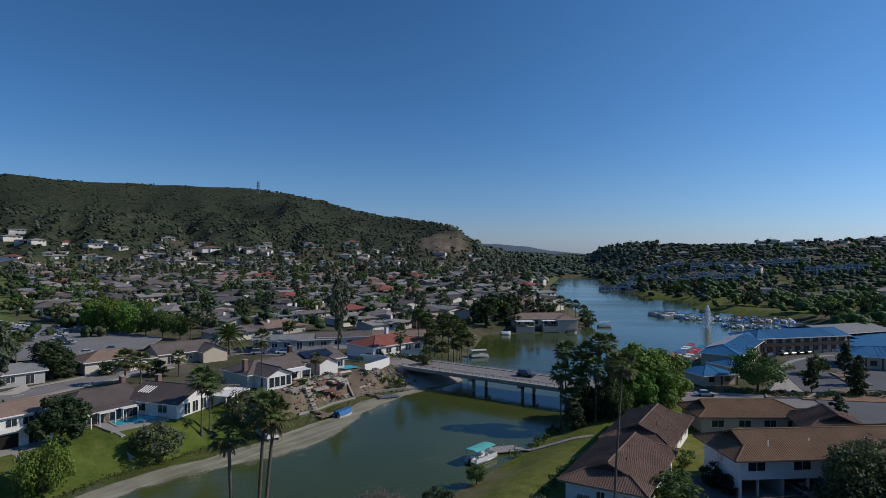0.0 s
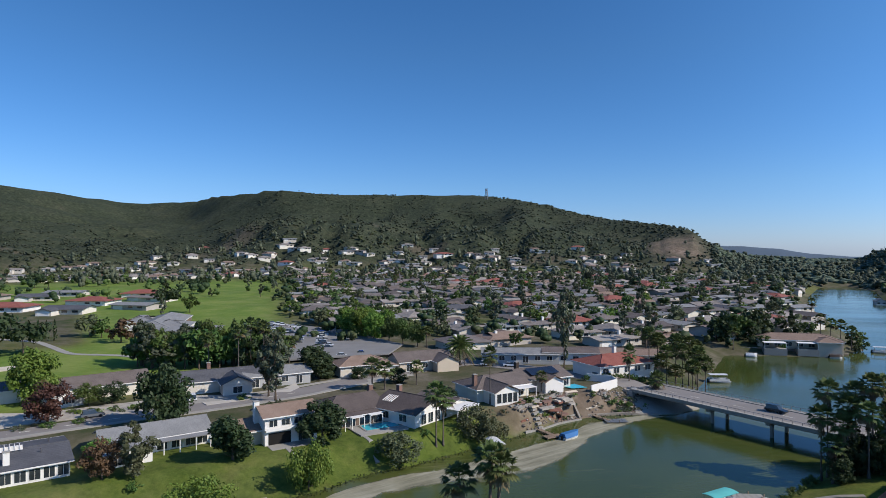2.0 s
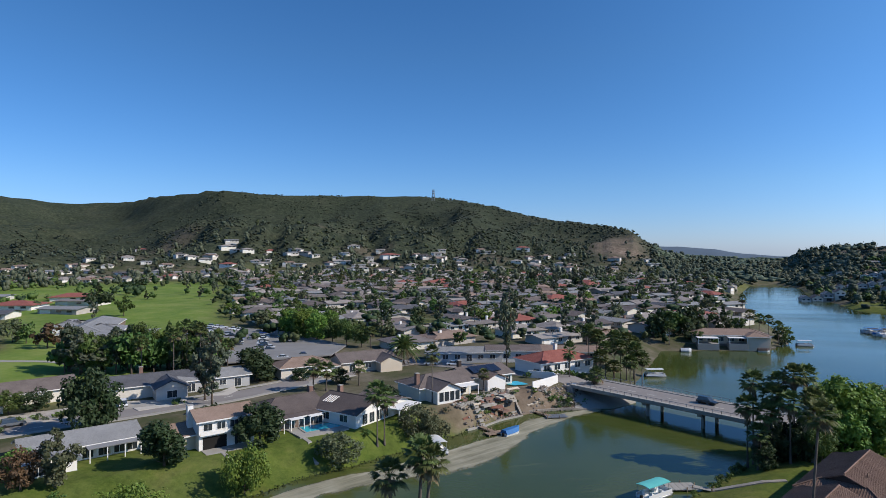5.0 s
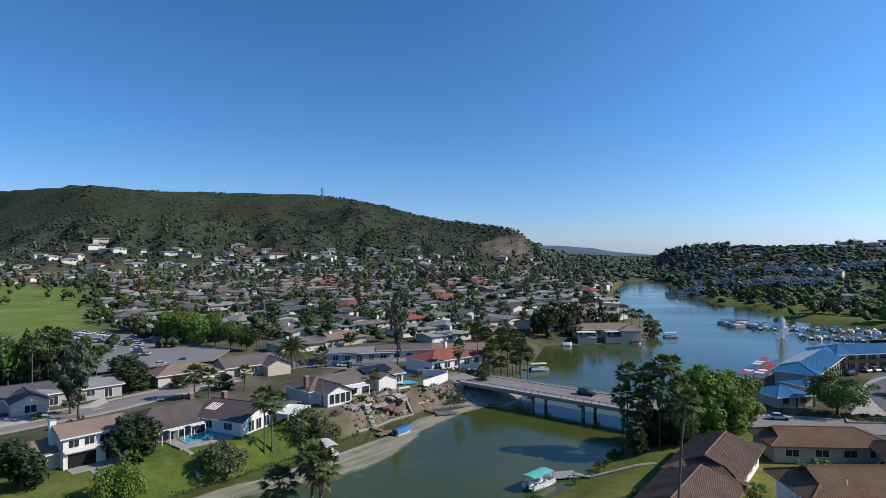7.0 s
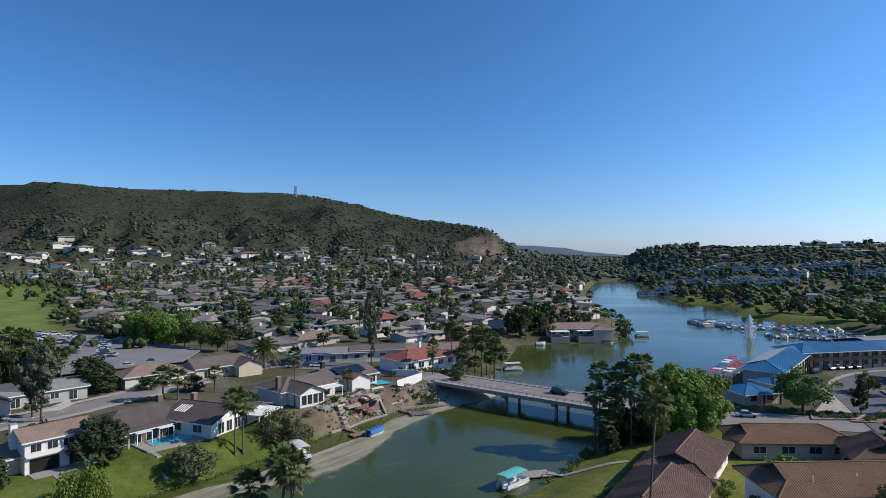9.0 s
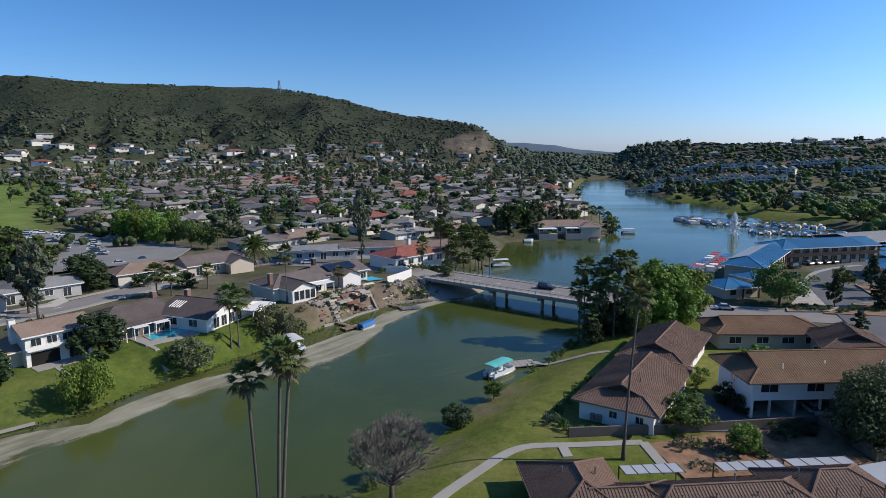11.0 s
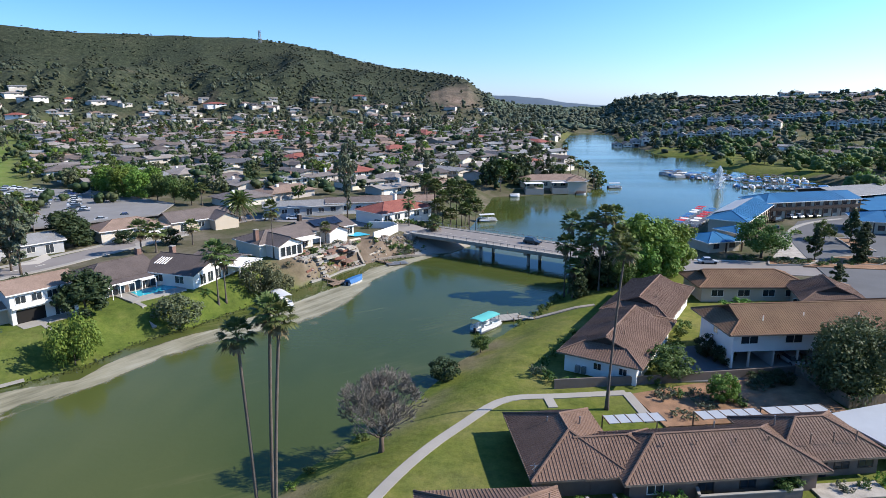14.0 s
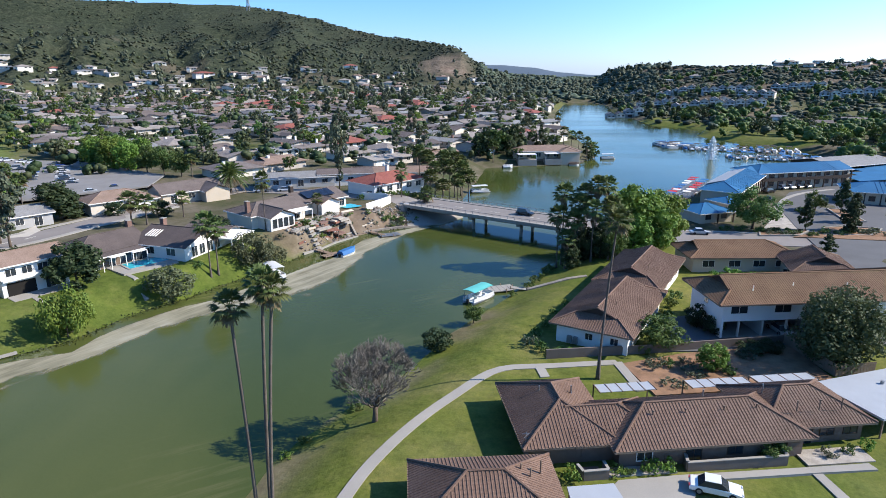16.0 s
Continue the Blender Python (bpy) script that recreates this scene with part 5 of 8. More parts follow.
pad("driveway_court", [(27, 79.4), (29.5, 91), (36, 93), (38, 85.6), (62, 88), (63, 83.5), (40, 80.2)], "asphalt", "asphalt drive in front of open garages", 0.10)
pad("mulch_yard", [(20.6, 75.5), (22.6, 67.2), (46, 71), (45.2, 82.2), (30, 79)], "soil", "bark mulch garden bed behind the wall", 0.09)
pad("front_walk", [(12.8, 48.9), (14.5, 51.0), (20.4, 52.0), (34.6, 53.9), (39.5, 54.6), (39.8, 53.6), (34, 52.9), (21.8, 51.2), (20.7, 48.5), (19, 44), (12, 44)], "concrete", "concrete front walk and drive", 0.10)
pad("rear_lawn_path", [(33.2, 53.2), (34.2, 53.2), (35.3, 46), (34.1, 46)], "concrete", "narrow concrete path across the lawn", 0.12)
pad("gravel_bed", [(33.5, 54.1), (40.5, 55.1), (40.3, 57.6), (33.2, 56.6)], "gravel", "gravel bed with rocks beside the house", 0.12)

# lane lines
for a, b in (((-132, 66.2), (-116.6, 92.8)), ((-116.6, 92.8), (-96.0, 126.7)), ((-96.0, 126.7), (-82.5, 163))):
    for k in range(8):
        t0, t1 = (k + 0.1) / 8, (k + 0.6) / 8
        p = [(a[0] + (b[0] - a[0]) * t, a[1] + (b[1] - a[1]) * t) for t in (t0, t1)]
        ribbon("road_marking", p, 0.16, "line", "faded painted centre line dash", 0.125, "road marking", 0.02)


# ---- bridge ----
def bridge():
    ob = thing("bridge", pose(7.25, 158.2, 0.5, 0, 0, -32), "low concrete road bridge over the lake channel", "bridge")
    L = 25.5
    part("deck", Shape().box(-L, L, -6.2, 6.2, 3.35, 3.85), "deck", ob)
    part("roadway", Shape().box(-L, L, -4.8, 4.8, 3.853, 3.9), "road", ob, "worn asphalt roadway")
    for sy in (-1, 1):
        part("walkway", Shape().box(-L, L, sy * 5.5 - 0.65, sy * 5.5 + 0.65, 3.853, 4.05), "concrete", ob)
        part("girder", Shape().box(-L, L, sy * 4.6 - 0.3, sy * 4.6 + 0.3, 2.85, 3.35), "deck", ob)
        part("parapet", Shape().box(-L, L, sy * 6.15 - 0.12, sy * 6.15 + 0.12, 3.85, 4.12), "deck", ob)
        for k in range(26):
            x = -L + 0.5 + k * (2 * L - 1) / 25
            part("rail_post", Shape().box(x - 0.05, x + 0.05, sy * 6.15 - 0.05, sy * 6.15 + 0.05, 4.2, 4.8), "metal", ob)
        part("handrail", Shape().box(-L, L, sy * 6.15 - 0.05, sy * 6.15 + 0.05, 4.8, 4.87), "metal", ob)
    for y in (-1.9, 0, 1.9):
        part("girder", Shape().box(-L, L, y - 0.25, y + 0.25, 2.85, 3.35), "deck", ob)
    for x in (-4.4, 9.4):
        cap = part("pier_cap", Shape().box(x - 0.5, x + 0.5, -5, 5, 2.3, 2.86), "deck", ob)
        for y in (-3.2, 3.2):
            part("pier", Shape().tube([(x, y, -3), (x, y, 2.21)], [0.42, 0.42], 10), "deck", cap, "", True)
    for sx in (-1, 1):
        s = Shape().box(sx * L - 1.0, sx * L + 1.0, -6.5, 6.5, -0.5, 3.7)
        part("abutment", s, "deck", ob)
    for k in range(9):
        part("lane_mark", Shape().box(-L + 2 + k * 5.6, -L + 4.6 + k * 5.6, -0.07, 0.07, 3.902, 3.912), "line", ob)
    return ob


bridge()
# paved slope under the western end
s = Shape().prism([(-15.5, 159, 0.3), (-6.5, 162.2, 0.2), (-1.0, 170.5, 0.2), (-7.5, 179, 3.0), (-17, 168.5, 3.2)], 0.6)
solid("road_ramp", Shape().prism([(26.3, 141.4, 4.38), (31.6, 149.9, 4.38), (38.5, 147.0, 3.15), (35.4, 136.6, 3.15)], 2.5), "road", "short asphalt ramp up to the bridge deck", "road")
solid("bank_revetment", s, "concrete", "concrete bank below the bridge end", "revetment")


# ---- condominiums on the eastern bank ----
def condo_near():
    o, ang = (14.4, 52.1), 9.0
    ob = thing("condominium", pose(o[0], o[1], 2.7, 0, 0, ang), "brown single-storey condominium with hipped clay tile roofs", "house", "condominiums")
    E, T = 2.55, "tile_brown"
    blocks = [(10.2, 4.7, 19.4, 8.2, 2.25, 1, 1), (-3.7, 8.0, 8.6, 12.0, 2.3, 1, 1), (1.4, 5.45, 8.4, 7.0, 1.95, 0, 1), (22.5, 6.6, 11.0, 8.0, 2.2, 1, 1)]
    for n, (cx, cy, L, D, rise, k0, k1) in enumerate(blocks):
        wall = walls_on(ob, L - 0.4, D - 0.4, E, "brownw", (cx, cy))
        if n == 1:
            roof_on(ob, D, L, E, rise, T, 1, 1, 0.65, True, at_xy=(cx, cy), turn=90, label="brown barrel tile hip roof")
        else:
            roof_on(ob, L, D, E - 0.03 * n, rise, T, k0, k1, 0.65, True, at_xy=(cx, cy), label="brown barrel tile hip roof")
        if n in (0, 3):
            for k, wx in enumerate((-0.36, -0.1, 0.12, 0.36)):
                window_on(wall, cx + wx * L, cy - D / 2 + 0.2, 0.9 if k != 1 else 0.05, 1.5, 1.0 if k != 1 else 2.0, 0, "white" if k == 0 else "darkwood", 1)
    for x in (5.0, 8.4, 12.5, 16.0, 20.5, 23.0, 25.5):
        v = Shape().tube([(x, 3.4, E + 0.9), (x, 3.4, E + 2.05)], [0.07, 0.07], 7).tube([(x, 3.4, E + 2.0), (x, 3.4, E + 2.1)], [0.12, 0.12], 7)
        part("vent_pipe", v, "brownw", ob)
    for x, y in ((-5.0, 9.4), (-1.6, 9.0), (12.0, 6.6), (19, 7.0)):
        part("vent_pipe", Shape().tube([(x, y, E + 0.8), (x, y, E + 2.2)], [0.09, 0.09], 7), "metal", ob)
    part("aerial", Shape().bar((-8.2, 2.2, E - 0.3), (-8.2, 2.2, E + 1.4), 0.05).bar((-8.6, 2.2, E + 1.2), (-7.8, 2.2, E + 1.2), 0.04).bar((-8.5, 1.9, E + 0.95), (-7.9, 2.5, E + 0.95), 0.04), "metal", ob, "small rooftop television aerial")
    return ob


condo_near()


def condo_corner():
    ob = thing("condominium", pose(1.9, 45.9, 2.7, 0, 0, 6), "brown condominium with patched clay tile hip roof", "house", "condominiums")
    walls_on(ob, 11.8, 8.6, 2.55, "brownw")
    roof_on(ob, 11.8, 8.6, 2.55, 2.15, "tile_brown", 1, 1, 0.7, True, label="weathered barrel tile hip roof")
    part("roof", Shape().prism([(6.7, -6.5, 2.4), (12.0, -6.5, 2.4), (11.4, 0.6, 2.4), (7.2, 0.4, 2.4)], 0.2), "white_roof", ob, "flat white carport roof")
    for x, y in ((7.2, -6), (11.2, -6), (11.0, 0.2), (7.4, 0.2)):
        part("post", Shape().box(x - 0.08, x + 0.08, y - 0.08, y + 0.08, -0.3, 2.25), "wood", ob)
    for x, y in ((3.2, 0.9), (3.9, 0.2), (5.0, 1.2)):
        part("vent_pipe", Shape().tube([(x, y, 3.2), (x, y, 4.6)], [0.08, 0.08], 7), "wood", ob)
    return ob


condo_corner()


def patio_cover(x, y, turn, L, D=2.1, n=5):
    ob = thing("patio_cover", pose(x, y, at(x, y), 0, 0, turn), "white corrugated patio cover with timber ribs", "patio cover", "patio covers")
    for k in range(n):
        w = L / n
        part("panel", Shape().prism([(-L / 2 + k * w + 0.06, -D / 2, 2.35), (-L / 2 + (k + 1) * w - 0.06, -D / 2, 2.35), (-L / 2 + (k + 1) * w - 0.06, D / 2, 2.2), (-L / 2 + k * w + 0.06, D / 2, 2.2)], 0.05), "white_roof", ob)
    for k in range(n + 1):
        xx = -L / 2 + k * L / n
        part("rib", Shape().bar((xx, -D / 2 - 0.1, 2.33), (xx, D / 2 + 0.1, 2.17), 0.08, 0.14), "wood", ob)
        if k in (0, n):
            part("post", Shape().box(xx - 0.06, xx + 0.06, D / 2 - 0.1, D / 2 + 0.02, -0.3, 2.15), "wood", ob)
    return ob


patio_cover(18.3, 65.2, 9, 6.6)
patio_cover(29.5, 67.0, 9, 7.4)
patio_cover(37.6, 68.3, 9, 7.4, n=4)


def carport():
    ob = thing("carport", pose(45.5, 64.2, 2.7, 0, 0, 20), "flat white roofed carport beside the condominiums", "carport")
    part("roof", Shape().box(-4, 9, -4.2, 4.2, 2.35, 2.6), "white_roof", ob)
    for x in (-3.6, 2.5, 8.6):
        for y in (-3.9, 3.9):
            part("post", Shape().box(x - 0.08, x + 0.08, y - 0.08, y + 0.08, -0.4, 2.35), "wood", ob)
    part("vent", Shape().tube([(3, 1.5, 2.6), (3, 1.5, 2.95)], [0.2, 0.2], 8), "metal", ob)
    return ob


carport()


def block_wall(name, pts, h, mat="block", label="low grey block garden wall", cap=True):
    ob = thing(name, pose(0, 0, 0), label, "garden wall")
    for (ax, ay), (bx, by) in zip(pts, pts[1:]):
        z = min(at(ax, ay), at(bx, by))
        s = Shape().bar((ax, ay, z + h / 2 - 0.2), (bx, by, z + h / 2 - 0.2), 0.22, h + 0.4)
        w = part("wall", s, mat, ob)
        if cap:
            part("coping", Shape().bar((ax, ay, z + h + 0.03), (bx, by, z + h + 0.03), 0.3, 0.08), "concrete", w)
    return ob


block_wall("garden_wall", [(10.8, 76.6), (21.1, 78.2), (39.2, 81.8), (44.8, 83.0)], 1.35, "block", "long brown block wall behind the garden", False)
block_wall("patio_wall", [(21.6, 54.2), (21.4, 52.8), (31.5, 54.3), (31.6, 55.4)], 1.1, "block", "grey block patio wall with pale coping")
block_wall("patio_wall", [(10.8, 52.0), (11.2, 50.9), (13.6, 51.3), (13.4, 52.6)], 1.0, "block", "short grey block wall beside a doorway")


def board_fence(a, b, h, label="weathered board fence around a yard"):
    ob = thing("board_fence", pose(0, 0, 0), label, "fence")
    d = math.hypot(b[0] - a[0], b[1] - a[1])
    n = int(d / 0.42)
    z = at((a[0] + b[0]) / 2, (a[1] + b[1]) / 2)
    ang = math.atan2(b[1] - a[1], b[0] - a[0])
    me = Shape().box(0.01, 0.4, -0.02, 0.02, -0.3, h).mesh("board", "wood")
    for k in range(n):
        piece("board", me, ob, Matrix.Translation((a[0] + (b[0] - a[0]) * k / n, a[1] + (b[1] - a[1]) * k / n, z)) @ Matrix.Rotation(ang, 4, "Z"))
    for q in (0.3, h - 0.3):
        part("rail", Shape().bar((a[0], a[1], z + q), (b[0], b[1], z + q), 0.06, 0.1), "wood", ob)
    return ob


board_fence((44.8, 83.0), (46.6, 73.2), 1.7)
board_fence((46.6, 73.2), (52.2, 74.4), 1.6)


def condo_long():
    """The long low building with two staggered roofs and small gables over hips."""
    ang = 61.7
    u = Vector((math.cos(radians(ang)), math.sin(radians(ang)), 0))
    o = Vector((17.0, 79.6, 0))
    ob = thing("condominium", pose(o.x, o.y, 2.9, 0, 0, ang), "long brown tile-roofed condominium with pale stucco walls", "house", "condominiums")
    for n, (c, L, D, e, dy) in enumerate(((10.6, 20.4, 10.6, 2.9, 0.0), (30.3, 19.6, 10.2, 3.15, 0.5))):
        wall = walls_on(ob, L - 0.6, D - 0.6, e, "stucco", (c, dy))
        roof_on(ob, L, D, e, 2.4, "tile_brown", 0.52, 0.52, 0.6, True, "darkwood", (c, dy), label="brown barrel tile roof with a small end gable")
        for k in range(4):
            window_on(wall, c - L / 2 + 3 + k * 4.6, dy - D / 2 + 0.3, 0.9, 1.6, 1.2)
        if n == 0:
            window_on(wall, c - L / 2 + 0.3, 0.3, 1.1, 1.0, 0.9, -90, "white", 1)
            window_on(wall, c - L / 2 + 0.3, -3.2, 1.1, 1.0, 0.9, -90, "white", 1)
            for y in (3.0, 2.1):
                part("utility_box", Shape().box(0.2, 0.68, y - 0.3, y + 0.3, 0.2, 1.2), "metal", ob)
        part("vent_pipe", Shape().tube([(c - 4, -1.6, e + 1.2), (c - 4, -1.6, e + 2.3)], [0.08, 0.08], 7), "wood", ob)
    return ob


condo_long()


def condo_two_storey():
    """Two storeys with open garages below."""
    ob = thing("condominium", pose(36.0, 82.9, 2.9, 0, 0, 7.0), "two-storey pale stucco condominium over open garages", "house", "condominiums")
    L, D = 42, 10.6
    body = part("wall", Shape().box(0.6, L, 1.2, D, 2.5, 5.4), "stucco", ob, "pale stucco upper storey")
    part("side_wall", Shape().box(0.6, 0.9, 1.2, D, -0.8, 2.5), "stucco", ob)
    part("rear_wall", Shape().box(0.9, L, 7.0, D, -0.8, 2.5), "greyw", ob)
    part("slab", Shape().box(0.9, L, 1.2, 7.0, -0.5, 0.06), "concrete", ob, "concrete garage floor")
    for k in range(11):
        x = 3.3 + 3.6 * k
        part("post", Shape().box(x - 0.12, x + 0.12, 1.3, 1.6, -0.3, 2.5), "cream", ob)
        if k % 2:
            part("partition", Shape().box(x - 0.08, x + 0.08, 1.6, 7.0, -0.3, 2.5), "greyw", ob)
    for k in range(6):
        window_on(body, 3.0 + k * 6.5, 1.2, 3.7, 2.4, 1.15, 0, "white", 1)
    window_on(body, 0.6, 6.0, 3.6, 1.0, 0.9, -90, "white", 1)
    roof_on(ob, L, D - 0.6, 5.45, 2.5, "tile_orange", 0.5, 0.5, 0.9, True, "darkwood", (L / 2 + 0.3, D / 2 + 0.6), label="orange-brown barrel tile roof")
    for x, y in ((5.5, 2.6), (12, 3.4), (20, 3.0), (27, 7)):
        part("vent_pipe", Shape().tube([(x, y, 6.2), (x, y, 7.3)], [0.08, 0.08], 7), "white", ob)
    return ob


condo_two_storey()
car(46.0, 86.8, 97, "silver", group="cars in garages")


def condo_rear():
    ob = thing("condominium", pose(42.6, 114.6, 3.0, 0, 0, 3.0), "single-storey condominium with an orange-brown tile roof", "house", "condominiums")
    wall = walls_on(ob, 20, 9.0, 2.7, "beige", (10.5, 5.0))
    roof_on(ob, 20.4, 9.2, 2.75, 2.1, "tile_orange", 0.5, 1, 0.7, True, "darkwood", (10.5, 5.0), label="orange-brown tile roof")
    for x in (3.5, 8.5, 13.2, 17.5):
        window_on(wall, x, 0.5, 0.8, 2.2, 1.2)
    w2 = walls_on(ob, 10, 9, 2.7, "beige", (20.5, -5.0), 75)
    roof_on(ob, 11.5, 10, 3.0, 2.5, "tile_brown", 0.5, 0.5, 0.7, True, "darkwood", (20.8, -4.8), 75, label="brown tile wing roof")
    window_on(w2, 15.6, -5.0, 0.8, 1.5, 1.2, -15)
    return ob


condo_rear()
car(22.9, 49.7, -18, "white", group="cars by the condominiums")
pad("brick_path", [(11.4, 51.2), (13.2, 51.5), (13.0, 53.0), (11.2, 52.8)], "brick", "small red brick entrance path", 0.13)
pad("shrub_bed", [(13.6, 51.4), (20.4, 52.4), (20.2, 53.6), (13.4, 52.8)], "gravel", "pebble bed with clipped shrubs", 0.13)


# ---- houses on the western bank ----
def lake_house(name_label, x, y, turn, blocks, z=None, cat="house"):
    """blocks: (cx, cy, L, D, wall h, rise, roof, k0, k1, turn, wall)"""
    ob = thing("house", pose(x, y, at(x, y) if z is None else z, 0, 0, turn), name_label, cat, "lakeside houses")
    walls = []
    for cx, cy, L, D, h, rise, roof, k0, k1, t, wall in blocks:
        walls.append(walls_on(ob, L, D, h, wall, (cx, cy), t, -3.0))
        roof_on(ob, L, D, h, rise, roof, k0, k1, 0.6, False, wall, (cx, cy), t)
    return ob, walls


def chimney(ob, x, y, z0, z1, mat="brick", w=0.9):
    c = box_part("chimney", ob, mat, x - w / 2, x + w / 2, y - 0.5, y + 0.5, z0, z1)
    box_part("cap", c, "concrete", x - w / 2 - 0.06, x + w / 2 + 0.06, y - 0.56, y + 0.56, z1, z1 + 0.1)


# charcoal-roofed house with a glazed lake front; local x runs along the bank, -y faces the lake
h1, w1 = lake_house("long white house with charcoal roof and glazed lake front", -107.2, 66.3, 59.0, [(0, 0, 17.5, 15.5, 2.7, 1.1, "shingle_dark", 0, 0, 0, "white")], 3.3)
for k in range(9):
    window_on(w1[0], -7.8 + k * 1.95, -7.75, 0.5, 1.5, 1.7, 0, "white", 1)
part("sunroom", Shape().box(-8.6, -1.0, -9.6, -7.7, -1.0, 2.5), "white", h1, "white timber sun room")
for k in range(5):
    window_on(h1, -7.8 + k * 1.45, -9.6, 0.3, 1.2, 1.8, 0, "white", 1)
chimney(h1, 0.2, -5.6, 2.6, 5.0, "white")
for k in range(4):
    part("skylight_bar", Shape().bar((-3.4 + k * 0.1, -1.2 + k * 0.55, 4.0 + 0.05 * k), (2.6, -1.2 + k * 0.55, 4.0 + 0.05 * k), 0.12, 0.2), "white", h1, "white rooftop trellis")
for k in range(5):
    part("skylight_bar", Shape().bar((-0.6 + k * 0.7, -1.4, 4.1), (-0.6 + k * 0.7, 1.4, 4.3), 0.1, 0.2), "white", h1)
for x, y in ((-5, 2), (5, -3), (6.5, 3), (-6, -3)):
    part("roof_vent", Shape().tube([(x, y, 3.0), (x, y, 4.1)], [0.12, 0.12], 6), "shingle_dark", h1)
part("trellis", Shape().box(-11.6, -9.0, -9.2, -3.0, 2.35, 2.5), "white", h1, "white patio trellis")

h2, w2 = lake_house("low house with pale grey shingle roof and white patio", -94.5, 85.6, 58.0, [(0, 1.5, 18, 9.5, 2.7, 1.7, "shingle_grey", 0, 0, 0, "white"), (-5.5, -4.5, 7.5, 7, 2.5, 0.8, "shingle_grey", 0, 0, 90, "white")], 3.6)
for x in (0.5, 3, 5.5, 7.6):
    window_on(w2[0], x, -3.25, 0.4, 1.7, 1.9, 0, "white", 1)
for x in (-7.4, -4.6):
    window_on(w2[1], x, -8.25, 0.4, 1.9, 1.7, 0, "white", 1)
part("patio_roof", Shape().box(0, 8.6, -6.2, -3.4, 2.45, 2.6), "shingle_grey", h2)
for x in (0.3, 3, 5.8, 8.4):
    part("post", Shape().box(x - 0.08, x + 0.08, -6.1, -5.95, -0.8, 2.45), "white", h2)

# two storeys, tan roof
h3, w3 = lake_house("two-storey white house with tan shingle roof", -75.7, 98.8, 56.0, [(0.5, 0, 10.2, 7.0, 5.3, 1.5, "shingle_tan", 0, 0, 0, "white"), (-6.4, 2.0, 5.5, 7, 2.7, 1.6, "shingle_tan", 0, 0, 0, "beige")], 3.9)
for k in range(4):
    window_on(w3[0], -3.0 + k * 2.4, -3.5, 3.45, 1.5, 1.2, 0, "white", 1)
part("balcony", Shape().box(-4.6, 5.6, -4.3, -3.5, 2.75, 2.95), "white", h3, "shallow white balcony ledge")
part("balcony_rail", Shape().box(-4.6, 5.6, -4.3, -4.22, 2.95, 3.35), "white", h3)
# thin dark panel on the wall imitates the shade inside the patio
part("patio_opening", Shape().box(-3.9, 0.4, -3.56, -3.44, 0, 2.3), "dark", h3, "near-black panel painted as the shaded patio opening")
window_on(w3[0], 3.4, -3.5, 0.1, 3.0, 2.2, 0, "white", 3)
chimney(h3, -5.0, 0.6, 0, 7.6, "white", 1.0)
pad("patio", [(-72.5, 91.5), (-66.8, 99.8), (-69.5, 102.0), (-75.4, 93.5)], "concrete", "pinkish concrete patio by a house", 0.08)
ribbon("garden_path", [(-71.0, 94.0), (-68.4, 91.9), (-66.2, 90.2)], 0.8, "concrete", "narrow garden path down to the lake", 0.08, "path")

# charcoal house with the pool
h4, w4 = lake_house("dark-roofed house with a white patio cover by a pool", -71.8, 114.6, 58.0, [(0, 0, 14, 11.0, 2.6, 2.3, "shingle_umber", 1, 0, 0, "beige"), (-0.3, -6.0, 11.5, 2.6, 2.3, 0.35, "shingle_umber", 0, 0, 0, "brownw")], 4.3)
for x in (-5.0, -2.0, 1.2, 4.4):
    window_on(w4[1], x, -7.3, 0.1, 2.2, 2.1, 0, "white", 1)
for k, x in enumerate((-5.5, -1.2, 3.0)):
    part("patio_cover", Shape().box(x - 1.4, x + 1.4, -9.4, -8.0, 2.2, 2.3), "white", h4, "white slatted patio cover")
    for q in (x - 1.4, x + 1.4):
        part("post", Shape().box(q - 0.07, q + 0.07, -9.35, -9.2, -0.6, 2.2), "white", h4)
chimney(h4, 6.8, 0.5, 2.4, 6.2)
pad("pool_deck", [(-68.4, 109.1), (-61.6, 104.6), (-55.2, 112.5), (-59.4, 118.5)], "concrete", "pinkish concrete pool deck", 0.10)
pool = thing("swimming_pool", pose(0, 0, max(at(-68.4, 109.1), at(-61.6, 104.6), at(-55.2, 112.5), at(-59.4, 118.5)) + 0.04), "rectangular swimming pool with turquoise water", "swimming pool")
part("water", Shape().prism([(-65.4, 110.2, 0.1), (-62.0, 107.4, 0.1), (-57.2, 113.6, 0.1), (-60.6, 116.2, 0.1)], 0.1), "pool", pool)
cope = Shape()
for a, b in zip(((-65.4, 110.2), (-62.0, 107.4), (-57.2, 113.6), (-60.6, 116.2)), ((-62.0, 107.4), (-57.2, 113.6), (-60.6, 116.2), (-65.4, 110.2))):
    cope.bar((*a, 0.12), (*b, 0.12), 0.4, 0.08)
part("coping", cope, "concrete", pool)
ribbon("garden_path", [(-61.4, 105.4), (-58.4, 102.9), (-56.0, 101.0)], 0.8, "concrete", "narrow garden path from the pool", 0.08, "path")

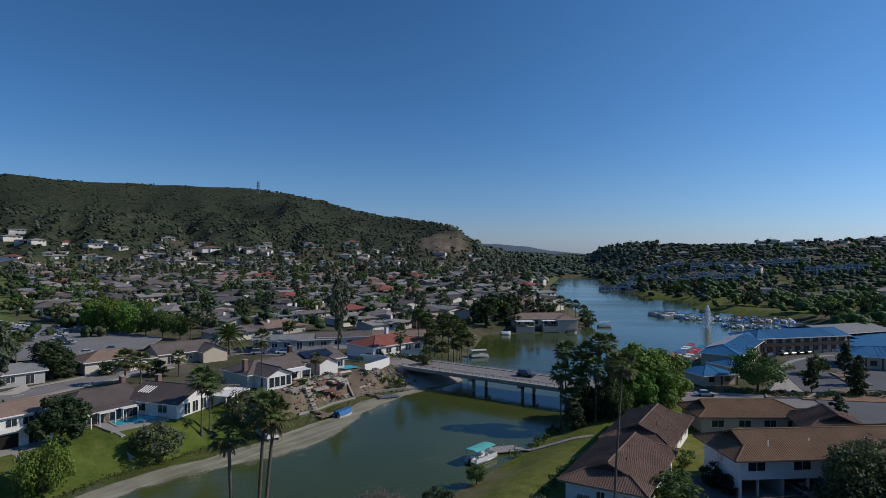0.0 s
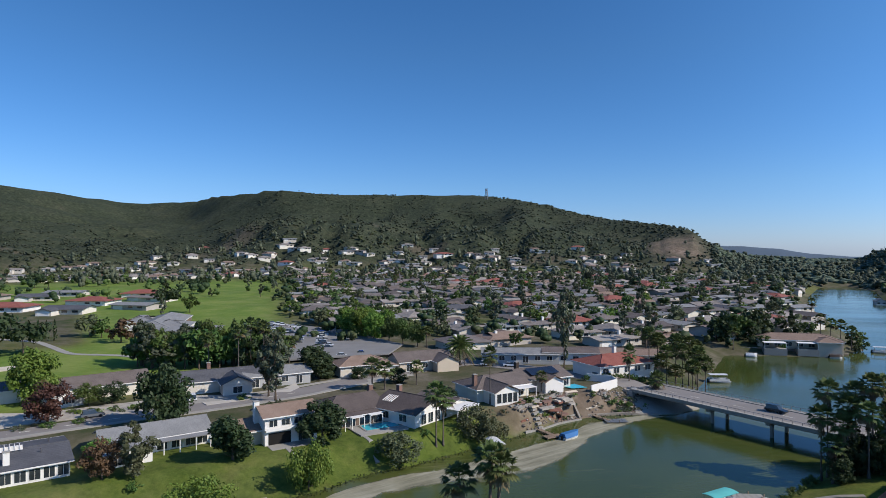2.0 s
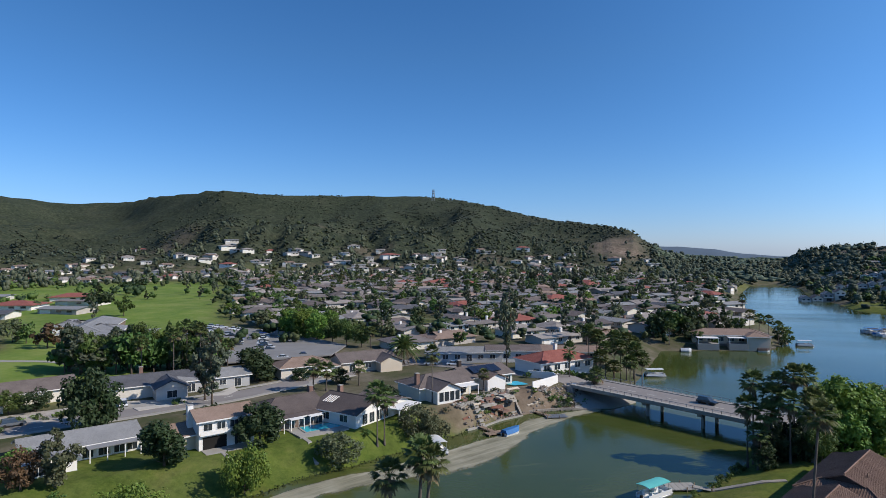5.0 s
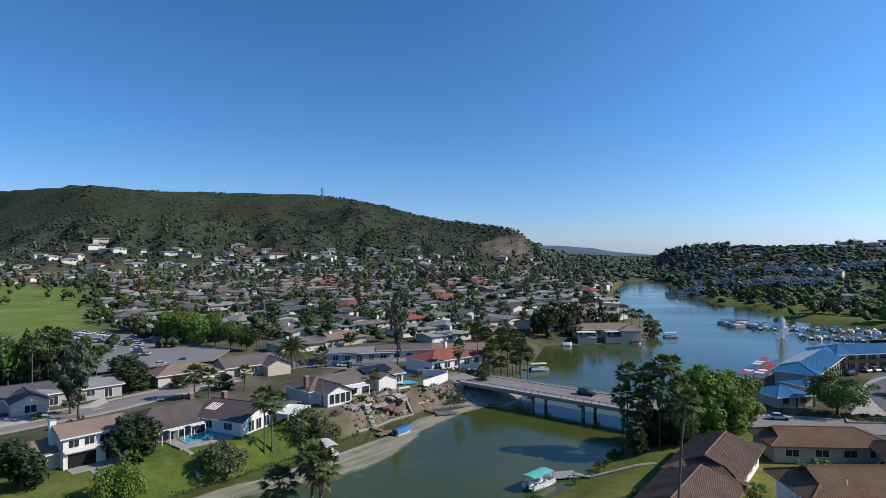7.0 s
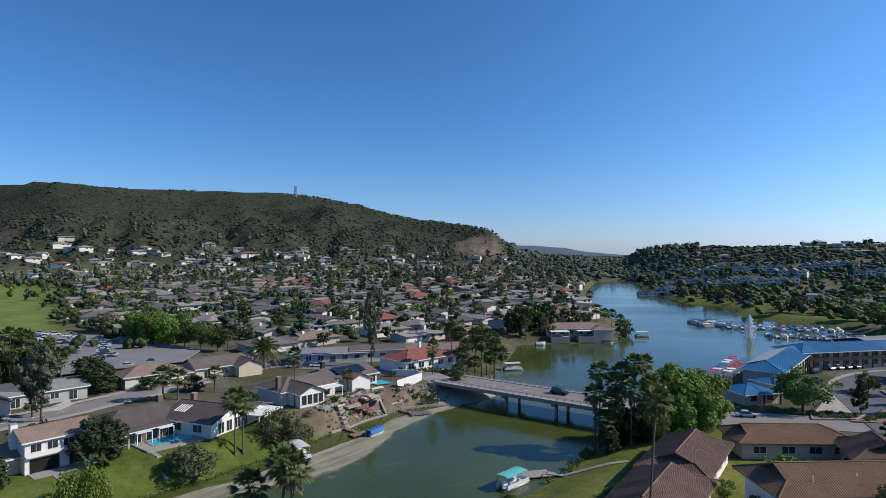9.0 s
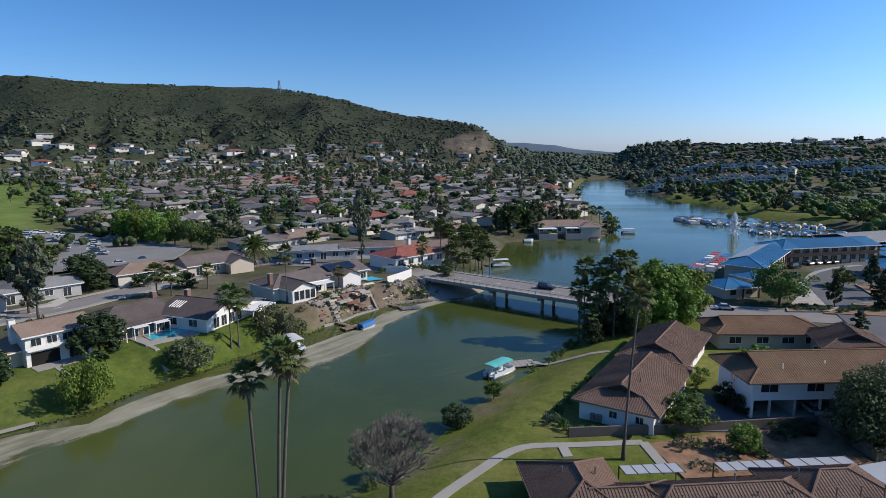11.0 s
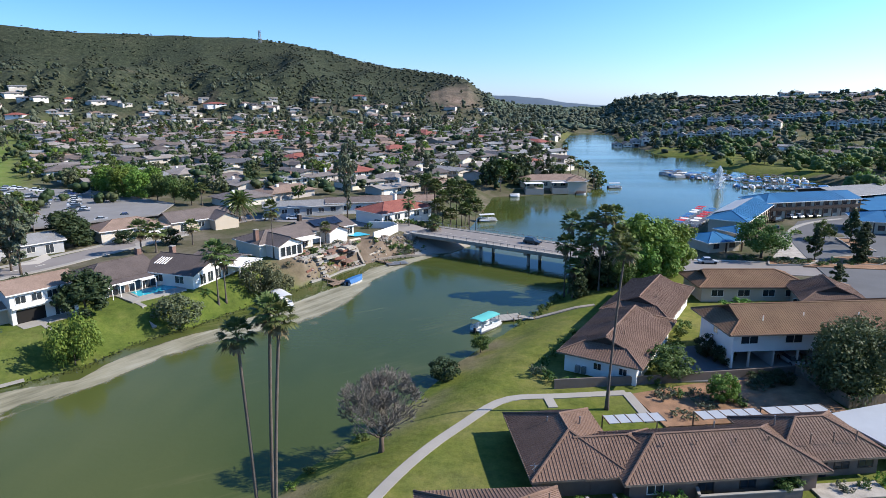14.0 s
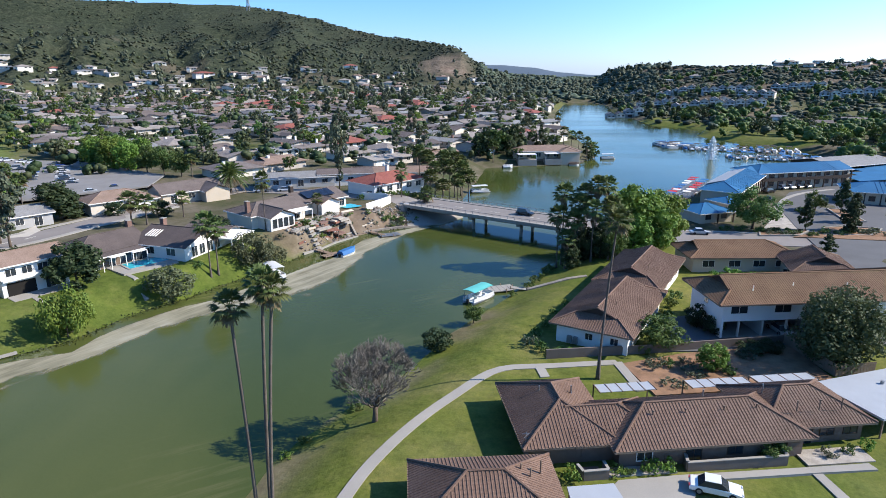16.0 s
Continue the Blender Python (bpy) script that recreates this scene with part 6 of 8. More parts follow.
# white gabled house
h5, w5 = lake_house("white gable-fronted house with dark shingle roof", -58.4, 120.8, -16.0, [(0, 0, 12.5, 12.4, 2.6, 2.3, "shingle_umber", 0, 0, 0, "white"), (1.0, 8.6, 10, 6, 2.5, 0.9, "shingle_brown", 0, 0, 0, "white")], 4.4)
for y in (-3.4, -1.2, 1.2, 3.4):
    window_on(w5[0], 6.25, y, 0.2, 1.5, 2.0, 90, "white", 1)
window_on(w5[0], 3, -6.2, 0.8, 2.0, 1.4)
window_on(w5[0], -2, -6.2, 0.8, 2.0, 1.4)
part("patio_roof", Shape().box(6.9, 10.5, 2.6, 10.5, 2.3, 2.42), "white", h5, "white flat patio cover")
for x, y in ((10.3, 2.8), (10.3, 6.4), (10.3, 10.3)):
    part("post", Shape().box(x - 0.08, x + 0.08, y - 0.08, y + 0.08, -0.8, 2.3), "white", h5)
for k in range(5):
    part("skylight_bar", Shape().bar((-4.9 + k * 0.6, -4.0, 3.62), (-4.9 + k * 0.6, -1.6, 4.40), 0.16, 0.15), "white", h5)
chimney(h5, -4.8, 1.2, 2.6, 6.0)

# grey-roofed house with a sun room
h6, w6 = lake_house("grey-roofed house with a white glazed sun room", -47.5, 144.8, 52.0, [(0, 1.0, 15, 10, 2.8, 2.0, "shingle_brown", 1, 0, 0, "cream"), (-2.5, -5.0, 8, 6.5, 2.8, 1.7, "shingle_brown", 0, 0, 90, "white")], 5.0)
for x in (-4.7, -3.2, -1.7, -0.2):
    window_on(w6[1], x, -9.0, 0.3, 1.2, 2.1, 0, "white", 0)
for y in (-7.5, -5.5):
    window_on(w6[1], 0.75, y, 0.3, 1.4, 2.1, 90, "white", 0)
for x in (2.5, 5):
    window_on(w6[0], x, -4.0, 0.2, 1.8, 2.1, 0, "white", 1)
part("pergola", Shape().box(1.6, 7.4, -7.5, -4.2, 2.5, 2.62), "white", h6, "white timber pergola")
for x in (1.8, 4.5, 7.2):
    part("post", Shape().box(x - 0.08, x + 0.08, -7.4, -7.25, -0.8, 2.5), "white", h6)
chimney(h6, -6.6, -1.5, 2.6, 5.8)

h7, w7 = lake_house("tan-roofed house with rooftop solar panels", -40.8, 159.6, 50.0, [(0, 0, 14, 11, 2.8, 1.9, "shingle_brown", 0, 0, 0, "cream"), (-1.0, -6.3, 6, 5.5, 2.8, 1.5, "shingle_tan", 0, 0, 90, "white")], 5.0)
for x in (-2.5, -1.0, 0.5):
    window_on(w7[1], x, -9.05, 0.3, 1.1, 2.0, 0, "white", 1)
for x in (3.4, 5.6):
    window_on(w7[0], x, -5.5, 0.5, 1.6, 1.7, 0, "white", 1)
for k in range(5):
    x = -4.5 + k * 1.75
    part("solar_panel", Shape().prism([(x, -4.6, 3.78), (x + 1.65, -4.6, 3.78), (x + 1.65, -1.2, 4.86), (x, -1.2, 4.86)], 0.06), "solar", h7, "dark rooftop solar panel")
chimney(h7, -5.6, 0.8, 2.6, 6.3, "darkwood")
pool = thing("swimming_pool", pose(0, 0, max(at(-34.0, 160.3), at(-31.4, 158.9), at(-27.8, 161.5), at(-31.6, 164.4))), "small turquoise pool behind a white wall", "swimming pool")
part("water", Shape().prism([(-34.0, 160.3, 0.3), (-31.4, 158.9, 0.3), (-27.8, 161.5, 0.3), (-31.6, 164.4, 0.3)], 0.1), "pool", pool)
block_wall("white_wall", [(-26.2, 158.2), (-21.2, 169.0), (-23.0, 172.5), (-30, 173)], 2.0, "white", "tall white painted garden wall", False)

h8, w8 = lake_house("white house with a red tile hip roof by the bridge", -24.5, 187.0, 49.0, [(0, 0, 20, 12, 3.0, 2.2, "red_roof", 1, 1, 0, "white")], 5.0)
for k in range(5):
    window_on(w8[0], -8 + k * 3.9, -6.0, 0.8, 2.0, 1.5, 0, "white", 1)
window_on(w8[0], 10, -2, 0.8, 1.8, 1.4, 90)
chimney(h8, 3, 3, 3, 6.6, "white")
for k in range(9):
    plant("shrub", -30 + k * 2.0, 173.0 + k * 1.45, 1.6, 1.3, False, "hedge by the red-roofed house")


# ---- terraced garden with steps, deck and ramp on the bank ----
def low_wall(name, pts, h, w, mat, label, cat="wall"):
    """A low wall that keeps to the ground along pts."""
    s = Shape()
    for a, b in zip(pts, pts[1:]):
        n = max(1, int(math.hypot(b[0] - a[0], b[1] - a[1]) / 1.5))
        for k in range(n):
            p, q = [(a[0] + (b[0] - a[0]) * t, a[1] + (b[1] - a[1]) * t) for t in (k / n, (k + 1) / n)]
            s.bar((*p, at(*p) + h - 0.6), (*q, at(*q) + h - 0.6), w, 1.2)
    return solid(name, s, mat, label, cat)


low_wall("lake_wall", [(-36.4, 132.6), (-33.4, 137.4), (-31.3, 142.5), (-27.0, 148.9)], 0.45, 0.45, "concrete", "low pale concrete wall along the waterline")
low_wall("lake_wall", [(-26.0, 151.9), (-22.6, 154.6), (-19.3, 156.6), (-14.2, 158.6), (-9.6, 160.8)], 0.5, 0.5, "rock", "curved low stone wall below the bridge bank")
low_wall("terrace_wall", [(-38.9, 136.6), (-36.6, 140.2), (-35.2, 143.0)], 0.35, 0.3, "concrete", "pale low wall between garden terraces")
low_wall("terrace_wall", [(-34.2, 146.4), (-32.0, 149.4), (-30.0, 151.6)], 0.4, 0.3, "rock", "low stone wall between garden terraces")
low_wall("terrace_wall", [(-45.4, 142.6), (-41.2, 142.8), (-38.2, 145.0)], 0.35, 0.3, "concrete", "pale low wall between garden terraces")
low_wall("terrace_wall", [(-43.4, 138.2), (-40.8, 140.6), (-38.4, 142.2)], 0.3, 0.3, "brick", "low reddish brick wall between garden terraces")
low_wall("terrace_wall", [(-37.8, 147.2), (-35.4, 150.6), (-33.2, 153.0)], 0.4, 0.3, "concrete", "pale low wall between garden terraces")
low_wall("terrace_wall", [(-27.6, 149.8), (-29.2, 151.6), (-31.8, 153.6)], 0.35, 0.5, "rock", "rough stone wall beside the ramp")
for a, b, w, m in (((-41.2, 138.0), (-38.2, 142.0), 1.5, "brick"), ((-43.8, 141.0), (-39.6, 143.8), 1.2, "concrete"), ((-36.8, 146.2), (-33.6, 150.0), 1.3, "concrete"), ((-39.4, 136.0), (-36.4, 139.6), 1.1, "concrete"), ((-34.8, 139.8), (-32.6, 143.2), 1.4, "gravel")):
    u = Vector((b[0] - a[0], b[1] - a[1], 0)).normalized().cross(Vector((0, 0, 1))) * w / 2
    pad("terrace_paving", [(a[0] + u.x, a[1] + u.y), (b[0] + u.x, b[1] + u.y), (b[0] - u.x, b[1] - u.y), (a[0] - u.x, a[1] - u.y)], m, "weathered pinkish paving on a garden terrace", 0.12, "paving")
for k in range(10):
    x, y = -37.2 + 0.47 * k, 139.2 - 0.33 * k
    z = at(x, y) + 0.2
    solid("garden_step", Shape().prism([(x - 0.35, y - 0.75, z), (x + 0.3, y - 1.0, z), (x + 0.9, y + 0.3, z), (x + 0.25, y + 0.6, z)], 0.5), "concrete", "pale concrete garden step on the bank", "step")
deck = thing("garden_deck", pose(-33.6, 144.0, at(-33.6, 144.0) - 1.05, 0, 0, 22), "red-brown timber deck on the bank", "deck")
for k in range(11):
    part("board", Shape().box(-2.9, 2.9, -1.65 + k * 0.3, -1.38 + k * 0.3, 1.75, 1.83), "redwood", deck)
for x in (-2.6, 2.6):
    for y in (-1.5, 1.5):
        part("post", Shape().box(x - 0.08, x + 0.08, y - 0.08, y + 0.08, -1.2, 1.75), "wood", deck)
ramp_pts = [(-32.1, 154.6), (-29.9, 157.4), (-24.1, 154.7), (-26.4, 152.8)]
solid("boat_ramp", Shape().prism([(x, y, max(at(x, y) + 0.3, 0.5)) for x, y in ramp_pts], 1.5), "beige", "smooth pale concrete ramp on the bank", "ramp")
for x, y, h, r in ((-39.6, 138.4, 0.9, 1.0), (-37.4, 140.2, 1.1, 1.1), (-34.2, 150.8, 1.2, 1.2), (-33.0, 147.8, 0.8, 0.9), (-30.2, 152.4, 1.0, 1.0), (-36.0, 145.0, 0.9, 1.1), (-22.6, 158.6, 1.0, 1.2), (-20.2, 157.6, 0.8, 1.0), (-17.4, 161.2, 1.1, 1.3), (-41.4, 133.6, 1.0, 1.0)):
    plant(("grey_shrub", "shrub")[int(h * 10) % 2], x, y, h, r, True, "terrace shrubs")
ribbon("bank_edging", [(-65.2, 80.8), (-67.6, 78.2), (-72, 73.4), (-84, 59.5)], 0.6, "concrete", "low pale concrete lake edging", 0.35, "edging")
rocks = Shape()
rr = random.Random(5)
for _ in range(900):
    t = rr.random()
    x, y = -36 + 19 * t + rr.uniform(-2, 2), 136 + 24 * t + rr.uniform(-2, 3)
    d = from_shore([x], [y])[0]
    if 0.1 < d < 6 and rr.random() < (1.0 if d < 1.6 else 0.3):
        q = rr.uniform(0.10, 0.32)
        rocks.blob((x, y, at(x, y) + q * 0.2), q, q * rr.uniform(0.7, 1.2), q * 0.7, 0.25, rr, 6, 4)
solid("bank_rocks", rocks, "block", "scattered dark field stones along the bank", "rocks", "stuff")
for n in range(70):
    t = rr.random()
    x, y = -38 + 24 * t + rr.uniform(-3.5, 2), 136 + 25 * t + rr.uniform(-2, 5)
    if 1.0 < from_shore([x], [y])[0] < 9:
        plant(("grey_shrub", "shrub", "bright_shrub", "grey_shrub")[n % 4], x, y, rr.uniform(0.4, 1.1), rr.uniform(0.4, 1.0), n % 3 == 0, "terrace shrubs")
tr_rng = random.Random(31)
mats = ("brick", "concrete", "rock", "redwood", "block", "concrete")
for k, d in enumerate((1.6, 2.9, 4.3, 5.8, 7.4)):
    t = 0.02 + 0.03 * k
    while t < 0.95:
        ln = tr_rng.uniform(0.10, 0.26)
        p = [(-36.6 + 9.4 * q - 0.86 * (d + w), 133.4 + 16.6 * q + 0.5 * (d + w)) for q, w in ((t, 0), (min(0.98, t + ln), tr_rng.uniform(-0.4, 0.6)))]
        m = mats[tr_rng.randrange(6)]
        low_wall("terrace_wall", p, tr_rng.uniform(0.3, 0.55), tr_rng.uniform(0.25, 0.4), m, "low weathered wall between garden terraces")
        t += ln + tr_rng.uniform(0.03, 0.10)
for k in range(30):
    t, d = tr_rng.uniform(0.04, 0.96), tr_rng.uniform(1.6, 8.4)
    x, y, a, b = -36.6 + 9.4 * t - 0.86 * d, 133.4 + 16.6 * t + 0.5 * d, tr_rng.uniform(0.6, 1.5), tr_rng.uniform(0.5, 1.1)
    c, q = math.cos(1.05), math.sin(1.05)
    pad("terrace_paving", [(x + u * a * c - v * b * q, y + u * a * q + v * b * c) for u, v in ((-1, -1), (1, -1), (1, 1), (-1, 1))], ("brick", "concrete", "gravel", "beige", "redwood")[k % 5], "small weathered paving on a garden terrace", 0.10, "paving")
stones = [Shape().blob((0, 0, 0.1), 0.5, 0.42, 0.36, 0.25, tr_rng, 7, 5).mesh("boulder", ("rock", "concrete", "block")[k]) for k in range(3)]
for k in range(70):
    t, d = tr_rng.random(), tr_rng.uniform(0.6, 8.5)
    x, y = (-36.6 + 9.4 * t - 0.86 * d, 133.4 + 16.6 * t + 0.5 * d) if k % 2 else (-25 + 12.5 * t + tr_rng.uniform(-1, 1) - 0.4 * d, 155 + 6.5 * t + 0.85 * d)
    ob = new("boulder", stones[k % 3])
    ob.matrix_basis = Matrix.LocRotScale((x, y, at(x, y)), Euler((0, 0, k * 1.3)), [tr_rng.uniform(0.5, 1.4)] * 3)
    tagged(ob, "rough pale boulder on the garden slope", "boulder", "boulders on the bank")
pebbles = Shape()
for _ in range(420):
    x, y = tr_rng.uniform(-27, -12), tr_rng.uniform(154, 171)
    d = from_shore([x], [y])[0]
    if 1.0 < d < 11:
        q = tr_rng.uniform(0.12, 0.4)
        pebbles.blob((x, y, at(x, y) + q * 0.2), q, q * tr_rng.uniform(0.7, 1.3), q * 0.6, 0.25, tr_rng, 6, 4)
solid("slope_rocks", pebbles, "rock", "loose pale stones on the slope below the bridge road", "rocks", "stuff")
# reeds and weeds along the lawn's edge
reeds = Shape()
for k in range(800):
    t = tr_rng.random() * 10
    i = min(9, int(t))
    a, b = NEAR_LEFT[5 + i], NEAR_LEFT[6 + i]
    x, y = a[0] + (b[0] - a[0]) * (t - i) + tr_rng.gauss(0.4, 0.5), a[1] + (b[1] - a[1]) * (t - i) + tr_rng.gauss(-0.25, 0.4)
    z, hh, w = max(at(x, y), -0.1), tr_rng.uniform(0.12, 0.42), tr_rng.uniform(0.08, 0.2)
    c, q = math.cos(k), math.sin(k)
    reeds.poly((x - w * c, y - w * q, z), (x + w * c, y + w * q, z), (x + 0.3 * q, y - 0.3 * c, z + hh))
solid("reeds", reeds, "leaf_dark", "dark reeds and weeds along the lawn edge", "reeds", "stuff")
# docks and boats
dock("jetty", [(-34.0, 135.6), (-30.6, 133.0)], 1.1, 0.45, "wood", "narrow timber gangway to a floating dock")
dock("floating_dock", [(-31.5, 130.5), (-28.6, 133.6)], 2.2, 0.4, "wood", "small dark floating dock")
covered_boat(-26.6, 133.4, 60, "bluecloth")
dock("jetty", [(-24.5, 152.5), (-20.5, 149.6)], 1.0, 0.4, "wood", "narrow timber gangway to a low float")
dock("floating_dock", [(-21.5, 149.0), (-16.8, 151.2)], 3.0, 0.35, "metal", "low grey floating dock with gear")
pontoon_boat(-38.2, 117.2, -50, "gel", "white pontoon boat with a hard white top", 6.4)
pontoon_boat(2.5, 106.2, 52, "teal", "white pontoon boat with a teal canvas canopy")
dock("swim_dock", [(4.2, 110.4), (9.0, 112.0)], 3.2, 0.4, "concrete", "pale grey boat dock beside the lawn")
dock("jetty", [(8.6, 111.4), (12.6, 110.2)], 1.3, 0.55, "concrete", "narrow gangway between dock and lawn")
ribbon("stone_edging", [(11.5, 110.3), (15, 110.2), (19, 111), (22.5, 111.6)], 0.9, "rock", "line of pale stones along a lawn path", 0.2, "edging")
pontoon_boat(65, 292, 10, "gel", "white pontoon boat out on the lake")
covered_boat(17, 263, 5, "gel", "white boat moored under the trees", 4.0)
pontoon_boat(4.5, 208, 20, "gel", "white pontoon boat moored near the bridge")


# ---- trees and shrubs by name and place ----
def grow(rows, near=True, group=""):
    for kind, x, y, h, r in rows:
        plant(kind, x, y, h, r, near, group)


fan_palm(16.6, 71.3, 21.2, 2.1, (1.0, 0.3), label="tall fan palm with a thin dark trunk by the path")
fan_palm(-15.7, 42.8, 23.2, 1.65, (0.8, 0.3), label="tall slender fan palm on the lake bank")
fan_palm(-15.4, 42.4, 22.7, 1.6, (1.35, 0.2), label="tall slender fan palm on the lake bank")
fan_palm(-16.7, 42.7, 21.6, 1.65, (-0.7, 0.1), label="tall leaning fan palm on the lake bank")


def dead_tree(x, y, h, spread):
    ob = thing("bare_tree", pose(x, y, at(x, y) - 0.1) @ Matrix.Diagonal((0.82, 0.82, 1.04, 1)), "leafless grey tree with dense fine twigs", "tree")
    rng = random.Random(3)
    trunk, twigs = Shape(), Shape()
    trunk.tube([(0, 0, -0.3), (0.15, 0, 1.0), (0.1, 0.1, 2.2)], [0.5, 0.34, 0.3], 9)

    def grow_limb(p, way, ln, r, level):
        e = p + way * ln
        m = (p + e) / 2 + Vector((rng.uniform(-1, 1), rng.uniform(-1, 1), rng.uniform(-0.3, 0.6))) * ln * 0.1
        s = trunk if level < 3 else twigs
        s.tube([tuple(p), tuple(m), tuple(e)], [r, r * 0.8, r * 0.6], 6 if level < 2 else 4 if level < 3 else 3, False)
        if level >= 7:
            return
        for _ in range(3 if level < 7 else 2):
            w = (way + Vector((rng.uniform(-1, 1), rng.uniform(-1, 1), rng.uniform(-0.3, 0.75))) * 0.9).normalized()
            grow_limb(p + way * ln * rng.uniform(0.7, 1), w, ln * rng.uniform(0.64, 0.82), max(r * 0.56, 0.034), level + 1)

    for k in range(5):
        a = k * 1.26 + 0.3
        grow_limb(Vector((0.1, 0.1, 1.9)), Vector((math.cos(a) * 0.75, math.sin(a) * 0.75, 1.0)).normalized(), h * 0.25, 0.17, 1)
    for k in range(7):
        a = k * 0.9 + 0.8
        grow_limb(Vector((0.1, 0.05, 1.3 + 0.12 * k)), Vector((math.cos(a), math.sin(a), 0.42 + 0.05 * k)).normalized(), h * 0.21, 0.12, 2)
    part("trunk", trunk, "bark", ob, "", True)
    part("twig_canopy", twigs, "twig", ob, "dense web of grey twigs")
    return ob


dead_tree(-10.0, 61.7, 10.5, 4.5)

grow([("dark_tree", -4.0, 84.2, 3.4, 2.1), ("broadleaf_tree", 1.3, 94.4, 3.2, 1.5), ("shrub", -13.3, 66.8, 1.2, 1.0), ("shrub", -17.6, 60.2, 0.9, 0.9), ("bright_shrub", -18.8, 57.2, 0.8, 0.8),
      ("shrub", 8.6, 107.4, 1.1, 0.9), ("shrub", 12.0, 111.6, 1.3, 1.0), ("shrub", 13.2, 114.9, 1.4, 1.2), ("shrub", 14.6, 117.6, 1.3, 1.2), ("shrub", 16.0, 120.4, 1.5, 1.2), ("shrub", 17.4, 122.6, 1.5, 1.3)], True, "shore shrubs")
# the grove at the bridge's eastern end
for x, y, h, s in ((20.0, 126.6, 16.6, 2.7), (24.4, 127.6, 15.2, 2.6), (26.6, 126.0, 16.2, 2.6), (29.0, 128.4, 15.6, 2.5), (18.7, 124.4, 12.6, 2.6), (21.6, 122.4, 10.6, 2.5), (25.2, 122.2, 12.0, 2.5), (28.8, 122.8, 12.4, 2.5), (22.8, 124.6, 13.6, 2.5), (20.0, 121.6, 7.6, 2.3)):
    fan_palm(x, y, h, s, group="palms by the bridge", label="fan palm in a dense grove by the bridge", full=1.2)
grow([("dark_tree", 23.6, 125.0, 7.0, 3.0), ("dark_tree", 27.4, 124.0, 6.6, 2.9), ("dark_tree", 21.0, 120.6, 4.4, 2.2), ("dark_tree", 25.4, 129.0, 8.0, 3.2), ("dark_tree", 22.4, 126.0, 6.0, 2.6), ("broadleaf_tree", 30.2, 122.6, 6.5, 2.6), ("bright_tree", 31.6, 128.0, 11.4, 3.9), ("bright_tree", 34.6, 126.0, 8.5, 3.6),
      ("bright_tree", 36.4, 131.6, 13.2, 5.8), ("bright_tree", 42.4, 133.6, 11.8, 5.0), ("bright_tree", 39.6, 128.6, 10.0, 4.4), ("bright_tree", 33.4, 132.6, 11.8, 4.2)], True, "grove by the bridge")
grow([("broadleaf_tree", 69.4, 150.0, 9.8, 6.0), ("conifer", 80.9, 148.0, 8.4, 2.3), ("conifer", 91.4, 148.6, 8.2, 2.8), ("conifer", 90.2, 145.4, 6.4, 2.4), ("conifer", 75.5, 128.4, 4.6, 2.2), ("conifer", 97.5, 157.0, 8.0, 2.6), ("conifer", 99.8, 167.0, 9.5, 2.8),
      ("broadleaf_tree", 95.0, 170.5, 5.5, 2.8), ("shrub", 84.0, 145.5, 1.6, 1.6), ("shrub", 87.0, 144.2, 1.3, 1.5), ("grey_shrub", 94.2, 144.8, 1.4, 1.5), ("grey_shrub", 97.4, 143.4, 1.2, 1.4), ("shrub", 80.0, 143.0, 1.4, 1.5),
      ("shrub", 62.0, 147.8, 1.2, 1.4), ("shrub", 65.5, 147.6, 1.4, 1.6), ("shrub", 69.5, 147.3, 1.3, 1.8), ("shrub", 73.5, 147.0, 1.2, 1.6), ("bright_shrub", 91.2, 178.0, 1.5, 1.8), ("shrub", 90.0, 168.0, 1.8, 2.0)], True, "marina planting")
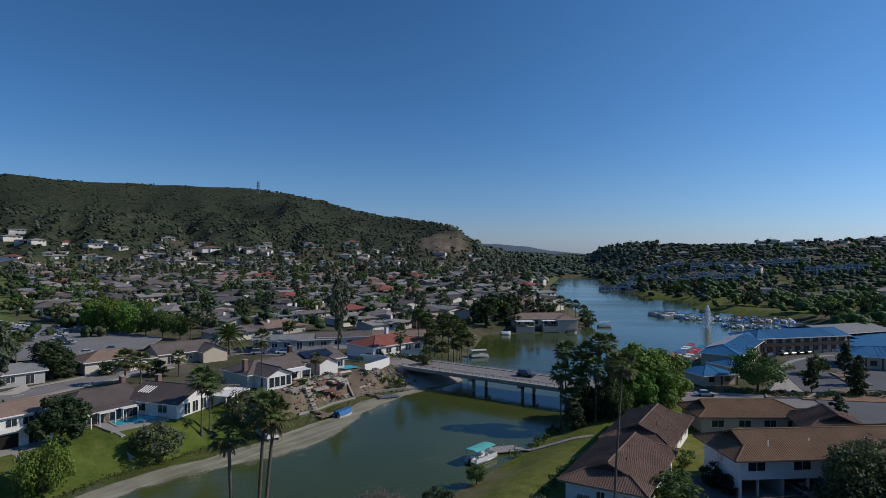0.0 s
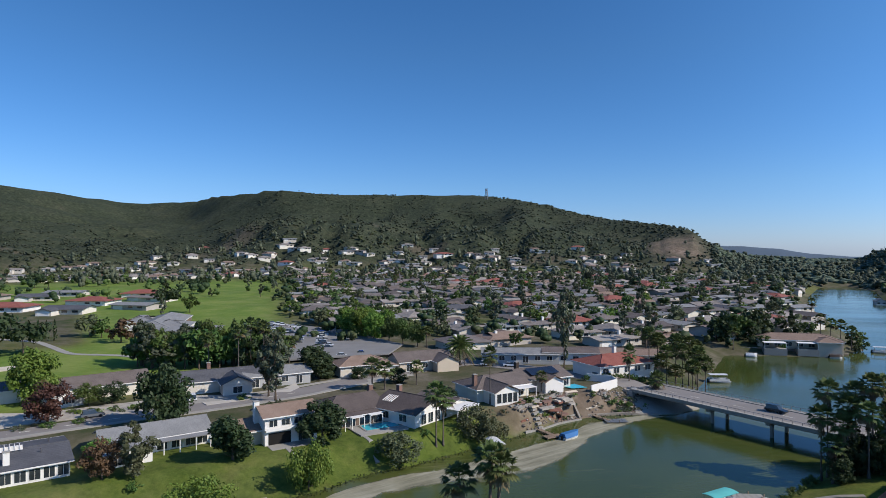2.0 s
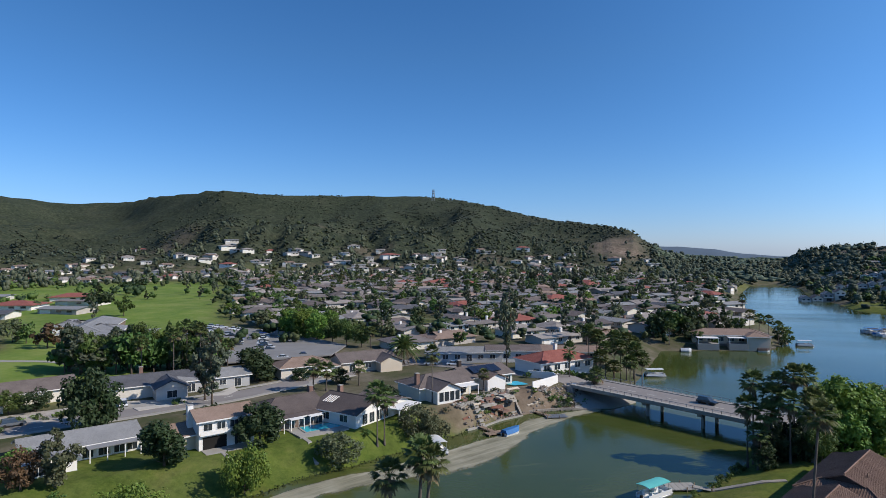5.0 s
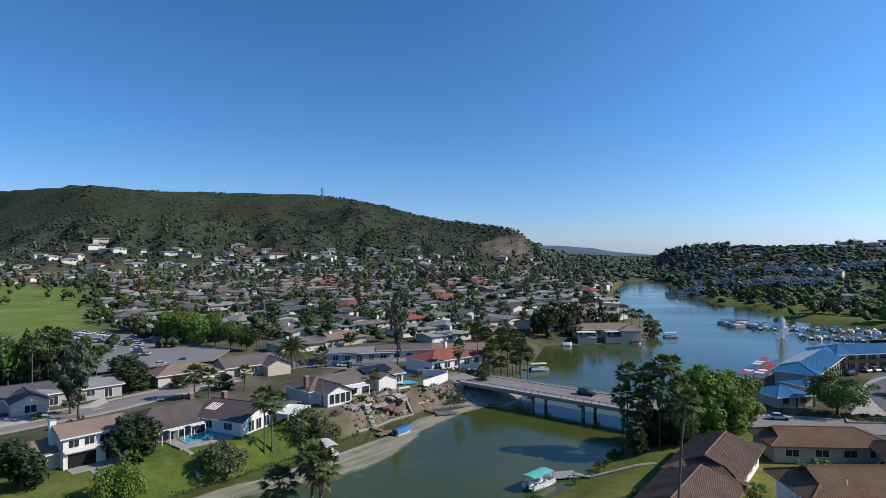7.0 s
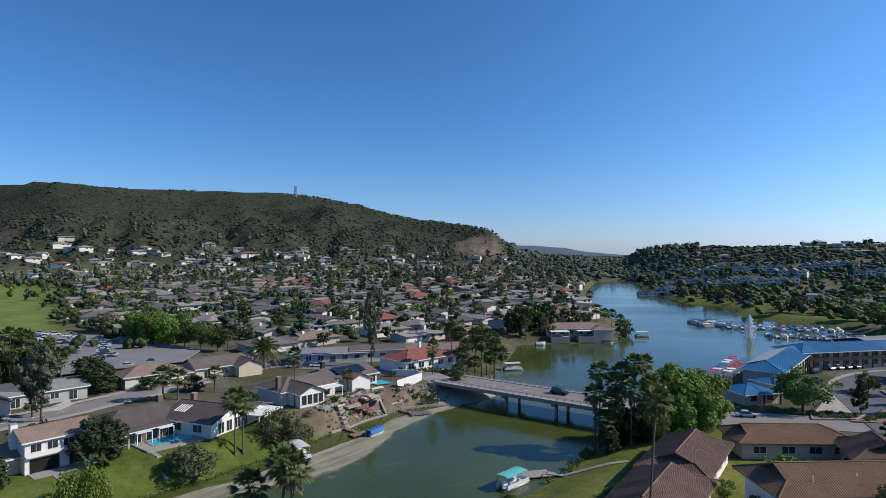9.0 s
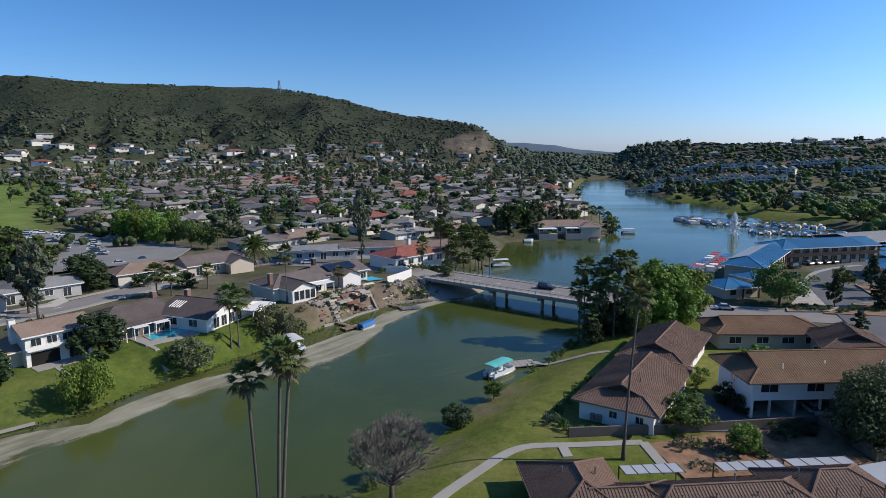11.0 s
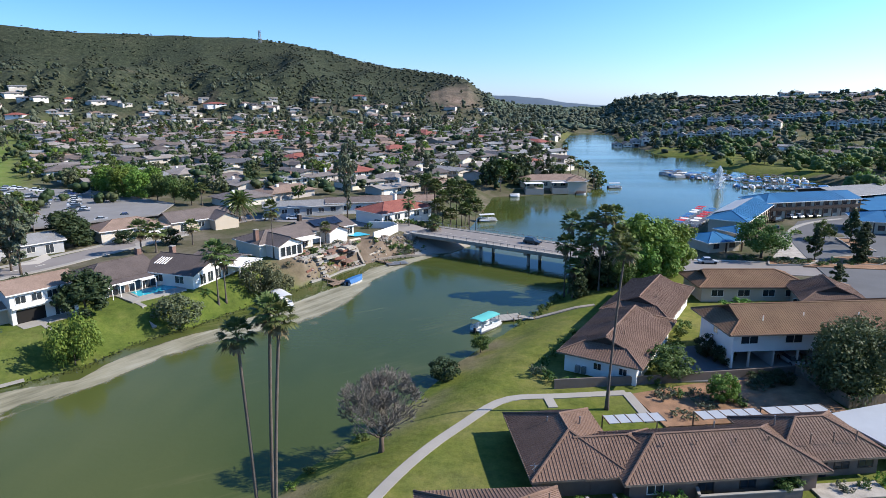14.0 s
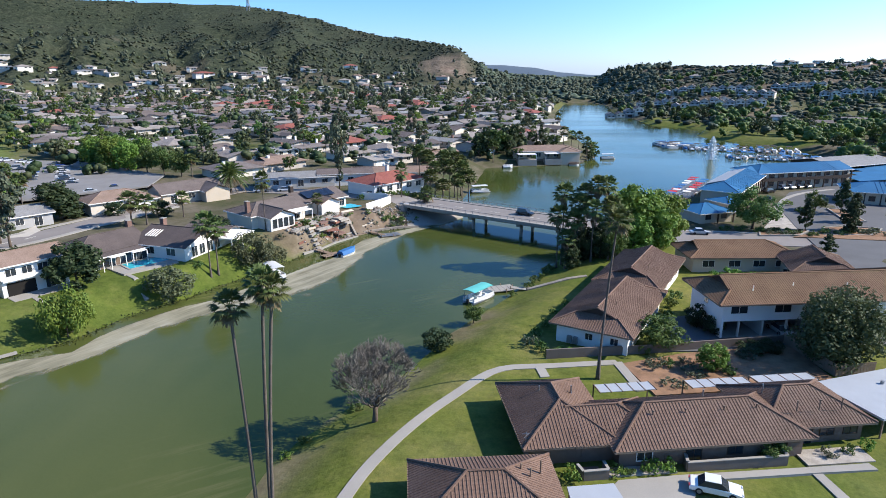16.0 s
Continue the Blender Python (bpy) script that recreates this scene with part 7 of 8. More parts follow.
# condominium gardens
grow([("fig_tree", 47.9, 76.0, 10.2, 5.0), ("fig_tree", 51.0, 79.8, 9.2, 4.6), ("broadleaf_tree", 27.1, 80.6, 4.6, 3.3), ("bright_tree", 31.5, 74.1, 3.8, 1.9),
      ("grey_shrub", 24.6, 74.9, 1.3, 1.5), ("shrub", 26.4, 75.4, 1.1, 1.1), ("grey_shrub", 28.6, 75.4, 1.2, 1.1), ("grey_shrub", 28.9, 72.7, 1.2, 1.6), ("shrub", 33.7, 73.2, 1.3, 1.3), ("grey_shrub", 25.6, 70.0, 0.9, 1.5),
      ("dark_tree", 39.0, 79.6, 1.8, 1.8), ("dark_tree", 41.8, 80.4, 1.8, 1.7), ("grey_shrub", 37.5, 78.0, 1.4, 1.4), ("bright_shrub", 17.9, 52.6, 1.2, 1.0), ("bright_shrub", 19.3, 52.8, 1.3, 1.1), ("bright_shrub", 14.6, 52.0, 0.9, 1.0), ("shrub", 15.8, 52.2, 0.7, 0.8),
      ("broadleaf_tree", 30.4, 56.0, 2.3, 1.9), ("grey_shrub", 36.4, 55.9, 1.0, 0.8), ("shrub", 38.6, 56.4, 1.1, 0.7), ("bright_shrub", 40.8, 57.2, 1.2, 0.8), ("bright_shrub", 10.3, 51.2, 1.3, 1.1),
      ("dark_tree", 35.4, 88.6, 3.4, 2.2), ("dark_tree", 36.2, 86.0, 2.6, 1.6), ("shrub", 33.6, 97.0, 1.6, 1.3), ("shrub", 35.0, 100.5, 1.5, 1.4), ("bright_shrub", 31.4, 92.6, 1.5, 1.2), ("shrub", 29.6, 88.4, 1.2, 1.0), ("bright_shrub", 27.6, 85.0, 1.3, 1.0),
      ("bright_shrub", 47.0, 109.2, 2.6, 2.4), ("bright_shrub", 50.2, 109.8, 2.2, 2.2), ("shrub", 53.0, 110.6, 1.4, 1.4), ("shrub", 66.0, 122.0, 1.4, 1.3), ("shrub", 69.5, 120.0, 1.3, 1.5), ("shrub", 73.0, 113.8, 1.5, 1.8), ("shrub", 74.5, 111.0, 1.5, 1.6),
      ("shrub", 11.6, 77.9, 1.0, 1.2), ("bright_shrub", 13.6, 78.4, 0.8, 1.2), ("shrub", 10.2, 79.2, 1.5, 1.0), ("grey_shrub", 9.0, 80.6, 1.8, 1.1), ("shrub", 24.2, 78.8, 1.4, 1.0), ("shrub", 10.2, 84.0, 1.4, 1.0), ("shrub", 12.0, 87.4, 1.4, 1.0), ("shrub", 14.2, 91.6, 1.4, 1.0), ("shrub", 16.5, 96.0, 1.4, 1.0)], True, "condominium planting")
# western bank
grow([("leaning_cypress", -75.7, 84.9, 7.4, 4.0), ("leaning_cypress", -66.8, 99.2, 7.6, 4.2), ("willow_tree", -71.2, 72.5, 5.6, 4.8), ("willow_tree", -61.2, 86.6, 7.4, 3.6), ("bright_tree", -62.0, 89.6, 4.2, 3.0), ("olive_tree", -52.6, 103.4, 5.6, 4.0), ("olive_tree", -43.6, 120.6, 6.6, 4.0), ("olive_tree", -40.6, 123.4, 5.0, 3.0),
      ("purple_tree", -88.9, 69.9, 6.2, 3.1), ("birch_tree", -85.4, 72.8, 8.8, 3.2), ("shrub", -90.8, 72.0, 1.6, 1.6), ("shrub", -83.0, 71.0, 1.3, 1.5), ("bright_shrub", -95.0, 79.0, 2.6, 1.8), ("bright_tree", -97.0, 76.0, 4.2, 2.4), ("willow_tree", -77.8, 104.4, 3.6, 2.4),
      ("bright_tree", -145.0, 96.7, 12.6, 5.0), ("purple_tree", -125.6, 86.6, 8.4, 4.4), ("dark_tree", -101.8, 94.0, 13.4, 5.0), ("dark_tree", -103.8, 97.4, 11.0, 4.6), ("eucalyptus", -94.2, 120.6, 18.4, 3.8), ("eucalyptus", -98.6, 123.6, 15.0, 3.6), ("leaning_cypress", -100.3, 148.0, 9.0, 5.8),
      ("shrub", -48.6, 126.5, 1.4, 1.6), ("shrub", -51.5, 112.5, 1.2, 1.3), ("shrub", -38.0, 142.5, 1.3, 1.4), ("grey_shrub", -36.2, 147.5, 1.0, 1.2), ("shrub", -20.8, 160.2, 1.8, 2.2), ("grey_shrub", -18.8, 158.6, 1.2, 1.4), ("shrub", -62.4, 120.4, 2.2, 2.2), ("dark_tree", -56.2, 133.2, 4.2, 3.0), ("dark_tree", -84.8, 108.8, 4.0, 2.6),
      ("broadleaf_tree", -131.0, 100.2, 5.0, 3.4), ("dark_tree", -127.6, 103.6, 5.2, 3.2), ("shrub", -122.5, 84.2, 1.2, 1.8), ("grey_shrub", -126.0, 81.0, 1.0, 1.6), ("shrub", -119.6, 88.8, 1.2, 1.6), ("bright_shrub", -134.0, 79.0, 1.4, 1.6), ("bright_shrub", -141.0, 72.0, 1.6, 1.8), ("shrub", -102.0, 118.5, 1.4, 1.8),
      ("purple_tree", -119.8, 152.0, 5.4, 3.4), ("dark_tree", -89.0, 150.2, 3.6, 2.6), ("broadleaf_tree", -104.5, 140.8, 3.4, 2.4), ("dark_tree", -76.8, 150.6, 4.0, 3.0)], True, "lakeside gardens")
for x, y, h, s in ((-49.3, 112.9, 12.2, 3.0), (-48.2, 113.9, 10.4, 2.8), (-45.6, 135.8, 12.8, 2.2), (-71.0, 150.2, 6.0, 2.4), (-78.5, 139.4, 7.4, 3.2), (-75.8, 141.2, 6.6, 3.0), (-18.9, 176.8, 9.6, 2.3), (-11.2, 170.2, 7.6, 2.6), (-37.2, 150.8, 5.2, 1.8)):
    fan_palm(x, y, h, s, group="garden palms", label="fan palm in a lakeside garden")
fan_palm(-70.3, 181.0, 9.2, 5.0, name="date_palm", group="garden palms")
for k, (x, y, h) in enumerate(((0.5, 189, 11.5), (-1.5, 191, 13), (-2.8, 187, 10), (-5.5, 190, 12.6), (-7.5, 194, 13.6), (-4.0, 196, 14), (-9.8, 189, 11), (-12.5, 193, 12), (-2, 200, 12.5), (-7.2, 182.4, 8.4), (-11, 184.5, 9.5), (-15.2, 197, 12))):
    fan_palm(x, y, h, 2.7, near=False, group="palms on the western shore", label="fan palm in a shoreside cluster", full=1.6)
plant("eucalyptus", -39, 187.5, 25.5, 3.2, True, label="very tall thin eucalyptus behind the houses")
grow([("bright_tree", -137, 226, 11, 4.6), ("bright_tree", -129, 221, 12, 4.8), ("bright_tree", -121, 217, 11, 4.2), ("bright_tree", -144, 233, 11, 4.4), ("broadleaf_tree", -112, 213, 10.5, 3.9), ("broadleaf_tree", -105, 211, 9.5, 3.5), ("broadleaf_tree", -98, 209, 8.5, 3.2), ("bright_tree", -121, 227, 11, 4.2), ("bright_tree", -132, 232, 11, 4.4)], True, "trees round the parking lot")
rng = random.Random(21)
for k in range(48):
    t = rng.random()
    x, y = -161 + 38 * t + rng.uniform(-4, 4), 141 + 16 * t + rng.uniform(-6, 6)
    plant(("dark_tree", "broadleaf_tree", "broadleaf_tree", "eucalyptus")[k % 4], x, y, rng.uniform(8, 14), rng.uniform(3, 5.0), k % 3 == 0, "belt of trees by the golf course")
for x, y in ((-122, 140), (-118, 146), (-126, 150), (-112, 150), (-131, 138), (-120, 156)):
    fan_palm(x, y, rng.uniform(10, 15), 2.4, near=False, group="palms by the golf club", label="fan palm among golf course trees")
grow([("umbrella_tree", -225, 126.4, 12.4, 10.2), ("umbrella_tree", -214, 140, 10.4, 8.0), ("purple_tree", -206, 172, 9, 5.5), ("umbrella_tree", -246, 150, 11, 8), ("conifer", -236, 160, 9, 1.2), ("conifer", -234, 162, 8.6, 1.1), ("conifer", -238, 158, 8.4, 1.1), ("conifer", -232, 164, 8.0, 1.1)], False, "golf course trees")

# ---- houses across the road ----
hA, wA = lake_house("low white house with a dark flat-pitched roof", -158, 93, 58, [(0, 0, 24, 11, 2.8, 1.2, "shingle_dark", 0, 0, 0, "white")], 4.6)
hA2, wA2 = lake_house("white garage with a pale flat roof", -147.5, 82, 58, [(0, 0, 10, 9, 2.6, 0.5, "white_roof", 0, 0, 0, "white")], 4.6)
box_part("garage_door", hA2, "white", -3.5, 3.5, -4.58, -4.48, 0, 2.2)
pad("driveway", [(-143, 76.5), (-138.5, 84.5), (-134, 80), (-138.2, 73.2)], "concrete", "pale concrete driveway to a garage", 0.14)
hB, wB = lake_house("long brown-roofed house among shrubs", -139.5, 108.5, 62, [(0, 0, 23, 10, 2.8, 2.1, "shingle_brown", 0, 0, 0, "cream"), (-7, -5.5, 7, 6, 2.7, 1.7, "shingle_brown", 0, 0, 90, "white")], 4.6)
window_on(wB[1], -7, -9.0, 0.5, 2.4, 1.6, 0, "white", 3)
pad("front_court", [(-136.6, 69.4), (-151.0, 77.2), (-146.5, 85.5), (-134.0, 91.5), (-127.5, 86.0)], "court", "pale concrete forecourt beside the street", 0.12)
pad("front_garden", [(-133.0, 92.5), (-127.5, 103.0), (-123.0, 106.2), (-115.0, 101.2), (-126.0, 87.2)], "gravel", "gravel front garden with low shrubs", 0.12)
pad("driveway", [(-116.8, 116.5), (-106.2, 111.0), (-100.4, 119.0), (-103.6, 123.6), (-109.2, 120.6)], "court", "wide pale driveway fan by the street", 0.13)
pad("driveway", [(-100.5, 127.6), (-96.6, 129.4), (-97.4, 134.6), (-101.5, 138.8)], "court", "pale driveway between shrubs", 0.13)
for k in range(16):
    plant(("grey_shrub", "bright_shrub", "shrub")[k % 3], -131 + 13.5 * (k / 16) + (k * 7 % 5) * 0.5, 91.5 + 10 * (k / 16) + (k * 3 % 4) * 0.8, 0.7 + 0.1 * (k % 5), 0.8 + 0.15 * (k % 4), False, "front garden shrubs")
pad("gravel_garden", [(-131.5, 86), (-119, 106), (-122.8, 108.6), (-135, 90.5)], "gravel", "gravel front garden with shrubs", 0.13)
hC, wC = lake_house("dark blue-grey roofed house with a garage", -115.5, 125.5, 50, [(0, 2, 22, 10, 2.8, 2.0, "shingle_dark", 0, 0, 0, "cream"), (3, -5, 8, 7, 2.7, 1.9, "shingle_dark", 0, 0, 90, "cream")], 4.6)
chimney(hC, -2.5, 2.5, 2.6, 6.4)
window_on(wC[1], 3, -9.0, 0.4, 2.2, 1.6, 0, "white", 1)
pad("driveway", [(-117.5, 113), (-109, 121.5), (-102.5, 119.6), (-112.6, 108.6)], "concrete", "wide pale driveway by the road", 0.14)
hD, wD = lake_house("low house with a grey shingle roof", -107.5, 137.5, 53, [(0, 0, 17, 9, 2.8, 1.6, "shingle_grey", 0, 0, 0, "greyw")], 4.6)
hE, wE = lake_house("tan hip-roofed bungalow on the corner", -92.8, 158.5, 48, [(0, 0, 15, 9, 2.8, 2.0, "shingle_tan", 1, 1, 0, "cream"), (5, -4.5, 6, 6, 2.7, 1.5, "shingle_tan", 1, 1, 90, "cream")], 4.7)
box_part("garage_door", hE, "white", 3.0, 7.0, -7.6, -7.5, 0, 2.2)
pad("driveway", [(-86, 150), (-80.5, 160), (-77.5, 157), (-84, 147)], "concrete", "pale driveway on the corner", 0.14)
hF, wF = lake_house("brown gabled bungalow beside the parking lot", -80, 172, 48, [(0, 0, 17, 10, 2.8, 2.2, "shingle_brown", 0, 0, 0, "beige"), (5.5, -5.5, 6, 7, 2.7, 1.8, "shingle_brown", 0, 0, 90, "beige")], 4.7)
hG, wG = lake_house("long low house with a grey-blue roof", -55, 195, 20, [(0, 0, 24, 10, 2.8, 1.2, "shingle_grey", 0, 0, 0, "greyw")], 4.8)
hH, wH = lake_house("low grey house with a garage", -40, 201, 15, [(0, 0, 17, 11, 3.2, 1.0, "shingle_brown", 0, 0, 0, "white")], 4.9)
hI, wI = lake_house("wide low house with a pale tan roof", -25, 206, 10, [(0, 0, 26, 11, 2.8, 1.2, "shingle_tan", 0, 0, 0, "cream")], 5.0)
for wall, n, L, D in ((wG[0], 6, 24, 10), (wH[0], 4, 17, 11), (wI[0], 6, 26, 11), (wD[0], 4, 17, 9), (wF[0], 3, 17, 10)):
    for k in range(n):
        window_on(wall, -L / 2 + (k + 0.6) * L / (n + 0.4), -D / 2, 0.8 if k % 3 else 0.05, 1.7, 1.3 if k % 3 else 2.05, 0, "white", 1)
hJ, wJ = lake_house("golf clubhouse with a pale grey roof and verandah", -224, 209, -54, [(0, 0, 54, 16, 3.0, 2.6, "shingle_grey", 1, 1, 0, "brownw"), (-9, -10, 12, 16, 3.2, 2.2, "shingle_grey", 1, 1, 90, "white"), (14, 6, 16, 18, 3.2, 2.4, "shingle_grey", 1, 1, 90, "white")], 5.0, "clubhouse")
hK, wK = lake_house("waterside house with a broad brown roof on the point", 34, 281, 8, [(0, 0, 30, 12, 3.0, 2.0, "shingle_tan", 1, 1, 0, "beige"), (9, -6, 9, 8, 3.0, 1.5, "shingle_tan", 1, 1, 90, "beige")], 2.6)
for x, y, w, d, h in ((-10, -9.5, 8, 5, 2.3), (1.5, -9.0, 7, 4, 2.4)):
    part("terrace", Shape().box(x - w / 2, x + w / 2, y - d / 2, y + d / 2, -2.4, 0.2), "concrete", hK, "pale terrace above the water")
    part("patio_cover", Shape().box(x - w / 2, x + w / 2, y - d / 2, y + d / 2, h, h + 0.15), "white", hK, "white patio cover")
    for q in (x - w / 2 + 0.2, x + w / 2 - 0.2):
        part("post", Shape().box(q - 0.1, q + 0.1, y - d / 2 + 0.1, y - d / 2 + 0.3, 0.2, h), "white", hK)
for k in range(6):
    window_on(wK[0], -12 + 4 * k, -6.0, 0.6, 2.2, 1.7, 0, "white", 1)
block_wall("white_wall", [(14, 270.5), (38, 274.5), (52, 281)], 1.1, "block", "low stone retaining wall at the water")
for x, y, h in ((5, 272, 10), (9, 274, 12), (13, 277, 11), (17, 280, 12), (8, 283, 9), (20, 287, 12), (14, 290, 9), (26, 296, 10), (60, 305, 7), (57, 300, 6), (40, 293, 7), (33, 292, 8), (22, 273, 5), (56, 288, 4), (59, 293, 5), (29, 272.5, 3), (50, 284, 3)):
    plant(("dark_tree", "broadleaf_tree")[int(h) % 2], x, y, h, h * 0.45, False, "trees on the point")
for x, y in ((48, 293), (52, 296), (55, 292), (45, 297), (11, 268)):
    fan_palm(x, y, 9, 2.8, near=False, group="palms on the point", label="fan palm on the lake point")
covered_boat(46, 271, 4, "darkwood", "white boat with a dark cover at the point", 4.2)
pad("sand_bunker", [(-200, 117), (-195, 127), (-189, 122), (-192, 114)], "sand", "pale kidney-shaped sand bunker", 0.06, "bunker")
pad("sand_bunker", [(-181, 100), (-172, 112), (-165, 116), (-163, 111), (-170, 103), (-178, 98)], "sand", "pale kidney-shaped sand bunker", 0.06, "bunker")
ribbon("cart_path", [(-160, 150), (-182, 152), (-198, 146), (-214, 152), (-236, 160), (-262, 156)], 2.6, "concrete", "pale golf cart path across the fairway", 0.08, "path")

# ---- cars ----
paints = ["silver", "white", "black", "grey", "blue", "grey", "white", "silver"]
rng = random.Random(8)
for row, (ax, ay, bx, by, n) in enumerate(((-148, 190, -163, 212, 10), (-140, 192, -154, 214, 9), (-131, 195, -146, 219, 9), (-122, 186, -128, 195, 3), (-160, 216, -186, 232, 8), (-166, 206, -192, 224, 8), (-112, 178, -105, 192, 3), (-152, 228, -192, 241, 11))):
    for k in range(n):
        if rng.random() < 0.72:
            t = k / max(1, n - 1)
            car(ax + (bx - ax) * t, ay + (by - ay) * t, 32 + rng.choice((0, 180)) + rng.uniform(-3, 3), paints[rng.randrange(8)], rng.choice((0.0, 0.0, 0.3)), None, "cars in the parking lot")
car(-121.0, 93.4, 60, "grey", 0.3, None, "cars on the street")
car(-113.2, 113.6, 140, "white", 0.3, None, "cars on the street")
car(-55, 184.5, 12, "white", 0.0, None, "cars on the street")
car(-62, 183, 15, "silver", 0.3, None, "cars on the street")
car(-27, 177, 20, "black", 0.3, None, "cars on the street")
car(14.8, 155.4, -32, "black", 0.3, 4.41, "cars on the bridge")
car(-16.5, 168.0, -30, "silver", 0.0, None, "cars on the street")
car(54.5, 143.6, -3, "silver", 0.0, None, "cars by the marina")
car(94.5, 196.5, 30, "black", 0.3, None, "cars by the marina")
car(88.6, 184, 60, "grey", 0.0, None, "cars by the marina")
for k in range(4):
    car(101 + 3.1 * k, 203 + 1.2 * k, 115, paints[k], 0.0, None, "cars by the marina")


# ---- marina ----
for pts in ([(68.0, 142.6), (70.5, 149.0), (82.0, 148.0), (77.2, 143.2)], [(83.0, 143.8), (86.6, 150.6), (92.6, 152.4), (100.0, 150.0), (93.6, 143.6)], [(96.0, 158.0), (99.0, 172.0), (103.0, 171.0), (100.5, 157.0)]):
    pad("planting_island", pts, "soil", "planted island with bark mulch in the car park", 0.22, "planting bed")
    low = pts + pts[:1]
    for a, b in zip(low, low[1:]):
        solid("kerb", Shape().bar((*a, at(*a) + 0.2), (*b, at(*b) + 0.2), 0.35, 0.45), "concrete", "pale concrete kerb round a planting island", "kerb")
for k in range(34):
    x, y = (rng.uniform(69, 80), rng.uniform(143.6, 148)) if k % 2 else (rng.uniform(85, 97), rng.uniform(144.4, 150))
    plant(("grey_shrub", "shrub", "grey_shrub")[k % 3], x, y, rng.uniform(0.6, 1.2), rng.uniform(0.7, 1.4), False, "marina planting")
ribbon("marina_kerb", [(80.3, 159.9), (84, 169), (88.8, 177.7), (94, 186), (99.9, 192.3), (108, 198), (117.4, 202.4)], 1.4, "concrete", "curved pale pavement round the marina car park", 0.2, "pavement")
def marina_block(x, y, turn, L, D, h, rise, k0, k1, label, storeys=2, z=3.0):
    ob = thing("marina_building", pose(x, y, z, 0, 0, turn), label, "building", "marina buildings")
    wall = walls_on(ob, L, D, h, "beige")
    roof_on(ob, L, D, h, rise, "blue_roof", k0, k1, 0.9, gable="beige", label="blue standing-seam metal roof")
    n = int(L / 3.4)
    for k in range(n):
        xx = -L / 2 + (k + 0.5) * L / n
        for s in range(storeys):
            window_on(wall, xx, -D / 2, 0.9 + 2.7 * s, 1.5, 1.3, 0, "darkwood", 1)
        part("post", Shape().box(xx + L / n / 2 - 0.14, xx + L / n / 2 + 0.14, -D / 2 - 0.9, -D / 2 - 0.6, -0.5, h), "darkwood", ob)
    if storeys > 1:
        part("gallery", Shape().box(-L / 2, L / 2, -D / 2 - 1.0, -D / 2, 2.6, 2.8), "darkwood", ob, "dark timber gallery")
        part("gallery_rail", Shape().box(-L / 2, L / 2, -D / 2 - 1.0, -D / 2 - 0.92, 2.8, 3.6), "darkwood", ob)
    r = Shape()
    for k in range(int(L / 1.2)):
        xx = -L / 2 + k * 1.2
        if abs(xx) < L / 2 - D / 2:
            r.bar((xx, -D / 2 - 0.9, h + 0.03), (xx, 0, h + rise + 0.03), 0.06, 0.08)
    if r.f:
        tagged(part("seams", r, "blue_roof", ob), kind="stuff")
    return ob


a = marina_block(81, 190, 56, 40, 9.5, 4.6, 1.9, 1, 0, "long marina building with a blue metal roof and white deck", 1)
part("roof_terrace", Shape().prism([(-13, 0.4, 6.55), (15, 0.4, 6.55), (15, 5.6, 5.0), (-13, 5.6, 5.0)], 0.1), "white_roof", a, "white membrane roof panel")
marina_block(108, 211, 17, 36, 11, 5.2, 2.0, 1, 0, "two-storey marina building with blue roof and dark timber posts", 2)
marina_block(61.2, 159.6, 20, 9.5, 8.5, 2.6, 1.6, 1, 1, "low marina kiosk with a blue hipped roof", 1, 2.9)
marina_block(119, 184, -20, 16, 12, 3.4, 2.2, 1, 1, "marina workshop with a blue hipped roof", 1)
marina_block(70.3, 168.5, 30, 7, 6, 3.0, 1.0, 1, 1, "small marina annexe with a blue roof", 1)


def boat_shed():
    ob = thing("boat_shed", pose(148, 252, 0, 0, 0, 25), "large dark open boat shed on piles over the water", "boat shed", "marina buildings")
    roof_on(ob, 34, 20, 5.2, 2.0, "shingle_grey", 0, 0, 0.8, gable="darkwood")
    for x in range(-16, 17, 4):
        for y in (-9.6, 9.6):
            part("post", Shape().box(x - 0.15, x + 0.15, y - 0.15, y + 0.15, -2, 5.2), "darkwood", ob)
    part("back_wall", Shape().box(-16.5, 16.5, 9.4, 9.7, 0.6, 5.2), "darkwood", ob)
    part("side_wall", Shape().box(-16.8, -16.5, -9.6, 9.6, 2.2, 5.2), "darkwood", ob)
    return ob


boat_shed()


def slip_cover(x, y, turn, L, D=7.0):
    ob = thing("boat_slip_cover", pose(x, y, 0, 0, 0, turn), "blue metal roof on posts over boat slips", "boat slip", "boat slip covers")
    part("roof", Shape().prism([(-L / 2, -D / 2, 3.9), (L / 2, -D / 2, 3.9), (L / 2, D / 2, 4.5), (-L / 2, D / 2, 4.5)], 0.16), "blue_roof", ob)
    for k in range(int(L / 5) + 1):
        for y0 in (-D / 2 + 0.3, D / 2 - 0.3):
            part("post", Shape().box(-L / 2 + 5 * k - 0.1, -L / 2 + 5 * k + 0.1, y0 - 0.1, y0 + 0.1, -2, 3.9), "metal", ob)
    return ob


for k in range(4):
    slip_cover(150 + 6.5 * k, 222 + 8.4 * k, 17, 40)

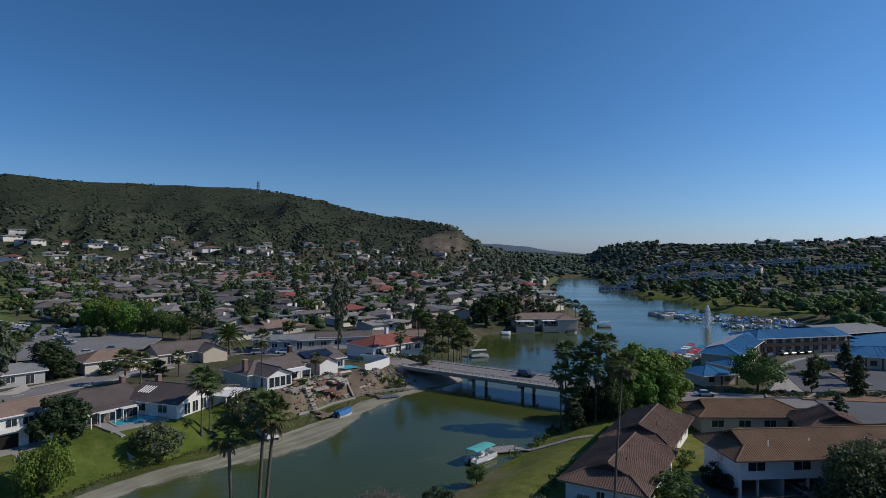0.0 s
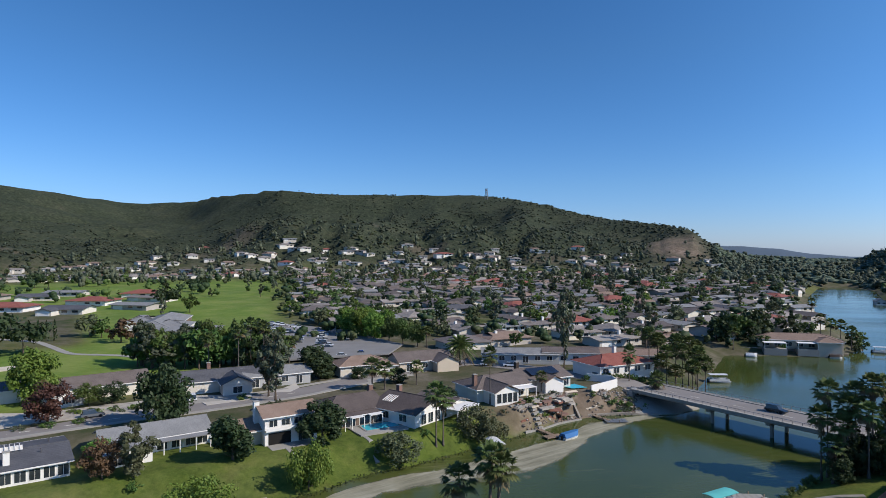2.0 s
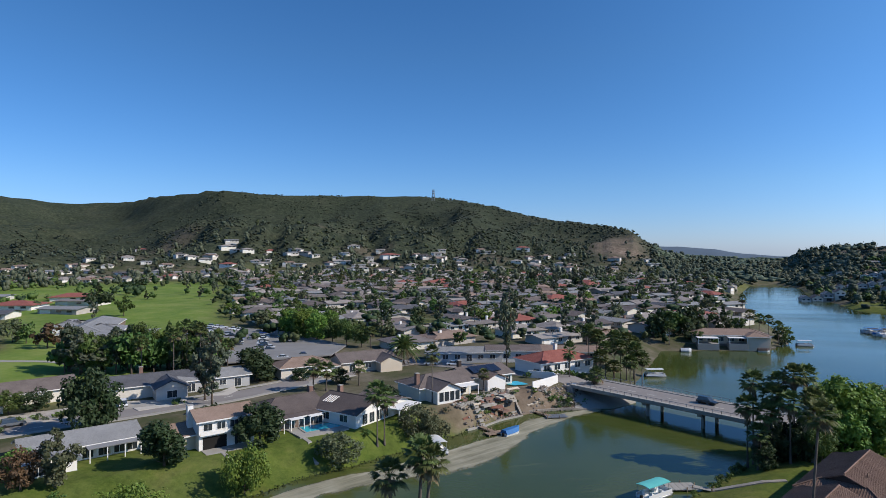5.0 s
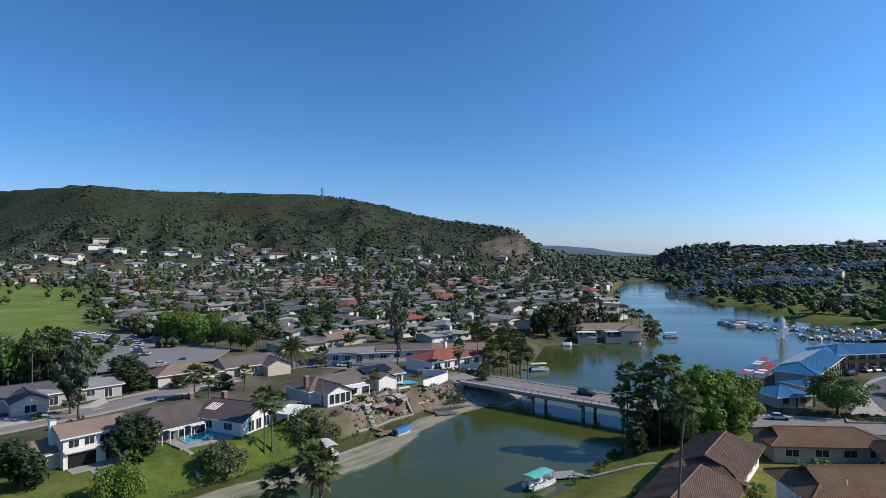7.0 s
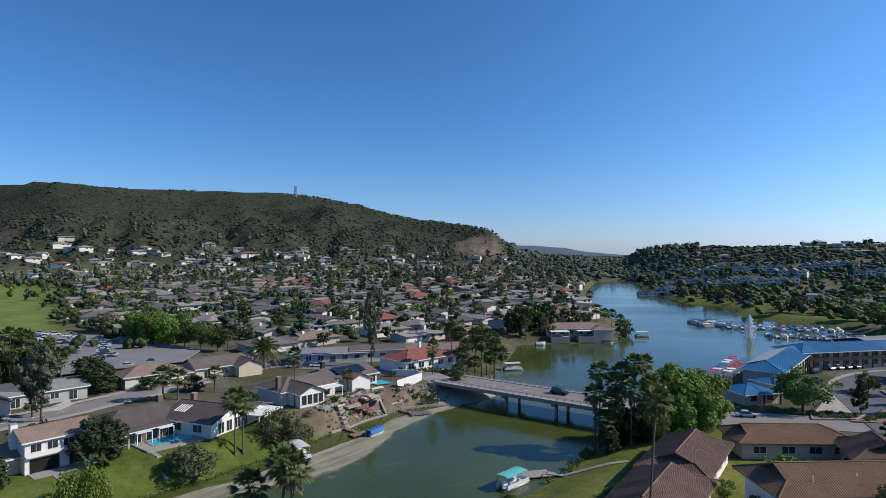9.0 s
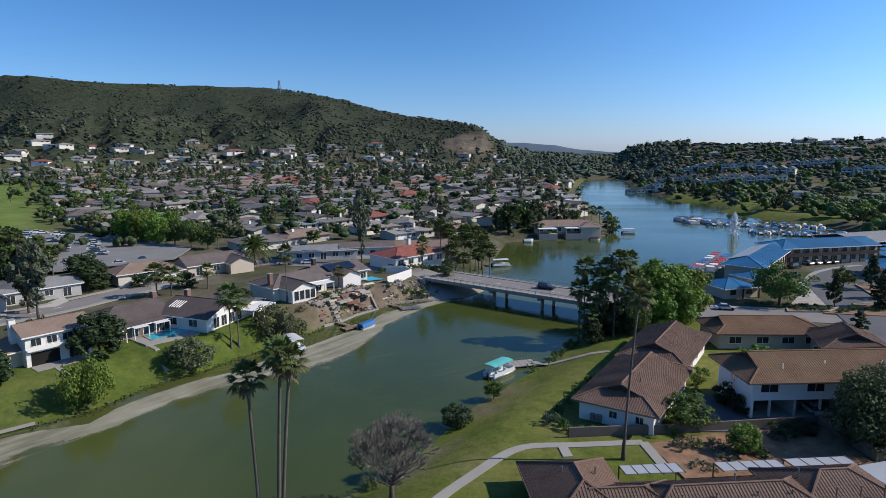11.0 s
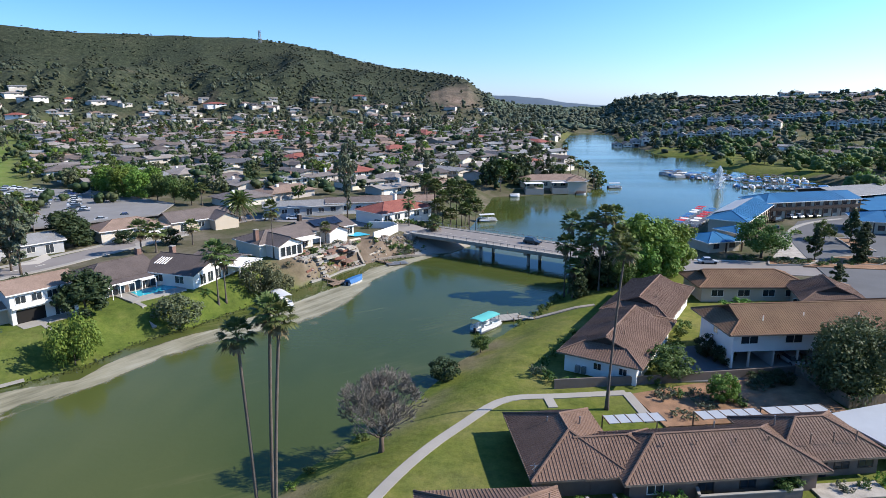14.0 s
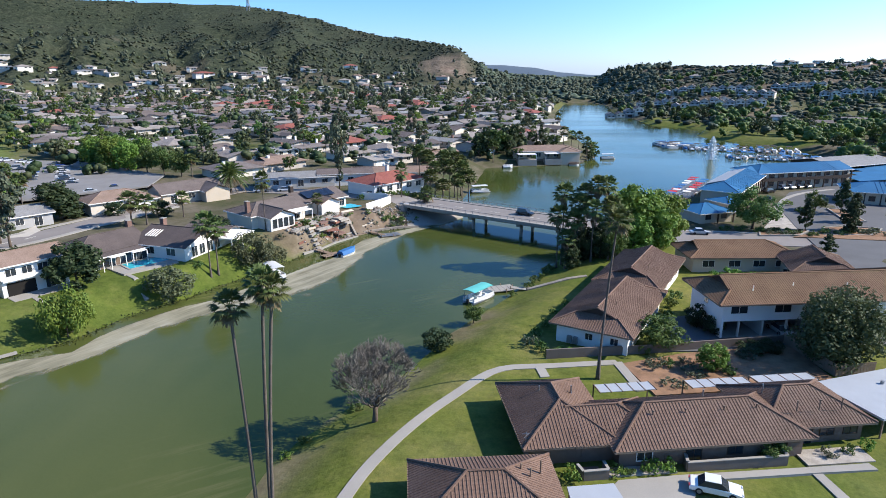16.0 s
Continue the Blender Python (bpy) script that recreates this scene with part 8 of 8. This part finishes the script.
dock("marina_dock", [(62, 186), (84, 222)], 2.0, 0.5, "wood", "timber dock along the marina building")
dock("marina_dock", [(108, 352), (112, 333), (140, 327), (166, 318)], 2.0, 0.5, "wood", "floating dock with moored boats")
dock("marina_dock", [(122, 300), (136, 294), (162, 288)], 2.0, 0.5, "wood", "floating dock with moored boats")
tops = ["darkwood", "bluecloth", "metal", "teal", "gel", "darkwood"]
boats = [moored_boat(110.5, 345, 80, tops[k], "moored pontoon boat at a marina dock") if k % 2 == 0 else covered_boat(106, 338, 170, tops[k], "moored boat with a canvas cover", 5.6) for k in range(2)]
boats.append(moored_boat(105.5, 349, 0, "bluecloth", "moored pontoon boat with a blue canopy"))
boats.append(covered_boat(113.5, 339, 10, "white", "moored white boat under a cover", 5.6))
rng = random.Random(14)
for (ax, ay, bx, by) in ((112, 333, 140, 327), (140, 327, 166, 318), (122, 300, 162, 288), (108, 352, 112, 333)):
    d = math.hypot(bx - ax, by - ay)
    a = math.degrees(math.atan2(by - ay, bx - ax))
    n = int(d / 3.1)
    for k in range(n):
        for side in (-1, 1):
            if rng.random() < 0.82:
                t = (k + 0.5) / n
                x, y = ax + (bx - ax) * t - side * (by - ay) / d * 4.4, ay + (by - ay) * t + side * (bx - ax) / d * 4.4
                if from_shore([x], [y])[0] < -1.5:
                    again(boats[rng.randrange(4)], pose(x, y, 0, 0, 0, a + 90 * side))
rent = [moored_boat(66, 201, 146, "redcloth", "small rental boat with a red canopy", 3.6), moored_boat(68.2, 204.0, 140, "white", "small rental boat with a white canopy", 3.6), moored_boat(64.6, 198.4, 150, "bluecloth", "small rental boat with a blue canopy", 3.6)]
for k in range(2, 17):
    again(rent[(k * 5) % 7 % 3], pose(63.2 + 1.15 * k + (k % 2) * 3.4, 197.0 + 1.9 * k - (k % 2) * 2.2, 0, 0, 0, 146 + (k * 37) % 31 - 15))

spray = Shape()
rng = random.Random(2)
for k in range(3400):
    t = rng.random()
    z = 10.5 * t ** 0.8
    q = 0.25 + 3.6 * rng.random() * (1 - t) ** 0.8 if k % 2 else 0.9 * rng.random() * (1.2 - t) + 0.1
    a = rng.uniform(0, 6.28)
    p = Vector((111.8 + q * math.cos(a), 291.2 + q * math.sin(a), z))
    leaf_quad(spray, p, Vector((rng.uniform(-1, 1), rng.uniform(-1, 1), 0.2)), rng.uniform(0.10, 0.30), rng)
fountain = thing("fountain", pose(0, 0, 0), "tall white fountain jet in the lake", "fountain")
part("spray", spray, "spray", fountain, "white spray of droplets")
part("nozzle", Shape().tube([(111.8, 291.2, -0.3), (111.8, 291.2, 0.3)], [0.8, 0.5], 10), "metal", fountain)


# ---- mast on the ridge ----
def mast():
    x, y = -1600 * math.sin(radians(18.6)), 1600 * math.cos(radians(18.6))
    ob = thing("radio_mast", pose(x, y, at(x, y) - 1), "lattice radio mast on the ridge", "mast")
    h, w = 29.0, 3.4
    for sx, sy in ((-1, -1), (1, -1), (1, 1), (-1, 1)):
        part("leg", Shape().bar((sx * w, sy * w, 0), (sx * w * 0.45, sy * w * 0.45, h), 0.6), "metal", ob)
    for k in range(8):
        z0, z1 = h * k / 8, h * (k + 1) / 8
        a0, a1 = w * (1 - 0.55 * z0 / h), w * (1 - 0.55 * z1 / h)
        for s in (-1, 1):
            part("brace", Shape().bar((-a0, s * a0, z0), (a1, s * a1, z1), 0.35), "metal", ob)
            part("brace", Shape().bar((s * a0, -a0, z0), (s * a1, a1, z1), 0.35), "metal", ob)
    for z in (18, 23, 27):
        part("antenna", Shape().box(-3.2, 3.2, -0.6, 0.6, z, z + 1.6), "metal", ob)
    return ob


mast()


# ---- the town on the plain ----
def town():
    rng = random.Random(77)
    ang = 50.0
    u = (math.cos(radians(ang)), math.sin(radians(ang)))
    v = (-u[1], u[0])
    spots = []
    row = -420.0
    k = 0
    while row < 760:
        for i in range(-30, 48):
            a = i * 18.5 + rng.uniform(-1.5, 1.5)
            b = row + rng.uniform(-1.5, 1.5)
            spots.append((u[0] * a + v[0] * b, u[1] * a + v[1] * b, ang + (180 if k % 2 else 0)))
        row += 21 if k % 2 == 0 else 29
        k += 1
    x, y = np.array([s[0] for s in spots]), np.array([s[1] for s in spots])
    d, r, az = from_shore(x, y), np.hypot(x, y), np.degrees(np.arctan2(x, y))
    z, g = height(x, y), golf(x, y)
    busy = np.array([[-24, 187], [-55, 195], [-40, 201], [-25, 206], [-80, 172], [-93, 158], [-229, 208], [34, 281], [-70, 181], [-5, 192]])
    near = np.min(np.hypot(x[:, None] - busy[:, 0], y[:, None] - busy[:, 1]), 1)
    lot = (x < -90) & (x > -185) & (y < 245)
    keep = (d > 13) & (r > 196) & (r < 760) & (az > -64) & (az < 9) & (g < 0.3) & (near > 21) & ~lot & (z < 40) & ~((az < -44) & (r < 430))
    homes = []
    for n in np.flatnonzero(keep):
        if rng.random() < 0.9:
            kind = rng.choice((0, 0, 1, 2, 3, 3, 4, 5, 6, 6, 2))
            kind = 7 if rng.random() < 0.05 else kind
            town_house(x[n], y[n], spots[n][2] + rng.choice((0, 0, 0, 90)) + rng.uniform(-6, 6), kind, z[n] + 0.05)
            homes.append((x[n], y[n]))
    return homes


HOMES = town()
rng = random.Random(5)


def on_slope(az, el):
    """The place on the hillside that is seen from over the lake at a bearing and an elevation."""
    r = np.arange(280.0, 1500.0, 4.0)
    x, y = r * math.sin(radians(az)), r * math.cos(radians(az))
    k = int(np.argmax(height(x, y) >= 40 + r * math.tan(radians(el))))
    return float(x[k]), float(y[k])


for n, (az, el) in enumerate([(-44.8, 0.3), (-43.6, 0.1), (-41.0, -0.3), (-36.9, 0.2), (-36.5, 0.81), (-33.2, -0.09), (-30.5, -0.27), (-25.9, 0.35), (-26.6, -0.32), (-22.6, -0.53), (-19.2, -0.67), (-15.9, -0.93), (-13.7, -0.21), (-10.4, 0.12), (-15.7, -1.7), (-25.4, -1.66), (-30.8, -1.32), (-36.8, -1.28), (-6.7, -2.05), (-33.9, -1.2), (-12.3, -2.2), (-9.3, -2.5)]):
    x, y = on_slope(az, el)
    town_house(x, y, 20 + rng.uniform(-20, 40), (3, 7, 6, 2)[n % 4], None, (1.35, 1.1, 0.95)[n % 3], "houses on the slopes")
for k in range(170):
    az, r = rng.uniform(-64, 3), 700 + 230 * rng.random()
    x, y = r * math.sin(radians(az)), r * math.cos(radians(az))
    if at(x, y) > 46:
        continue
    town_house(x, y, rng.uniform(0, 90), rng.choice((0, 2, 3, 4, 6, 2, 3)), None, rng.uniform(0.7, 1.1), "houses on the slopes")
for x, y, kind, a in ((-380, 207, 7, 30), (-352, 223, 7, 28), (-314, 231, 5, 25), (-397, 271, 5, 40), (-343, 268, 7, 20), (-427, 255, 4, 30), (-300, 262, 3, 10), (-330, 300, 6, 15), (-360, 320, 7, 35), (-410, 300, 3, 30)):
    town_house(x, y, a, kind, None, 1.35, "houses beside the golf course")
# terraced houses across the lake
for row, (az0, az1, r0, r1, n) in enumerate(((26, 38, 470, 455, 6), (17, 36, 850, 800, 12), (24, 37, 890, 880, 14))):
    for k in range(n):
        t = k / (n - 1)
        az, r = az0 + (az1 - az0) * t + rng.uniform(-0.4, 0.4), r0 + (r1 - r0) * t + rng.uniform(-28, 28)
        x, y = r * math.sin(radians(az)), r * math.cos(radians(az))
        town_house(x, y, -az + 180 * (k % 2) + rng.uniform(-35, 35), rng.choice((3, 2, 6, 0)), at(x, y) + (1.2 if row < 1 else 0), rng.uniform(0.65, 0.95), "terraced houses across the lake")



def town_home(kind):
    """A narrow two-storey house of a terrace, with a gable to the lake."""
    ob = thing("terraced_house", pose(0, 0, 0), ("pale two-storey terraced house with a grey gable roof", "cream two-storey terraced house with a brown gable roof")[kind], "house", "terraced houses across the lake")
    w, d, h = 7.2, 10.0, 5.4
    wall = part("wall", Shape().box(-w / 2, w / 2, -d / 2, d / 2, -5, h).poly((-w / 2, -d / 2, h), (w / 2, -d / 2, h), (0, -d / 2, h + 1.9)).poly((w / 2, d / 2, h), (-w / 2, d / 2, h), (0, d / 2, h + 1.9)), ("greyw", "cream")[kind], ob)
    r = Shape()
    for sx in (-1, 1):
        q = [(sx * (w / 2 + 0.3), -d / 2 - 0.5, h - 0.15), (sx * (w / 2 + 0.3), d / 2 + 0.5, h - 0.15), (0, d / 2 + 0.5, h + 2.0), (0, -d / 2 - 0.5, h + 2.0)]
        r.prism(q if sx > 0 else q[::-1], 0.18)
    part("roof", r, ("shingle_grey", "shingle_brown")[kind], ob)
    for x, z, ww, hh in ((-1.7, 3.2, 1.6, 1.4), (1.7, 3.2, 1.6, 1.4), (0.4, 0.2, 3.4, 2.1)):
        part("window", Shape().box(x - ww / 2, x + ww / 2, -d / 2 - 0.06, -d / 2 + 0.05, z, z + hh), "pane", wall)
    part("balcony", Shape().box(-w / 2 + 0.2, w / 2 - 0.2, -d / 2 - 1.3, -d / 2, 2.6, 2.75).box(-w / 2 + 0.2, w / 2 - 0.2, -d / 2 - 1.3, -d / 2 - 1.22, 2.75, 3.6), "white", ob)
    return ob


PLAIN = [town_home(0), town_home(1)]
first = [0, 0]
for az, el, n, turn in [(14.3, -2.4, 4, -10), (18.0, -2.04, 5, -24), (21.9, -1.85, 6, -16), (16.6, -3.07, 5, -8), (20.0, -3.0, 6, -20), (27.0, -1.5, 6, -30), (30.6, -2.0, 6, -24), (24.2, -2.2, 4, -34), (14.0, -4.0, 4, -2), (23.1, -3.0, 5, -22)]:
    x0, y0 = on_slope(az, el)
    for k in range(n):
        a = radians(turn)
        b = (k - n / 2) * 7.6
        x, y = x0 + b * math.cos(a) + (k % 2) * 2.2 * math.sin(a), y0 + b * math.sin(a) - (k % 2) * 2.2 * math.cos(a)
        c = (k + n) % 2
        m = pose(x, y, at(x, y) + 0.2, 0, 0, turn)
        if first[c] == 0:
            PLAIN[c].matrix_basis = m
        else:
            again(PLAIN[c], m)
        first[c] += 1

far_homes()
# trees among the houses
mixk = ["broadleaf_tree", "dark_tree", "dark_tree", "broadleaf_tree", "eucalyptus", "olive_tree", "bright_tree", "conifer", "shrub", "broadleaf_tree"]
for n, (hx, hy) in enumerate(HOMES):
    for _ in range(2 if rng.random() < 0.35 else 1):
        a = rng.uniform(0, 6.28)
        q = rng.uniform(10.5, 13.5)
        x, y = hx + q * math.cos(a), hy + q * math.sin(a)
        if from_shore([x], [y])[0] < 4:
            continue
        k = rng.choice(mixk)
        h = rng.uniform(4, 9) if k != "eucalyptus" else rng.uniform(10, 17)
        if k == "shrub":
            h = rng.uniform(1.5, 2.6)
        if rng.random() < 0.10:
            fan_palm(x, y, rng.uniform(7, 14), rng.uniform(2, 2.8), near=False, group="town palms", label="fan palm between town houses")
        else:
            plant(k, x, y, h, 0, False, "trees of the town")


def scatter(n, az0, az1, r0, r1, kinds, h0, h1, group, power=1.0, keep=None):
    for _ in range(n):
        az, r = rng.uniform(az0, az1), r0 + (r1 - r0) * rng.random() ** power
        x, y = r * math.sin(radians(az)), r * math.cos(radians(az))
        if from_shore([x], [y])[0] < 5 or (keep and not keep(x, y)):
            continue
        plant(rng.choice(kinds), x, y, rng.uniform(h0, h1), 0, False, group)


woods("fairway_trees", "scattered dark trees between the fairways", 120, -64, -36, 300, 760, 5, 11, "leaf_dark", 81, 0.9, keep=lambda x, y: (lattice(x, y, 50, 45) > 0.5) & (np.hypot(x, y) > 430))
woods("fairway_trees", "scattered green trees between the fairways", 85, -64, -36, 290, 760, 4, 9, "leaf", 82, 0.9, keep=lambda x, y: (lattice(x, y, 40, 47) > 0.5) & (np.hypot(x, y) > 420))
scatter(80, -64, -37, 270, 760, ["dark_tree", "broadleaf_tree", "eucalyptus", "umbrella_tree", "conifer"], 6, 12, "golf course trees", 1.0, lambda x, y: lattice(x, y, 60, 41) > 0.55 and math.hypot(x, y) > 330)
scatter(14, -64, -50, 262, 320, ["broadleaf_tree", "dark_tree", "olive_tree"], 5, 9, "golf course trees", 1.0, lambda x, y: lattice(x, y, 30, 43) > 0.6)
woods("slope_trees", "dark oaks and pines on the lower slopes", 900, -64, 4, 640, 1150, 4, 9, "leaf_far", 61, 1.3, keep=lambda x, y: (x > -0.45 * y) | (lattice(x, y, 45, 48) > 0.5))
woods("slope_trees", "green trees among the hillside houses", 600, -64, 4, 600, 1050, 4, 8, "leaf_town", 62, 1.2, keep=lambda x, y: (x > -0.45 * y) | (lattice(x, y, 45, 49) > 0.5))
woods("slope_trees", "grey-green eucalyptus on the lower slopes", 220, -64, 4, 600, 1000, 9, 16, "leaf_grey", 63, 1.2, "tall", 0.28)
woods("hillside_oaks", "dense oak scrub over the hillside", 1600, -64, 3, 820, 1400, 2.2, 4.2, "scrub_leaf", 67, 0.9, "flat", 0.8, quads=(7, 6))
woods("hillside_oaks", "olive scrub trees over the hillside", 600, -64, 3, 800, 1300, 2.0, 4.0, "scrub_leaf", 68, 0.9, "flat", 0.8, quads=(7, 6))
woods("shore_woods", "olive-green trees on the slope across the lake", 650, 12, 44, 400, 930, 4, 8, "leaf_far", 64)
woods("shore_woods", "green trees across the lake", 420, 12, 44, 380, 880, 5, 9, "leaf", 65)
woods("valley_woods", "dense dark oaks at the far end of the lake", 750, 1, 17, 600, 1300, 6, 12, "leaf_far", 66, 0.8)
woods("shore_woods", "green park trees along the far shore", 150, 17, 42, 300, 480, 6, 10, "leaf", 69, keep=lambda x, y: x > 160)
woods("town_trees", "green garden trees between the town houses", 750, -38, 7, 230, 720, 3, 6.5, "leaf_town", 71, 0.8, keep=lambda x, y: (x > -150) | (y > 250))
woods("town_trees", "dark garden trees between the town houses", 520, -38, 7, 240, 760, 3.5, 8, "leaf_dark", 72, 0.8, keep=lambda x, y: (x > -150) | (y > 250))
scatter(90, 22, 42, 290, 470, ["dark_tree", "broadleaf_tree", "umbrella_tree", "bright_tree"], 6, 10, "trees across the lake", 1.0, lambda x, y: x > 168)
scatter(40, 14, 21, 420, 560, ["dark_tree", "broadleaf_tree"], 6, 10, "trees across the lake", 1.0)


def chaparral(n, az0, az1, r0, r1, lo, hi, seed, name, label, mat):
    """Low bushes by the thousand on the slopes."""
    g = np.random.default_rng(seed)
    az = np.radians(g.uniform(az0, az1, n))
    r = np.sqrt(g.uniform(r0 ** 2, r1 ** 2, n))
    x, y = r * np.sin(az), r * np.cos(az)
    z = height(x, y)
    ok = (from_shore(x, y) > 6) & (lattice(x, y, 45, 51) + 0.35 * lattice(x, y, 14, 53) > 0.52) & (bare_dome(x, y) < 0.5)
    s, q = Shape(), random.Random(seed)
    for bx, by, bz in zip(x[ok], y[ok], z[ok]):
        a = q.uniform(lo, hi)
        s.blob((bx, by, bz + a * 0.1), a * q.uniform(0.9, 1.6), a * q.uniform(0.9, 1.6), a * 0.6, 0.3, q, 5, 3)
    return solid(name, s, mat, label, "scrub", "stuff", True)


chaparral(9000, -64, 3, 900, 1750, 1.2, 2.8, 3, "chaparral", "dense dark chaparral bushes on the hillside", "scrub_leaf")
chaparral(4500, -64, 3, 760, 1500, 1.0, 2.4, 4, "chaparral", "olive sage scrub on the hillside", "scrub_leaf")
chaparral(5000, 1, 16, 780, 1550, 3.0, 6.0, 5, "woodland", "dark oak woodland on the far valley slopes", "leaf_far")
chaparral(3500, 12, 44, 480, 1000, 1.6, 3.6, 6, "chaparral", "green scrub on the slope across the lake", "scrub_leaf")
